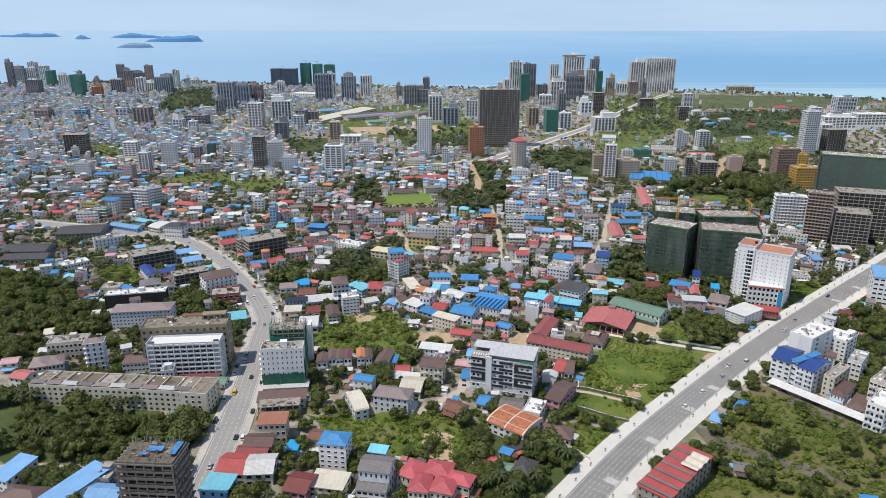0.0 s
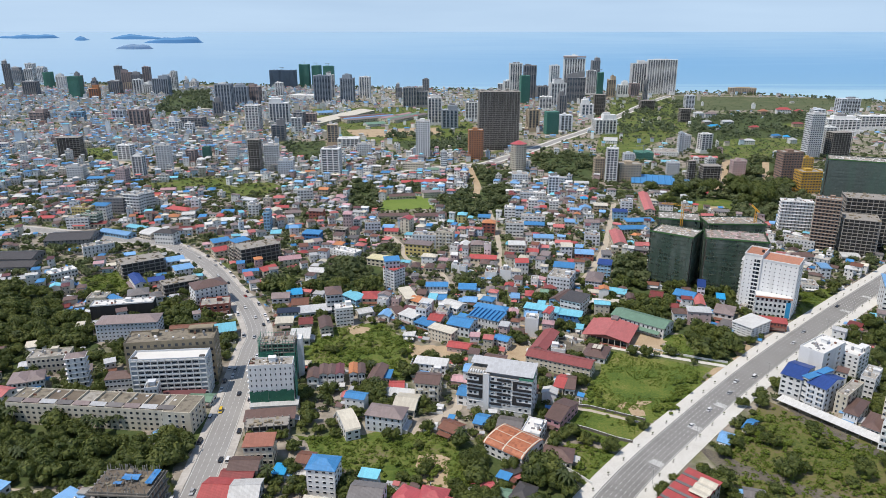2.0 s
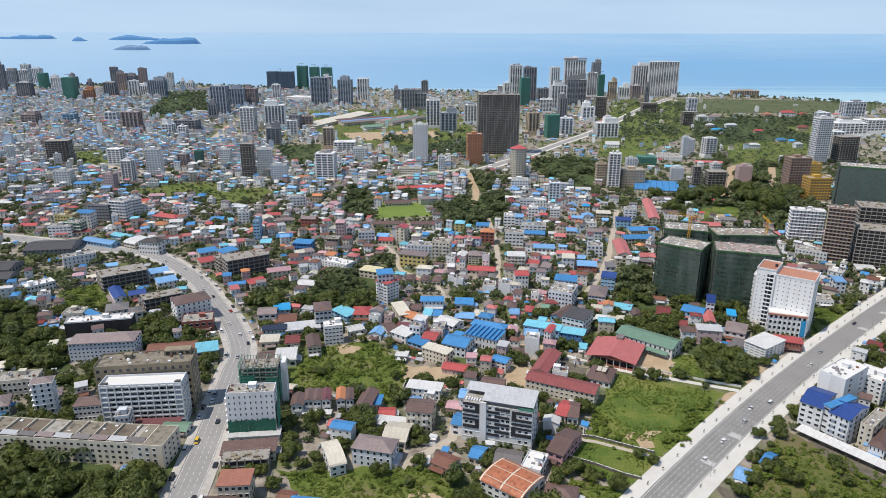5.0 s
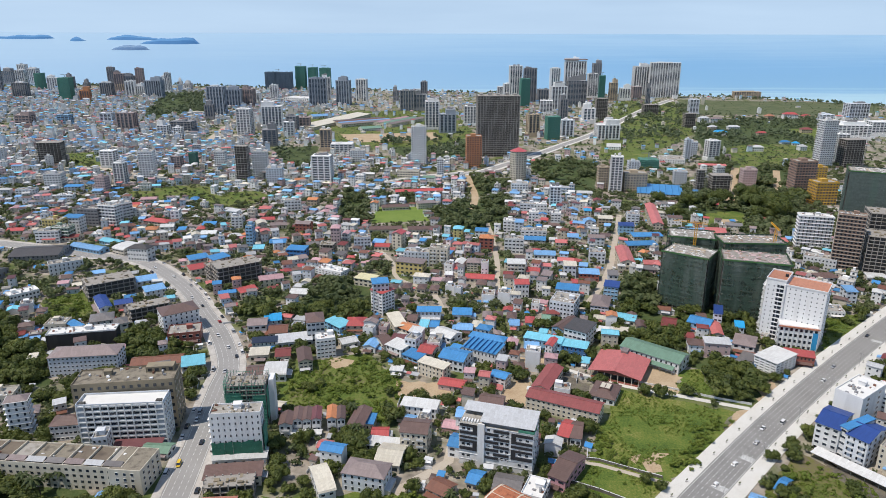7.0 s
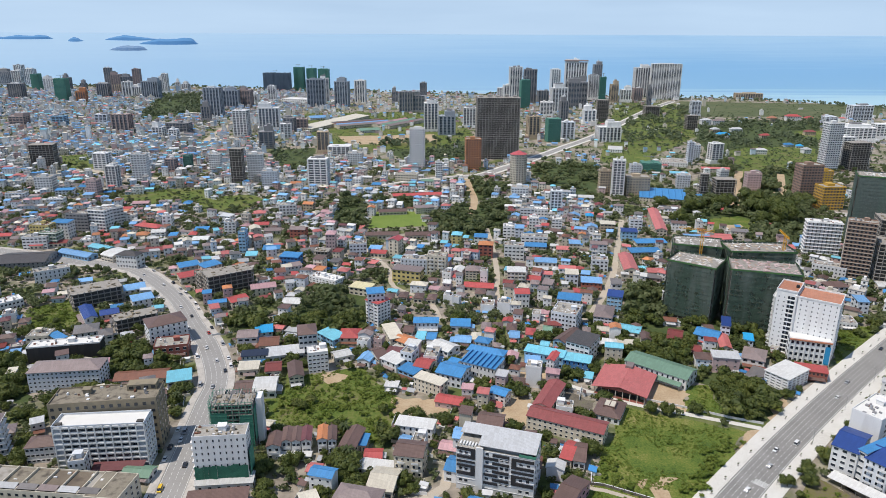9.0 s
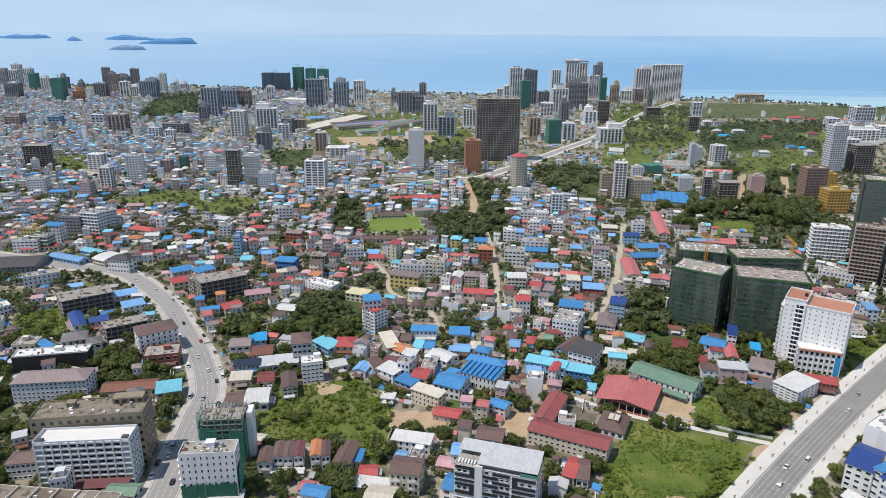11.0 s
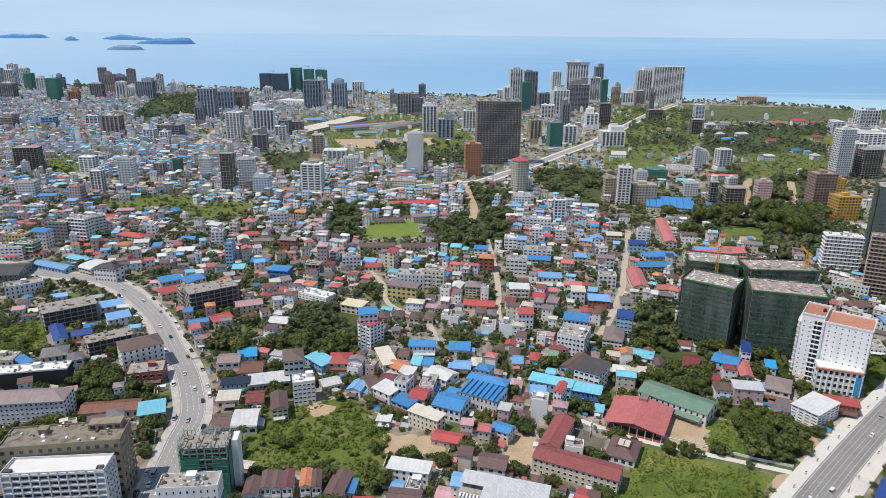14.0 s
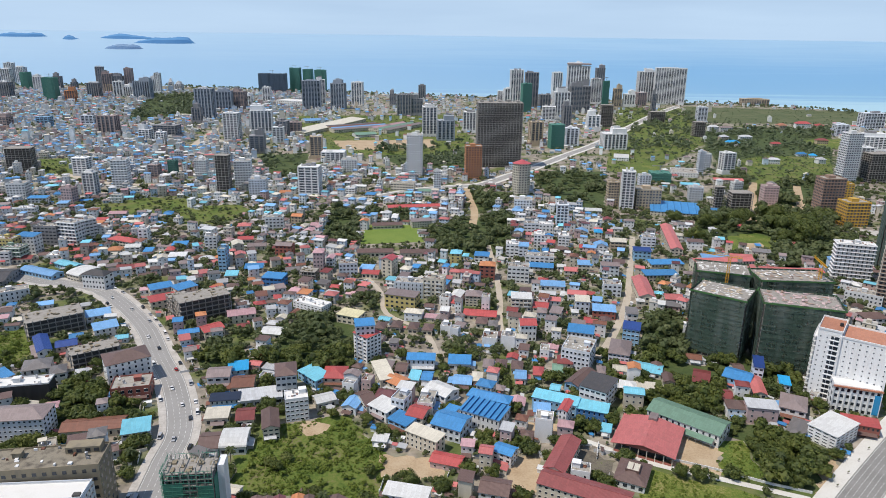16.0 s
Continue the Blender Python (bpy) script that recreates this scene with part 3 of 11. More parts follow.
def frame_parts(base, w, d, h, floors, bw, bd, core=True, prefix=""):
    """A raw concrete skeleton: slabs, columns and a dark box painted as interior shade."""
    fh = h / floors
    sl = Shape()
    for k in range(floors + 1):
        sl.box(-w / 2, w / 2, -d / 2, d / 2, max(k * fh - 0.35, 0.0), k * fh + 0.05)
    part("slab_frame", sl, "slab", base, "", "stuff")
    c = Shape()
    bw, bd = max(bw, 2), max(bd, 2)
    for i in range(bw + 1):
        for j in range(bd + 1):
            if 0 < i < bw and 0 < j < bd:
                continue
            x, y = -w / 2 + 0.25 + i * (w - 0.5) / bw, -d / 2 + 0.25 + j * (d - 0.5) / bd
            c.box(x - 0.25, x + 0.25, y - 0.25, y + 0.25, 0, h + 0.8)
    part("column_frame", c, "wall_concrete", base, "", "stuff")
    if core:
        # solid box whose dark colour stands for the shade between the floors
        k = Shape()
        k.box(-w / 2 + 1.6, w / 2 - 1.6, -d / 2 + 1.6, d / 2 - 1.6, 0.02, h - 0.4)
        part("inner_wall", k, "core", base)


def windows_on(base, w, d, h, floors, bw, bd, wide=0.42, tall=0.42, singles=True, glass="glass", bare=False):
    """Front windows as parts; those of the other sides joined."""
    fh = h / floors
    if wide == 0.42:
        wide, tall = ((0.42, 0.40), (0.66, 0.36), (0.30, 0.50), (0.52, 0.44))[int(w * 7 + d * 13) % 4]
    ww, wh = min(w / max(bw, 1) * wide, 2.6), min(fh * tall, 2.0)
    if bw:
        if singles and bw * floors <= 100:
            me = shared_window(ww, wh, wide < 0.25 or bare)
            for k in range(floors):
                for i in range(bw):
                    o = new("window", me)
                    o.parent = base
                    o.location = (-w / 2 + (i + 0.5) * w / bw, -d / 2 - 0.02, k * fh + fh * 0.28)
        else:
            s = Shape()
            for k in range(floors):
                for i in range(bw):
                    x, z = -w / 2 + (i + 0.5) * w / bw, k * fh + fh * 0.28
                    s.box(x - ww / 2, x + ww / 2, -d / 2 - 0.07, -d / 2, z, z + wh, 0, False)
            part("front_glazing", s, glass, base, "", "stuff")
    s = Shape()
    ww = min(d / max(bd, 1) * wide, 2.4)
    for k in range(floors):
        z = k * fh + fh * 0.28
        for i in range(bd):
            y = -d / 2 + (i + 0.5) * d / bd
            s.box(w / 2, w / 2 + 0.07, y - ww / 2, y + ww / 2, z, z + wh, 0, False)
            s.box(-w / 2 - 0.07, -w / 2, y - ww / 2, y + ww / 2, z, z + wh, 0, False)
        for i in range(bw):
            x = -w / 2 + (i + 0.5) * w / bw
            s.box(x - 0.6, x + 0.6, d / 2, d / 2 + 0.07, z, z + wh, 0, False)
    if s.f:
        part("side_glazing", s, glass, base, "", "stuff")


def block(x, y, rot, w, d, h, wall="white", floors=2, bw=None, bd=None, roof="flat", rm="", style="", name="house", label="", near=0, hut=0):
    """One building of the town, from its footprint, height, walls, roof and the manner of its front."""
    claim(x, y, rot, w, d)
    seed = int(abs(x) * 7 + y)
    if bw is None:
        bw = max(2, round(w / 4))
    if bd is None:
        bd = max(1, round(d / 5))
    base = anchor(name, x, y, rot, label, name.replace("_", " "))
    fh = h / floors
    wm = "wall_" + {"frame": "concrete", "net": "concrete", "none": "white"}.get(wall, wall)
    if roof == "canopy":
        part("roof", roof_shape("shed", w, d, h, 0.3), ["roof_" + rm, wm], base)
        n = max(4, int(w / 6))
        for i in range(n + 1):
            for sy in (-1, 1):
                p = Shape()
                px = -w / 2 + 0.3 + i * (w - 0.6) / n
                p.box(px - 0.08, px + 0.08, sy * (d / 2 - 0.3) - 0.08, sy * (d / 2 - 0.3) + 0.08, 0, h + (0.5 if sy > 0 else -0.2))
                part("post", p, "steel", base)
        return base
    if style in ("frame", "ruin", "scaffold"):
        frame_parts(base, w, d, h, floors, bw, bd)
        rnd = random.Random(seed)
        top = Shape()
        for k in range(bw * 2):
            px, py = rnd.uniform(-w / 2 + 1, w / 2 - 1), rnd.uniform(-d / 2 + 1, d / 2 - 1)
            sx, sy, sz = rnd.uniform(0.3, 1.5), rnd.uniform(0.3, 1.5), rnd.uniform(0.2, 1.2)
            top.box(px - sx, px + sx, py - sy, py + sy, h, h + sz)
        part("rubble", top, "wall_aged", base, "heap of boards and rubble", "stuff")
        if style == "ruin":
            infill = Shape()
            for k in range(floors):
                for i in range(bw):
                    if rnd.random() < 0.75:
                        x0 = -w / 2 + i * w / bw + 0.5
                        z = k * fh
                        infill.box(x0, x0 + w / bw - 1.0, -d / 2 + 0.12, -d / 2 + 0.3, z, z + fh * 0.38)
                for i in range(bd):
                    y0 = -d / 2 + i * d / bd + 0.5
                    if rnd.random() < 0.75:
                        infill.box(w / 2 - 0.3, w / 2 - 0.12, y0, y0 + d / bd - 1.0, k * fh, k * fh + fh * 0.38)
            part("balustrade", infill, "wall_brick", base, "raw brick infill")
            lip = Shape()
            for k in range(1, floors + 1):
                lip.box(-w / 2 - 0.7, w / 2 + 0.7, -d / 2 - 0.7, -d / 2 - 0.02, k * fh - 0.45, k * fh + 0.12)
                lip.box(w / 2 + 0.02, w / 2 + 0.7, -d / 2, d / 2 + 0.7, k * fh - 0.45, k * fh + 0.12)
                lip.box(-w / 2 - 0.7, w / 2 + 0.7, -d / 2 - 0.7, -d / 2 - 0.55, k * fh + 0.12, k * fh + fh * rnd.uniform(0.12, 0.3)) if k < floors else None
            part("floor_edge", lip, "wall_soot", base, "sooty concrete floor edges", "stuff")
            edge = Shape()
            for i in range(80):
                px = rnd.uniform(-w / 2, w / 2)
                py = rnd.choice((-d / 2 + 0.3, d / 2 - 0.3, rnd.uniform(-d / 2, d / 2)))
                edge.box(px - 0.09, px + 0.09, py - 0.09, py + 0.09, h, h + rnd.uniform(0.6, 3.4))
            part("stub_frame", edge, "wall_concrete", base, "", "stuff")
            boards = Shape()
            for i in range(90):
                px, py, a = rnd.uniform(-w / 2 + 1.0, w * 0.2), rnd.uniform(-d / 2 + 1, d / 2 - 1), rnd.uniform(0, 3.14)
                ca, sa, ln, zz = math.cos(a), math.sin(a), rnd.uniform(0.5, 1.5), h + rnd.uniform(0.1, 1.0)
                boards.solid(((px - ca * ln - sa * 0.15, py - sa * ln + ca * 0.15, zz), (px - ca * ln + sa * 0.15, py - sa * ln - ca * 0.15, zz), (px + ca * ln + sa * 0.15, py + sa * ln - ca * 0.15, zz + 0.3), (px + ca * ln - sa * 0.15, py + sa * ln + ca * 0.15, zz + 0.3)), 0.06)
            part("debris_heap", boards, "wall_soot", base, "rust-brown heap of debris", "stuff")
            deck = Shape()
            deck.box(-w / 2 + 0.3, w / 2 - 0.3, -d / 2 + 0.3, d / 2 - 0.3, h + 0.05, h + 0.1)
            part("top_deck", deck, "roof_stained", base, "stained concrete deck")
            wallr = Shape()
            wallr.box(-w / 2, w / 2, -d / 2, -d / 2 + 0.2, h, h + 0.9)
            wallr.box(w / 2 - 0.2, w / 2, -d / 2 + 0.2, d / 2, h, h + 1.0)
            part("parapet", wallr, "wall_soot", base)
            for tx, ty, tw, td in ((0.05, 0.1, 0.28, 0.22), (0.4, 0.15, 0.12, 0.6), (-0.1, -0.15, 0.14, 0.12)):
                t = Shape()
                n = 7
                for i in range(n + 1):
                    for j in range(n + 1):
                        u, v = i / n - 0.5, j / n - 0.5
                        t.v.append((w * (tx + u * tw), d * (ty + v * td), h + 1.5 + 0.5 * noise.noise((u * 3 + tx * 9, v * 3, ty * 7))))
                for i in range(n):
                    for j in range(n):
                        k = i * (n + 1) + j
                        t.f.append((k, k + n + 1, k + n + 2, k + 1))
                        t.m.append(0)
                part("tarpaulin", t, "tarp", base, "blue plastic tarpaulin")
        if style == "scaffold":
            net = Shape()
            for x0, x1, z0, z1 in ((-0.5, -0.12, 0.60, 0.84), (0.2, 0.5, 0.52, 0.78), (-0.5, 0.5, 0.1, 0.56)):
                net.box(w * x0 - 0.4, w * x1, -d / 2 - 0.9, -d / 2 - 0.8, h * z0, h * z1)
            net.box(w / 2 + 0.4, w / 2 + 0.5, -d / 2, d / 2, h * 0.2, h * 0.9)
            net.box(-w / 2 - 0.9, -w / 2 - 0.8, -d / 2, d / 2, h * 0.2, h * 0.95)
            part("safety_net", net, "net_bright", base, "green scaffold netting")
            sw = Shape()
            sw.box(w / 2 + 0.6, w / 2 + 3.4, 0, d / 2 + 2, 0, h * 1.0)
            part("side_wall", sw, "wall_white", base, "white rendered side wall")
            poles = Shape()
            hi = h + 3.2
            for i in range(bw * 2 + 1):
                px = -w / 2 + i * w / (bw * 2)
                for py in (-d / 2 - 1.24, d / 2 + 1.24):
                    poles.box(px - 0.07, px + 0.07, py - 0.07, py + 0.07, 0, hi + rnd.uniform(-1.6, 0.8))
            for i in range(bd * 2 + 1):
                py = -d / 2 + i * d / (bd * 2)
                poles.box(-w / 2 - 1.3, -w / 2 - 1.16, py - 0.07, py + 0.07, 0, hi + rnd.uniform(-1.6, 0.8))
            for k in range(int(hi / 1.8)):
                z = k * 1.8 + 1
                poles.box(-w / 2 - 1.3, w / 2 + 0.3, -d / 2 - 1.3, -d / 2 - 1.16, z, z + 0.12)
                poles.box(-w / 2 - 1.3, -w / 2 - 1.16, -d / 2 - 1.2, d / 2 + 1.2, z, z + 0.12)
                if z > h:
                    poles.box(-w / 2 - 1.3, w / 2 + 0.3, d / 2 + 1.16, d / 2 + 1.3, z, z + 0.12)
            beams = Shape()
            for i in range(4):
                px = -w / 2 + 0.4 + i * (w - 0.8) / 3
                for py in (-d / 2 + 0.4, 0.0, d / 2 - 0.4):
                    beams.box(px - 0.2, px + 0.2, py - 0.2, py + 0.2, h, h + 2.8)
                beams.box(px - 0.18, px + 0.18, -d / 2 + 0.6, d / 2 - 0.6, h + 2.4, h + 2.8)
            part("top_frame", beams, "wall_concrete", base, "open concrete frame of the top floor", "stuff")
            part("scaffolding", poles, "net_bright", base, "", "stuff")
        return base
    s = Shape()
    if style == "netted":
        frame_parts(base, w, d, h, floors, bw, bd)
        rnd = random.Random(seed)
        for sgn, axis, a in ((-1, 1, w), (1, 1, w), (-1, 0, d), (1, 0, d)):
            n = max(3, int(a / 5))
            net = Shape()
            for i in range(n):
                for k in range(floors):
                    u0, u1 = -a / 2 + i * a / n, -a / 2 + (i + 1) * a / n
                    z0, z1 = max(k * fh, 2.5), (k + 1) * fh + (0.9 if k == floors - 1 else 0)
                    bulge = rnd.uniform(0.9, 1.25)
                    if axis == 1:
                        yy = sgn * (d / 2 + bulge)
                        net.poly(((u0, yy, z0), (u1, yy, z0), (u1, yy, z1), (u0, yy, z1)))
                    else:
                        xx = sgn * (w / 2 + bulge)
                        net.poly(((xx, u0, z0), (xx, u1, z0), (xx, u1, z1), (xx, u0, z1)))
            part("safety_net", net, "net_grey" if h > 60 else "net_dark", base, "grey-green scaffold netting" if h > 60 else "dark green scaffold netting")
            bars = Shape()
            for k in range(1, floors + 1):
                z = k * fh - 0.4
                if axis == 1:
                    bars.box(-w / 2 - 1.2, w / 2 + 1.2, sgn * (d / 2 + 1.3) - 0.06, sgn * (d / 2 + 1.3) + 0.06, z, z + 0.12)
                else:
                    bars.box(sgn * (w / 2 + 1.3) - 0.06, sgn * (w / 2 + 1.3) + 0.06, -d / 2 - 1.2, d / 2 + 1.2, z, z + 0.12)
            n = max(3, int(a / 2.6))
            for i in range(n + 1):
                u = -a / 2 + i * a / n
                zt = h + rnd.uniform(0.2, 1.4)
                if axis == 1:
                    bars.box(u - 0.05, u + 0.05, sgn * (d / 2 + 1.3) - 0.05, sgn * (d / 2 + 1.3) + 0.05, 0, zt)
                else:
                    bars.box(sgn * (w / 2 + 1.3) - 0.05, sgn * (w / 2 + 1.3) + 0.05, u - 0.05, u + 0.05, 0, zt)
            part("scaffolding", bars, "net_grey" if h > 60 else "net_dark", base, "", "stuff")
        rim = Shape()
        for x0, x1, y0, y1 in ((-w / 2 - 1.4, w / 2 + 1.4, -d / 2 - 1.4, -d / 2 - 1.3), (-w / 2 - 1.4, w / 2 + 1.4, d / 2 + 1.3, d / 2 + 1.4), (-w / 2 - 1.4, -w / 2 - 1.3, -d / 2, d / 2), (w / 2 + 1.3, w / 2 + 1.4, -d / 2, d / 2)):
            rim.box(x0, x1, y0, y1, h - 0.3, h + 0.8)
        part("top_net", rim, "net_rim", base, "bright green netting along the top")
        # formwork boards and pale cement sheets strewn over the top floor
        top = Shape()
        kinds = ((0, 0, 1), (2, 4, 4), (0, 0, 3), (3, 2, 0))[(int(x * 3) + seed) % 4]
        for k in range(int(w * d / 9)):
            px, py, an = rnd.uniform(-w / 2 + 1, w / 2 - 1), rnd.uniform(-d / 2 + 1, d / 2 - 1), rnd.choice((0.0, 1.57)) + rnd.uniform(-0.25, 0.25)
            sx, sy, zz = rnd.uniform(0.5, 2.2), rnd.uniform(0.15, 0.9), h + 0.1 + rnd.random() ** 3 * 1.0
            ca, sa = math.cos(an), math.sin(an)
            top.solid([(px + ca * qx - sa * qy, py + sa * qx + ca * qy, zz + qx * 0.04) for qx, qy in ((-sx, -sy), (sx, -sy), (sx, sy), (-sx, sy))], 0.09, rnd.choice(kinds))
        part("formwork", top, ["roof_clean", "slab", "wall_brick", "wall_tan", "wall_pinkwall"], base, "stacked boards and formwork", "stuff")
        return base
    if style == "tiers":
        # solid dark box in place of the open hall's inner shade
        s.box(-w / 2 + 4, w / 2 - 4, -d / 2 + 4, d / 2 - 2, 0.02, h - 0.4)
        part("inner_wall", s, "core", base, "dark box standing for the shaded inside")
        for i in range(8):
            for sy in (-1, 1):
                q = Shape()
                px = -w / 2 + 0.6 + i * (w - 1.2) / 7
                q.box(px - 0.2, px + 0.2, sy * (d / 2 - 0.6) - 0.2, sy * (d / 2 - 0.6) + 0.2, 0, h)
                part("post", q, "wall_cream", base)
        for k in range(1, 7):
            for sx in (-1, 1):
                q = Shape()
                py = -d / 2 + 0.6 + k * (d - 1.2) / 7
                q.box(sx * (w / 2 - 0.6) - 0.2, sx * (w / 2 - 0.6) + 0.2, py - 0.2, py + 0.2, 0, h)
                part("post", q, "wall_cream", base)
        q = Shape()
        q.box(-w / 2 + 0.9, w / 2 - 0.9, -d / 2 + 0.5, -d / 2 + 0.7, 0, 1.3)
        q.box(w / 2 - 0.7, w / 2 - 0.5, -d / 2 + 0.9, d / 2 - 0.9, 0, 2.4)
        part("low_wall", q, wm, base, "low brick-red side wall")
        part("roof", roof_shape("gabley", w, d, h, 0.9, 0.16), ["roof_" + rm, wm], base)
        part("upper_roof", roof_shape("gabley", w * 0.56, d * 0.86, h + 1.1, 0.3, 0.16), ["roof_" + rm, wm], base, "raised middle part of the roof")
        q = Shape()
        q.box(-w * 0.08, w * 0.06, d * 0.36, d * 0.58, h + 1.2, h + 4.0)
        part("roof_turret", q, "roof_brownpale", base, "small brown turret on the ridge")
        return base
    s.box(-w / 2, w / 2, -d / 2, d / 2, 0, h)
    part("wall", s, wm, base)
    singles = bool(near)
    if style == "grid":
        me = shared_window(w / bw * 0.5, fh * 0.42)
        for k in range(floors):
            for i in range(bw):
                x0, x1 = -w / 2 + i * w / bw + 0.1, -w / 2 + (i + 1) * w / bw - 0.1
                # flat panel; on inner bays its dark colour stands for balcony shade
                rec = Shape()
                rec.box(x0, x1, -d / 2 - 0.06, -d / 2, k * fh + 0.5, k * fh + fh * 0.80)
                part("recess_panel", rec, "wall_glassgrey" if i in (0, bw - 1) else "wall_shade", base)
                if 0 < i < bw - 1:
                    o = new("window", me)
                    o.parent = base
                    o.location = ((x0 + x1) / 2 + (0.35 if i % 2 else -0.35), -d / 2 - 0.09, k * fh + 0.62)
        windows_on(base, w, d, h, floors, 0, bd, 0.6, 0.5, singles)
        pieces = []
        for i in range(bw + 1):
            px = -w / 2 + i * w / bw
            pieces.append(("fin", px - 0.2, px + 0.2, -d / 2 - 0.8, -d / 2, 0, h + 1.2))
        for k in range(floors + 1):
            pieces.append(("ledge", -w / 2 - 0.2, w / 2 + 0.2, -d / 2 - 0.75, -d / 2, max(0, k * fh - fh * 0.14), k * fh + 0.2))
            pieces.append(("ledge", w / 2, w / 2 + 0.6, -d / 2, d / 2, max(0, k * fh - 0.2), k * fh + 0.15))
        for i in range(bd + 1):
            py = -d / 2 + i * d / bd
            pieces.append(("fin", w / 2, w / 2 + 0.5, py - 0.2, py + 0.2, 0, h))
        for nm, *box in pieces:
            g = Shape()
            g.box(*box)
            part(nm, g, "trim", base)
        flat_roof(base, w, d, h, "trim", "roof_clean", seed, False, False)
        for sx in (-1, 1):
            # solid box with an opening's inner shade as its colour
            hutp = Shape()
            hutp.box(sx * (w / 2 - 2.2) - 1.4, sx * (w / 2 - 2.2) + 1.4, -d / 2 + 0.4, -d / 2 + 2.6, h, h + 1.5)
            part("roof_vent", hutp, "core", base, "dark roof opening")
        rim = Shape()
        rim.box(-w / 2 - 0.2, w / 2 + 0.2, -d / 2 - 0.8, -d / 2 - 0.5, h + 0.9, h + 1.5)
        rim.box(-w / 2 - 0.2, w / 2 + 0.2, d / 2 - 0.3, d / 2, h + 0.9, h + 1.3)
        rim.box(-w / 2 - 0.2, -w / 2 + 0.1, -d / 2 - 0.5, d / 2 - 0.3, h + 0.9, h + 1.6)
        rim.box(w / 2 - 0.1, w / 2 + 0.2, -d / 2 - 0.5, d / 2 - 0.3, h + 0.9, h + 1.6)
        part("roof_rim", rim, "wall_bluewhite", base, "pale blue-grey parapet rim")
        lean = Shape()
        lean.solid(((-w * 0.10, -d / 2 - 7.0, 3.4), (w / 2 - 1, -d / 2 - 7.0, 3.4), (w / 2 - 1, -d / 2 - 0.9, 4.4), (-w * 0.10, -d / 2 - 0.9, 4.4)), 0.15)
        part("porch_roof", lean, "roof_maroon", base, "dark maroon lean-to porch roof")
        for i in range(6):
            q = Shape()
            px = -w * 0.08 + i * (w * 0.58 - 2) / 5
            q.box(px - 0.15, px + 0.15, -d / 2 - 6.7, -d / 2 - 6.4, 0, 3.3)
            part("porch_post", q, "wall_concrete", base)
        return base
    if style == "pattern":
        windows_on(base, w, d, h, floors, 0, bd, 0.3, 0.36, singles)
        left, mid, right = (0.01, 0.245), (0.36, 0.68), (0.71, 0.99)
        bands = [(*left, 0.94, 1.0), (0.19, 0.245, 0.82, 0.94), (*left, 0.76, 0.82), (*left, 0.66, 0.71), (*left, 0.56, 0.61), (0.19, 0.245, 0.44, 0.56), (*left, 0.37, 0.44),
                 (*right, 0.89, 0.95), (0.71, 0.77, 0.77, 0.89), (*right, 0.71, 0.77), (*right, 0.61, 0.66), (*right, 0.51, 0.56), (0.71, 0.77, 0.40, 0.51), (*right, 0.33, 0.40)]
        for k in range(4):
            bands.append((0.47, 0.68, 0.91 - k * 0.19, 0.965 - k * 0.19))
            bands.append((0.36, 0.54, 0.815 - k * 0.19, 0.87 - k * 0.19))
        for x0, x1, z0, z1 in bands:
            bpart = Shape()
            bpart.box(w * (x0 - 0.5), w * (x1 - 0.5), -d / 2 - 0.45, -d / 2 - 0.02, z0 * h, z1 * h)
            part("facade_band", bpart, "wall_black", base, "dark charcoal facade band")
        me = shared_window(1.5, 1.4)
        spots = [(x, z) for x in (0.06, 0.13) for z in (0.855, 0.475, 0.20)] + [(x, z) for x in (0.83, 0.92) for z in (0.80, 0.43, 0.18)]
        spots += [(x, 0.82 - k * 0.19) for x in (0.585, 0.655) for k in range(4)] + [(x, 0.905 - k * 0.19) for x in (0.40,) for k in range(4)]
        for u, v in spots:
            o = new("window", me)
            o.parent = base
            o.location = (w * (u - 0.5), -d / 2 - 0.02, v * h)
        rib = Shape()
        rib.box(-w * 0.24, -w * 0.15, -d / 2 - 0.9, -d / 2, 0, h + 1.5)
        part("stair_shaft", rib, "wall_greywhite", base)
        edges = Shape()
        for k in range(floors + 1):
            edges.box(-w / 2 - 0.15, w / 2 + 0.15, -d / 2 - 0.2, -d / 2, max(0, k * fh - 0.15), k * fh)
        part("floor_edge", edges, "trim", base)
        rs = Shape()
        rs.solid(((-w * 0.22, -d / 2 - 0.3, h + 2.6), (w / 2 + 0.4, -d / 2 - 0.3, h + 2.6), (w / 2 + 0.4, d / 2 + 0.4, h + 3.2), (-w * 0.22, d / 2 + 0.4, h + 3.2)), 0.2)
        rs.solid(((-w / 2 - 0.2, 0, h + 2.6), (-w * 0.22, 0, h + 2.6), (-w * 0.22, d / 2 + 0.4, h + 3.2), (-w / 2 - 0.2, d / 2 + 0.4, h + 3.2)), 0.2)
        part("roof", rs, "roof_greywhiteroof", base, "pale grey metal roof on posts")
        pent = Shape()
        pent.box(-w * 0.2, w / 2 - 1.5, -d / 2 + 1.5, d / 2 - 0.2, h, h + 2.4)
        part("penthouse", pent, "wall_greydark", base)
        deck = Shape()
        deck.box(-w / 2 + 0.1, w / 2 - 0.1, -d / 2 + 0.1, d / 2 - 0.1, h, h + 0.1)
        part("deck", deck, "roof_flat", base)
        gn = Shape()
        gn.box(w * 0.3, w / 2 + 0.3, -d / 2 - 0.2, -d / 2 + 0.0, h + 0.1, h + 1.4)
        gn.box(w / 2 + 0.1, w / 2 + 0.3, -d / 2, 0, h + 0.1, h + 2.0)
        part("screen", gn, "net_bright", base, "green mesh screen")
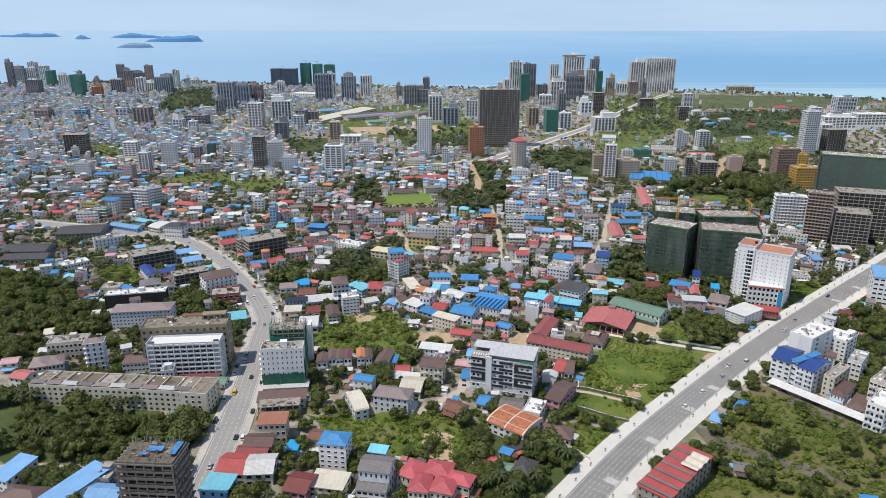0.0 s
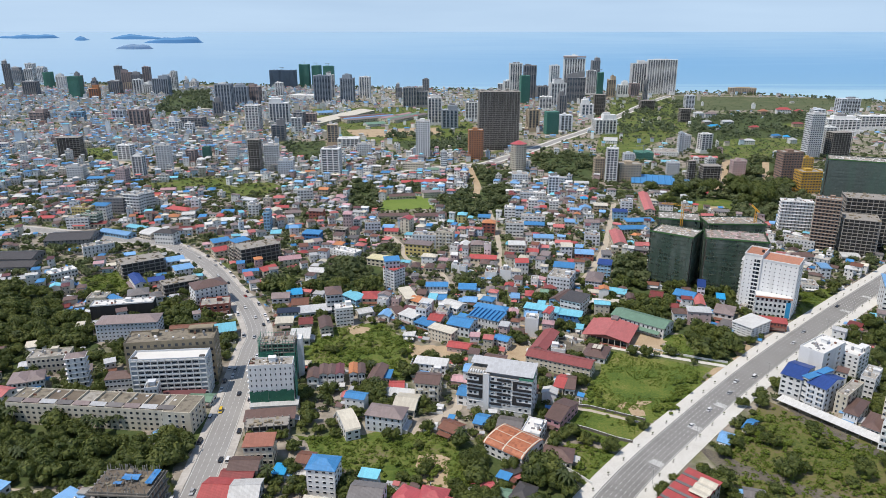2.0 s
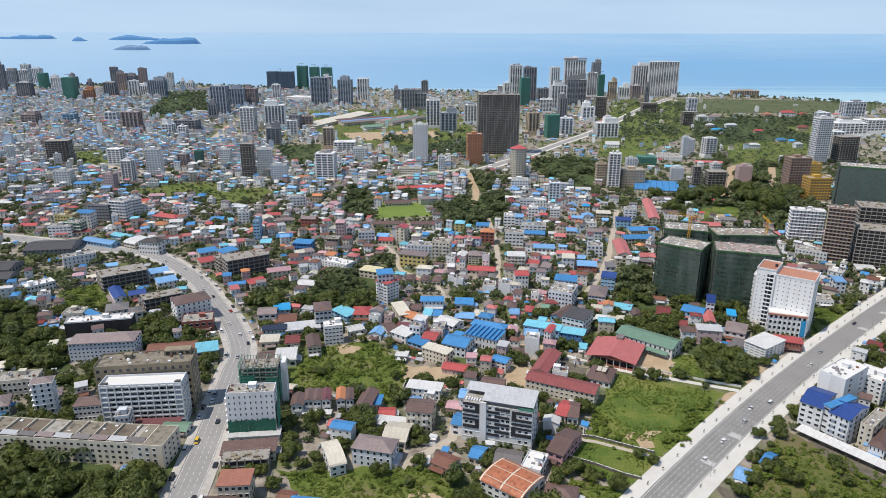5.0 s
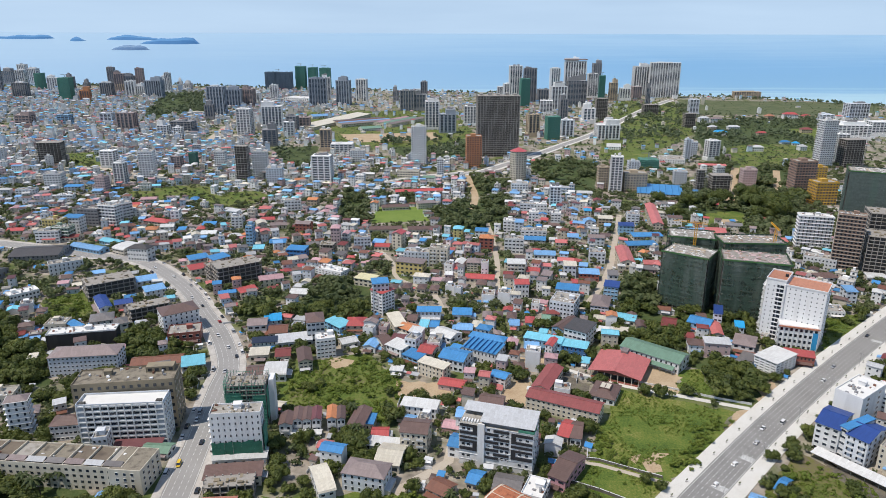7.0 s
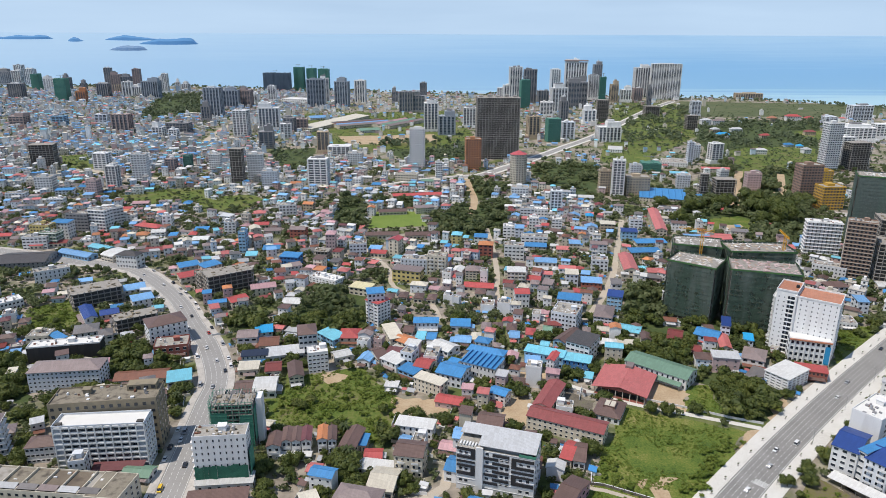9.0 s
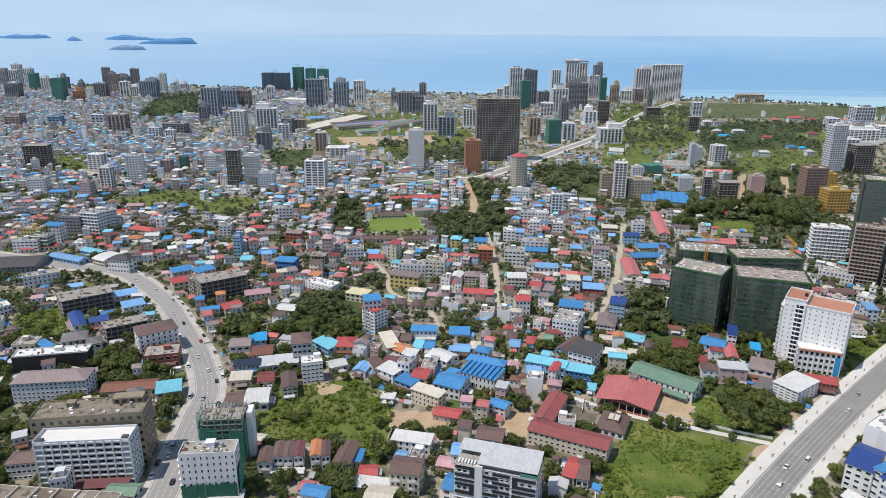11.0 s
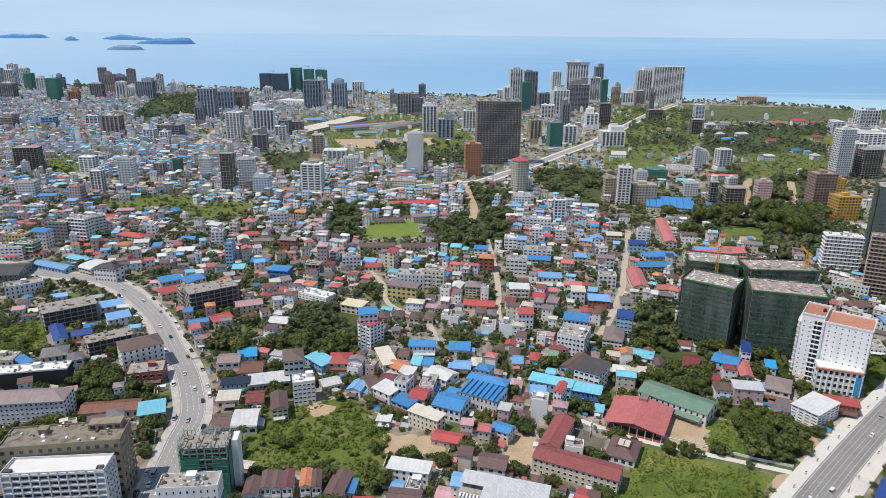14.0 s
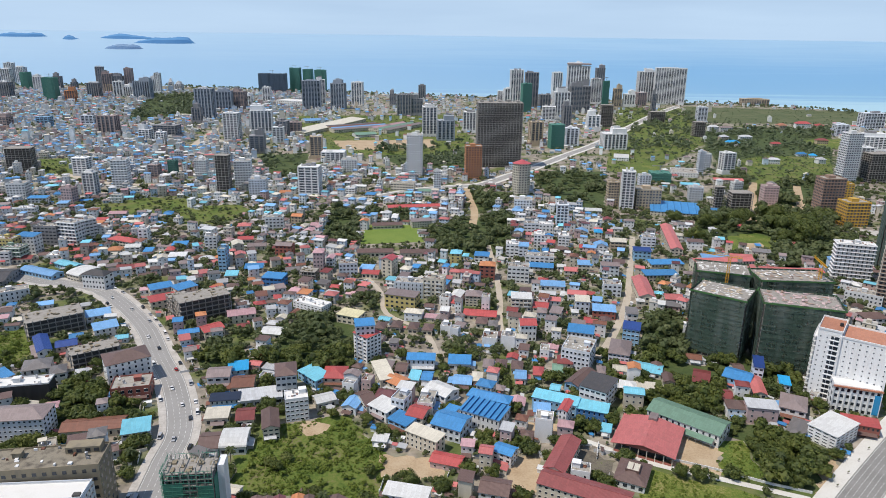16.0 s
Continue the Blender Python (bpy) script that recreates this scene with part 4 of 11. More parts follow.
        for i in range(6):
            q = Shape()
            px = -w / 2 + 1.5 + i * 1.4
            q.box(px - 0.35, px + 0.35, -d / 2 + 1.2, -d / 2 + 4.0, h + 0.1, h + 1.0)
            part("solar_heater", q, "trim", base, "white rooftop water heater")
        return base
    if style == "hotel":
        windows_on(base, w, d, h, floors, bw, bd, 0.20, 0.26, False, "glass_far")
        led = Shape()
        for k in range(floors):
            z = k * fh + 0.1
            led.box(-w / 2 - 2.0, -w / 2, -d / 2 + 0.5, d / 2 - 0.5, z, z + 0.25)
            led.box(-w / 2 - 2.0, -w / 2 - 1.85, -d / 2 + 0.5, d / 2 - 0.5, z + 0.25, z + 1.15)
        part("balcony_front", led, "trim", base, "white balcony stack", "stuff")
        strip = Shape()
        for k in range(floors):
            strip.box(-w * 0.26, -w * 0.20, -d / 2 - 0.12, -d / 2 - 0.02, k * fh + 0.7, k * fh + fh * 0.85)
            strip.box(-w * 0.31, -w * 0.275, -d / 2 - 0.12, -d / 2 - 0.02, k * fh + 0.7, k * fh + fh * 0.85)
        part("stair_glazing", strip, "glass", base, "", "stuff")
        fin = Shape()
        fin.box(-w * 0.19, -w * 0.165, -d / 2 - 1.2, -d / 2, 0, h + 1.0)
        for k in range(floors):
            fin.box(-w * 0.33, -w * 0.165, -d / 2 - 0.6, -d / 2, k * fh, k * fh + 0.2)
        part("facade_fin", fin, "trim", base)
        wing = Shape()
        wing.box(-w / 2, -w * 0.17, -d / 2 - 0.01, d / 2, h, h + 2.6)
        part("penthouse", wing, wm, base)
        for x0, x1, z in ((-w / 2 - 0.3, -w * 0.17 + 0.3, h + 2.6), (-w * 0.165, w / 2 + 0.3, h)):
            t = Shape()
            t.box(x0 + 0.6, x1 - 0.6, -d / 2 + 0.4, d / 2 - 0.4, z, z + 0.2)
            part("roof_terrace", t, "roof_terracotta", base, "terracotta tiled roof terrace")
            pz = Shape()
            pz.box(x0, x1, -d / 2 - 0.3, -d / 2 + 0.3, z, z + 1.0)
            pz.box(x0, x1, d / 2 - 0.3, d / 2 + 0.3, z, z + 1.0)
            pz.box(x1 - 0.4, x1, -d / 2 + 0.3, d / 2 - 0.3, z, z + 1.0)
            pz.box(x0, x0 + 0.4, -d / 2 + 0.3, d / 2 - 0.3, z, z + 1.0)
            part("parapet", pz, "trim", base)
        t = Shape()
        t.tube(-w * 0.22, 0, h + 2.8, h + 4.6, 1.0, 1.0)
        part("water_tank", t, "wall_black", base, "black water tank")
        return base
    if style == "net_low":
        windows_on(base, w, d, h, floors, bw + 2, bd, 0.22, 0.36, singles)
        net = Shape()
        zz = h * 0.42
        rnd = random.Random(seed)
        n = 12
        for i in range(n):
            a0, a1 = -w / 2 + i * w / n, -w / 2 + (i + 1) * w / n
            bl = rnd.uniform(0.8, 1.4)
            net.solid(((a0, -d / 2 - bl, zz * 0.35), (a1, -d / 2 - bl, zz * 0.35), (a1, -d / 2 - bl, zz + rnd.uniform(0, 1.5)), (a0, -d / 2 - bl, zz + rnd.uniform(0, 1.5))), 0.05)
        net.box(w / 2 + 0.9, w / 2 + 1.0, -d / 2, d / 2, zz * 0.3, h * 0.7)
        part("safety_net", net, "net_bright", base, "green safety netting")
        flat_roof(base, w, d, h, wm, "roof_flat", seed)
        top = Shape()
        for i in range(18):
            px, py = rnd.uniform(-w / 2 + 0.6, w / 2 - 0.6), rnd.uniform(-d / 2 + 0.6, d / 2 - 0.6)
            top.box(px - 0.4, px + 0.4, py - 0.3, py + 0.3, h + 0.1, h + rnd.uniform(0.4, 1.6))
        part("rubble", top, "wall_aged", base, "", "stuff")
        for k in range(floors):
            b = Shape()
            b.box(-w / 2 - 1.0, -w / 2, -d / 2 + 0.3, -d / 2 + 2.5, k * fh + 0.1, k * fh + 0.9)
            part("balcony", b, wm, base)
        return base
    glass = "glass"
    if wall == "black":
        pass
    elif style == "pier_row":
        windows_on(base, w, d, h, floors, bw, bd, 0.5, 0.86, singles, "glass_blue")
        g = Shape()
        for i in range(bw + 1):
            px = -w / 2 + i * w / bw
            g.box(px - 0.3, px + 0.3, -d / 2 - 0.6, -d / 2, 0, h)
        part("pier_screen", g, "trim", base)
        g = Shape()
        g.box(-w / 2 - 0.5, w / 2 + 0.5, -d / 2 - 1.0, -d / 2, h - 0.3, h + 0.5)
        part("cornice", g, "roof_terracotta", base, "terracotta cornice")
        g = Shape()
        g.box(w * 0.36, w * 0.49, -d / 2 - 0.75, -d / 2 - 0.62, h * 0.1, h * 0.85)
        part("mural", g, "roof_cyanblue", base, "blue painted mural panel")
    else:
        windows_on(base, w, d, h, floors, bw, bd, singles=singles, bare=wall == "aged")
    if style == "ledge":
        for k in range(1, floors + 1):
            g = Shape()
            g.box(-w / 2 - 0.7, w / 2 + 0.7, -d / 2 - 0.9, d / 2 + 0.5, k * fh - 0.3, k * fh)
            part("floor_ledge", g, "wall_greywhite" if wall != "brick" else "slab", base)
    if style == "balcony":
        me = Shape()
        n = max(1, bw // 2)
        me.box(-w / bw * 0.6, w / bw * 0.6, -1.2, 0, -0.15, 0.0)
        me.box(-w / bw * 0.6, w / bw * 0.6, -1.2, -1.1, 0.0, 0.9)
        me = me.mesh("balcony", ["trim"])
        for k in range(1, floors):
            for i in range(n):
                o = new("balcony", me)
                o.parent = base
                o.location = (-w / 2 + (i + 0.5) * w / n, -d / 2, k * fh + 0.2)
    if roof == "flat":
        flat_roof(base, w, d, h, wm if wall not in ("black",) else "wall_greywhite", "roof_mottled" if wall == "aged" else "roof_stained" if style == "flats" else "roof_flat" if wall not in ("white", "black") else "roof_clean", seed, (bool(hut) or style != "flats") and style != "pier_row", style != "pier_row")
        if style == "flats":
            n = 11
            for i in range(1, n):
                g = Shape()
                px = -w / 2 + i * w / n
                g.box(px - 0.2, px + 0.2, -d / 2 + 0.25, d / 2 - 0.25, h, h + 1.3)
                part("party_wall", g, wm, base)
            for i in range(n - 1):
                g = Shape()
                px = -w / 2 + (i + 0.5) * w / n
                a = w / n * 0.46
                g.solid(((px - a, -d / 2 + 0.5, h + 1.3), (px + a, -d / 2 + 0.5, h + 1.3), (px + a, -d / 2 + 3.6, h + 2.1), (px - a, -d / 2 + 3.6, h + 2.1)), 0.1)
                part("lean_to_roof", g, ("roof_greyroof", "roof_brownpale", "roof_greywhiteroof")[i % 3], base, "weathered grey lean-to sheet")
                # the shade beneath the lean-to sheet is this wall's dark colour
                g = Shape()
                g.box(px - a, px + a, -d / 2 + 3.4, -d / 2 + 3.6, h + 0.12, h + 1.95)
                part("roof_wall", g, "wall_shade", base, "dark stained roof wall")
                g = Shape()
                g.box(px - a, px + a, -d / 2 + 3.8, d / 2 - 0.5, h + 0.12, h + 0.17)
                part("roof_bay", g, ("roof_mottled", "roof_stained", "roof_flat", "roof_mottled", "roof_stained")[(i * 3) % 5], base, "stained concrete roof bay")
            g = Shape()
            g.box(w / 2 - 15, w / 2 + 0.3, -d / 2 - 1.2, d / 2 + 0.2, 0, h + 1.0)
            part("end_pavilion", g, wm, base)
            g = Shape()
            g.box(w / 2 - 14.6, w / 2 - 0.1, -d / 2 - 0.8, d / 2 - 0.2, h + 1.0, h + 1.1)
            part("end_roof", g, "roof_mottled", base)
            me = shared_window(1.3, 1.5)
            for k in range(4):
                for i in range(3):
                    o = new("window", me)
                    o.parent = base
                    o.location = (w / 2 - 11 + i * 3.6, -d / 2 - 1.22, k * fh + 0.9)
                for i in range(4):
                    o = new("window", me)
                    o.parent = base
                    o.rotation_euler = (0, 0, math.pi / 2)
                    o.location = (w / 2 + 0.32, -d / 2 + 1.5 + i * d / 4, k * fh + 0.9)
        if hut:
            g = Shape()
            g.box(w * 0.18, w * 0.46, d * 0.1, d * 0.45, h, h + 3.2)
            part("roof_house", g, wm, base)
            for i in range(4):
                q = Shape()
                q.box(w * (0.2 + i * 0.07), w * (0.24 + i * 0.07), d * 0.1 - 0.08, d * 0.1, h + 0.8, h + 2.4)
                part("window", q, "pane", base)
    else:
        part("roof", roof_shape(roof, w, d, h), ["roof_" + (rm or "white"), wm], base)
        if style == "leanto":
            g = Shape()
            g.solid(((w * 0.02, -d / 2 - 3.6, 3.4), (w * 0.44, -d / 2 - 3.6, 3.4), (w * 0.44, -d / 2, 4.6), (w * 0.02, -d / 2, 4.6)), 0.12)
            part("lean_to_roof", g, "roof_green", base, "pale green lean-to roof")
            for i in range(5):
                g = Shape()
                px = w * (0.04 + 0.096 * i)
                g.box(px - 0.1, px + 0.1, -d / 2 - 3.4, -d / 2 - 3.2, 0, 3.3)
                part("post", g, "steel", base)
        if style == "court":
            for x0, x1, y0, y1 in ((-3.2, 3.2, -3.6, -3.2), (-3.2, 3.2, 3.2, 3.6), (-3.2, -2.8, -3.2, 3.2), (2.8, 3.2, -3.2, 3.2)):
                g = Shape()
                g.box(x0, x1, y0, y1, h + 0.5, h + 3.1)
                part("light_well_wall", g, "roof_brown", base, "brown rim of the light well")
            g = Shape()
            g.box(-2.8, 2.8, -3.2, 3.2, h + 2.7, h + 2.9)
            part("light_well_deck", g, "roof_creamroof", base, "cream sheet over the light well")
        if style == "striped":
            for i in range(6):
                g = Shape()
                y0 = -d / 2 + (i + 0.1) * d / 6
                g.box(-w / 2 - 0.4, w / 2 + 0.4, y0, y0 + d * 0.04, h + 0.5, h + 0.72)
                part("roof_strip", g, "roof_greyroof", base, "grey roofing strip")
            g = Shape()
            n = 12
            for k in range(n + 1):
                yy, zz = d * (0.10 + 0.32 * k / n), h + 1.5 + 0.5 * math.sin(k * 1.3)
                g.v.extend(((w * 0.0, yy, zz), (w / 2 + 0.6, yy, zz)))
            for k in range(n):
                g.f.append((2 * k, 2 * k + 1, 2 * k + 3, 2 * k + 2))
                g.m.append(0)
            part("awning", g, "roof_creamroof", base, "cream rippled awning sheet")
        if style == "rusty":
            for u in (-0.49, 0.0, 0.49):
                g = Shape()
                n = 10
                yy = d / 2 + 0.5
                pts = [(-yy * math.cos(math.pi * k / n), h + 0.06 + min(yy * 0.34, 2.6) * math.sin(math.pi * k / n)) for k in range(n + 1)]
                for k in range(n + 1):
                    for sx in (-0.35, 0.35):
                        g.v.append((w * u + sx, *pts[k]))
                for k in range(n):
                    g.f.append((2 * k, 2 * k + 1, 2 * k + 3, 2 * k + 2))
                    g.m.append(0)
                part("roof_seam", g, "roof_creamroof", base, "pale seam strip")
            for k in range(1, 4):
                g = Shape()
                a = math.pi * k / 4
                yy, zz = -(d / 2 + 0.5) * math.cos(a), h + 0.08 + min((d / 2 + 0.5) * 0.34, 2.6) * math.sin(a)
                g.box(-w / 2 - 0.4, w / 2 + 0.4, yy - 0.15, yy + 0.15, zz - 0.1, zz + 0.05)
                part("roof_purlin", g, "roof_creamroof", base)
        if style == "ribs":
            n = 7
            for i in range(n):
                g = Shape()
                px = -w / 2 + (i + 0.5) * w / n
                g.solid(((px - 0.5, -d / 2 - 0.5, h + 0.02), (px, -d / 2 - 0.5, h + 1.0), (px, d / 2 + 0.5, h + d * 0.07 + 1.0), (px - 0.5, d / 2 + 0.5, h + d * 0.07 + 0.05)), 0.1)
                part("roof_rib", g, "roof_" + rm, base)
    if name in ("house", "villa", "shop_house", "shed") and y < 560 and h < 9.5 and w > 5:
        annexes(base, w, d, h, seed)
    return base


def annexes(base, w, d, h, seed):
    """Porch roof on posts and a low side shed, as the small houses have them."""
    rnd = random.Random(seed)
    tint = rnd.choice(("roof_bluepale", "roof_brown", "roof_redlight", "roof_greywhiteroof", "roof_white", "roof_rust", "roof_blue", "roof_brownpale"))
    if rnd.random() < 0.75:
        a, deep, px, z = w * rnd.uniform(0.28, 0.5), rnd.uniform(1.8, 3.4), w * rnd.uniform(-0.1, 0.1), min(2.7, h - 0.6)
        s = Shape()
        s.solid(((px - a, -d / 2 - deep, z - 0.5), (px + a, -d / 2 - deep, z - 0.5), (px + a, -d / 2, z), (px - a, -d / 2, z)), 0.08)
        porch = part("porch_roof", s, tint, base, "thin metal porch roof")
        for q in (px - a + 0.15, px + a - 0.15):
            p = Shape()
            p.box(q - 0.07, q + 0.07, -d / 2 - deep + 0.15, -d / 2 - deep + 0.29, 0, z - 0.55)
            part("post", p, "steel", porch)
    if rnd.random() < 0.7:
        sx, ww, dd, hh = rnd.choice((-1, 1)), rnd.uniform(1.8, 3.6), d * rnd.uniform(0.3, 0.8), rnd.uniform(2.0, 2.8)
        x0, x1 = sorted((sx * w / 2, sx * (w / 2 + ww)))
        s = Shape()
        s.box(x0, x1, -dd / 2, dd / 2, 0, hh)
        shed = part("side_shed", s, rnd.choice(("wall_cream", "wall_greywhite", "wall_concrete")), base)
        r2 = Shape()
        za, zb = (hh + 0.1, hh + 0.6) if sx < 0 else (hh + 0.6, hh + 0.1)
        r2.solid(((x0 - 0.3, -dd / 2 - 0.3, za), (x1 + 0.3, -dd / 2 - 0.3, zb), (x1 + 0.3, dd / 2 + 0.3, zb), (x0 - 0.3, dd / 2 + 0.3, za)), 0.08)
        part("shed_roof", r2, rnd.choice((tint, "roof_greywhiteroof", "roof_rust", "roof_bluepale")), shed, "metal shed roof")


TOWER_LOOK = {
    "white": ("white", "win", "white"), "greywhite": ("greywhite", "win", "pale grey"), "bluewhite": ("bluewhite", "win", "pale blue"), "glasswhite": ("white", "strip", "white and glass"),
    "greydark": ("greydark", "win", "dark grey"), "glassgrey": ("glassgrey", "strip", "grey glass"), "stripe": ("greywhite", "strip", "grey striped"), "tan": ("tan", "win", "tan"),
    "tanframe": ("tan", "frame", "tan unfinished"), "frame": ("concrete", "frame", "raw concrete"), "redgrey": ("redgrey", "win", "reddish grey"), "terracottawall": ("terracottawall", "win", "terracotta"),
    "brick": ("brick", "win", "brown brick"), "ochre": ("ochre", "win", "ochre yellow"), "pinkwall": ("pinkwall", "win", "dusty pink"), "net": ("concrete", "net_teal", "netted"), "netgreen": ("concrete", "net_pale", "green-netted"),
    "netblue": ("concrete", "net_blue", "blue-netted"), "octred": ("cream", "octagon", "cream and red"), "ledgewhite": ("greywhite", "ledge", "white balconied"), "crown": ("white", "crown", "white"),
    "skyblue": ("skyblue", "win", "sky blue"), "longpink": ("tan", "win", "long tan")}


def tower_body(base, w, d, h, floors, wm, glass, seed, piers):
    """The shaft of a far tower: set-back top, floor bands, piers, glazed bays, plant rooms and a mast."""
    rnd = random.Random(seed)
    fh = h / floors
    stepped = h > 30 and rnd.random() < 0.5
    hb = h - fh * rnd.choice((2, 3)) if stepped else h
    s = Shape()
    s.box(-w / 2, w / 2, -d / 2, d / 2, 0, hb)
    part("wall", s, wm, base)
    u0, u1 = -w / 2, w / 2
    if stepped:
        side = rnd.choice((-1, 0, 1))
        u0, u1 = (-w * 0.34, w * 0.34) if side == 0 else (-w / 2, w * 0.12) if side < 0 else (-w * 0.12, w / 2)
        s = Shape()
        s.box(u0, u1, -d * 0.38, d * 0.38, hb, h)
        part("upper_block", s, wm, base)
    n = max(3, round(w / 7.5))
    m = max(2, round(d / 7.5))
    wide = rnd.uniform(0.60, 0.78)
    g = Shape()
    z0, z1 = fh * 1.1, hb - fh * 0.35
    for i in range(n):
        px, a = -w / 2 + (i + 0.5) * w / n, w / n * wide / 2
        g.box(px - a, px + a, -d / 2 - 0.08, d / 2 + 0.08, z0, z1, 0, False)
    for i in range(m):
        py, a = -d / 2 + (i + 0.5) * d / m, d / m * wide / 2
        g.box(-w / 2 - 0.08, w / 2 + 0.08, py - a, py + a, z0, z1, 0, False)
    part("glazing", g, glass, base, "", "stuff")
    t = Shape()
    o, tall = (0.12, fh * 0.2) if piers else (rnd.uniform(0.3, 0.8), fh * rnd.uniform(0.22, 0.36))
    for k in range(1, floors + 1):
        z = k * fh
        if z <= hb + 0.1:
            t.box(-w / 2 - o, w / 2 + o, -d / 2 - o, d / 2 + o, z - tall, z + (0.35 if z > hb - 0.1 else 0.0))
    part("floor_band", t, wm, base, "", "stuff")
    c = Shape()
    deep = 1.3 if piers else 0.9
    for i in range(n + 1):
        if not piers and i % 2:
            continue
        px, a = -w / 2 + i * w / n, 0.17 * w / n if piers else 0.6
        for y0, y1 in ((-d / 2 - deep, -d / 2), (d / 2, d / 2 + deep)):
            c.box(px - a, px + a, y0, y1, 0, hb + (1.4 if piers else 0.6))
    for i in range(m + 1):
        py, a = -d / 2 + i * d / m, 0.17 * d / m if piers else 0.6
        for x0, x1 in ((-w / 2 - deep, -w / 2), (w / 2, w / 2 + deep)):
            c.box(x0, x1, py - a, py + a, 0, hb + 0.6)
    part("pier_frame", c, wm, base, "", "stuff")
    p = Shape()
    for _ in range(rnd.randint(2, 4)):
        px, py, a, b = rnd.uniform(u0 * 0.6, u1 * 0.6), rnd.uniform(-d * 0.2, d * 0.2), rnd.uniform(0.06, 0.16) * w, rnd.uniform(0.1, 0.22) * d
        p.box(px - a, px + a, py - b, py + b, h, h + rnd.uniform(1.6, 4.6))
    part("plant_room", p, rnd.choice((wm, "wall_greydark", "wall_greywhite")), base, "", "stuff")
    if h > 60:
        q = Shape()
        q.tube(rnd.uniform(u0, u1) * 0.5, 0, h + 1, h + rnd.uniform(7, 12), 0.25, 0.12, 5)
        part("mast", q, "steel", base, "thin roof mast")
    if rnd.random() < 0.35 and h > 22:
        q = Shape()
        q.box(-w * 0.62, w * 0.62, -d * 0.58, d * 0.58, 0, rnd.uniform(5, 9))
        part("podium", q, wm, base)


def tower(x, y, rot, w, d, h, wall="greywhite", floors=10):
    """A tower of the skyline; w is its breadth with both visible sides, d its depth before the two are brought to that breadth."""
    turn = radians(rot) + math.atan2(x, y - 60)
    share = w / (w * abs(math.cos(turn)) + d * abs(math.sin(turn)))
    w, d = max(w * share, 8), max(d * share, 8)
    claim(x, y, rot, w, d, 2)
    key, style, word = TOWER_LOOK[wall]
    wm = "wall_" + key
    base = anchor("tower_block" if h > 25 else "apartment_block", x, y, rot, "distant %s %s of %d storeys" % (word, "tower block" if h > 25 else "apartment block", floors), "tower" if h > 25 else "apartment block")
    fh = h / floors
    if style == "frame":
        frame_parts(base, w, d, h, floors, max(3, round(w / 5)), max(2, round(d / 5)))
        return base
    if style.startswith("net"):
        s = Shape()
        n = max(4, round(w / 6))
        rnd = random.Random(int(y))
        for i in range(n):
            b = rnd.uniform(0, 0.5)
            s.box(-w / 2 + i * w / n, -w / 2 + (i + 1) * w / n, -d / 2 - b, d / 2 + b, 0, h - rnd.uniform(0, 2))
        part("safety_net", s, style, base, "scaffold netting")
        t = Shape()
        for k in range(1, floors):
            t.box(-w / 2 - 0.3, w / 2 + 0.3, -d / 2 - 0.75, d / 2 + 0.75, k * fh - 0.15, k * fh + 0.15)
        part("scaffold_deck", t, style, base, "", "stuff")
        c = Shape()
        c.box(-0.5, 0.5, -0.5, 0.5, h - 1, h + 9)
        c.box(-12, 5, -0.4, 0.4, h + 7, h + 8)
        part("tower_crane", c, "steel", base, "tower crane")
        return base
    s = Shape()
    if style == "octagon":
        q = min(w, d) * 0.3
        ring = [(-w / 2 + q, -d / 2), (w / 2 - q, -d / 2), (w / 2, -d / 2 + q), (w / 2, d / 2 - q), (w / 2 - q, d / 2), (-w / 2 + q, d / 2), (-w / 2, d / 2 - q), (-w / 2, -d / 2 + q)]
        for (ax, ay), (bx, by) in zip(ring, ring[1:] + ring[:1]):
            s.poly(((ax, ay, 0), (bx, by, 0), (bx, by, h), (ax, ay, h)))
        part("wall", s, wm, base)
        r = Shape()
        for (ax, ay), (bx, by) in zip(ring, ring[1:] + ring[:1]):
            r.poly(((ax * 1.08, ay * 1.08, h), (bx * 1.08, by * 1.08, h), (0, 0, h + 5)))
        part("roof", r, "roof_pinkred", base, "coral red pointed roof")
        f = Shape()
        for (ax, ay), (bx, by) in zip(ring, ring[1:] + ring[:1]):
            for k in range(floors):
                for i in range(3):
                    u0, u1 = (i + 0.25) / 3, (i + 0.75) / 3
                    z0, z1 = k * fh + 0.9, k * fh + fh * 0.8
                    p0 = ((ax + (bx - ax) * u0) * 1.01, (ay + (by - ay) * u0) * 1.01)
                    p1 = ((ax + (bx - ax) * u1) * 1.01, (ay + (by - ay) * u1) * 1.01)
                    f.poly(((*p0, z0), (*p1, z0), (*p1, z1), (*p0, z1)))
        part("glazing", f, "glass", base, "", "stuff")
        return base
    if style in ("strip", "crown") or (style != "ledge" and (y > 1250 or int(w * 10 + y) % 5 < 2)):
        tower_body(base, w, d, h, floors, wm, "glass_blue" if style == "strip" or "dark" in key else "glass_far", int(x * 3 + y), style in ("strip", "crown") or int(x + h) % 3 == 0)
        if style == "crown":
            t = Shape()
            t.box(-w / 2 - 3.0, w / 2 + 3.0, -d / 2 - 2.6, d / 2 + 2.6, h - 6, h - 2.5)
            part("crown_slab", t, "wall_redgrey", base, "brown crown slab")
            t = Shape()
            t.box(w * 0.18, w / 2 + 1.6, -d / 2 - 1.8, d / 2, 0, h * 0.62)
            part("side_shaft", t, "wall_greydark", base, "dark side shaft")
        return base
    s.box(-w / 2, w / 2, -d / 2, d / 2, 0, h)
    part("wall", s, wm, base)
    f = Shape()
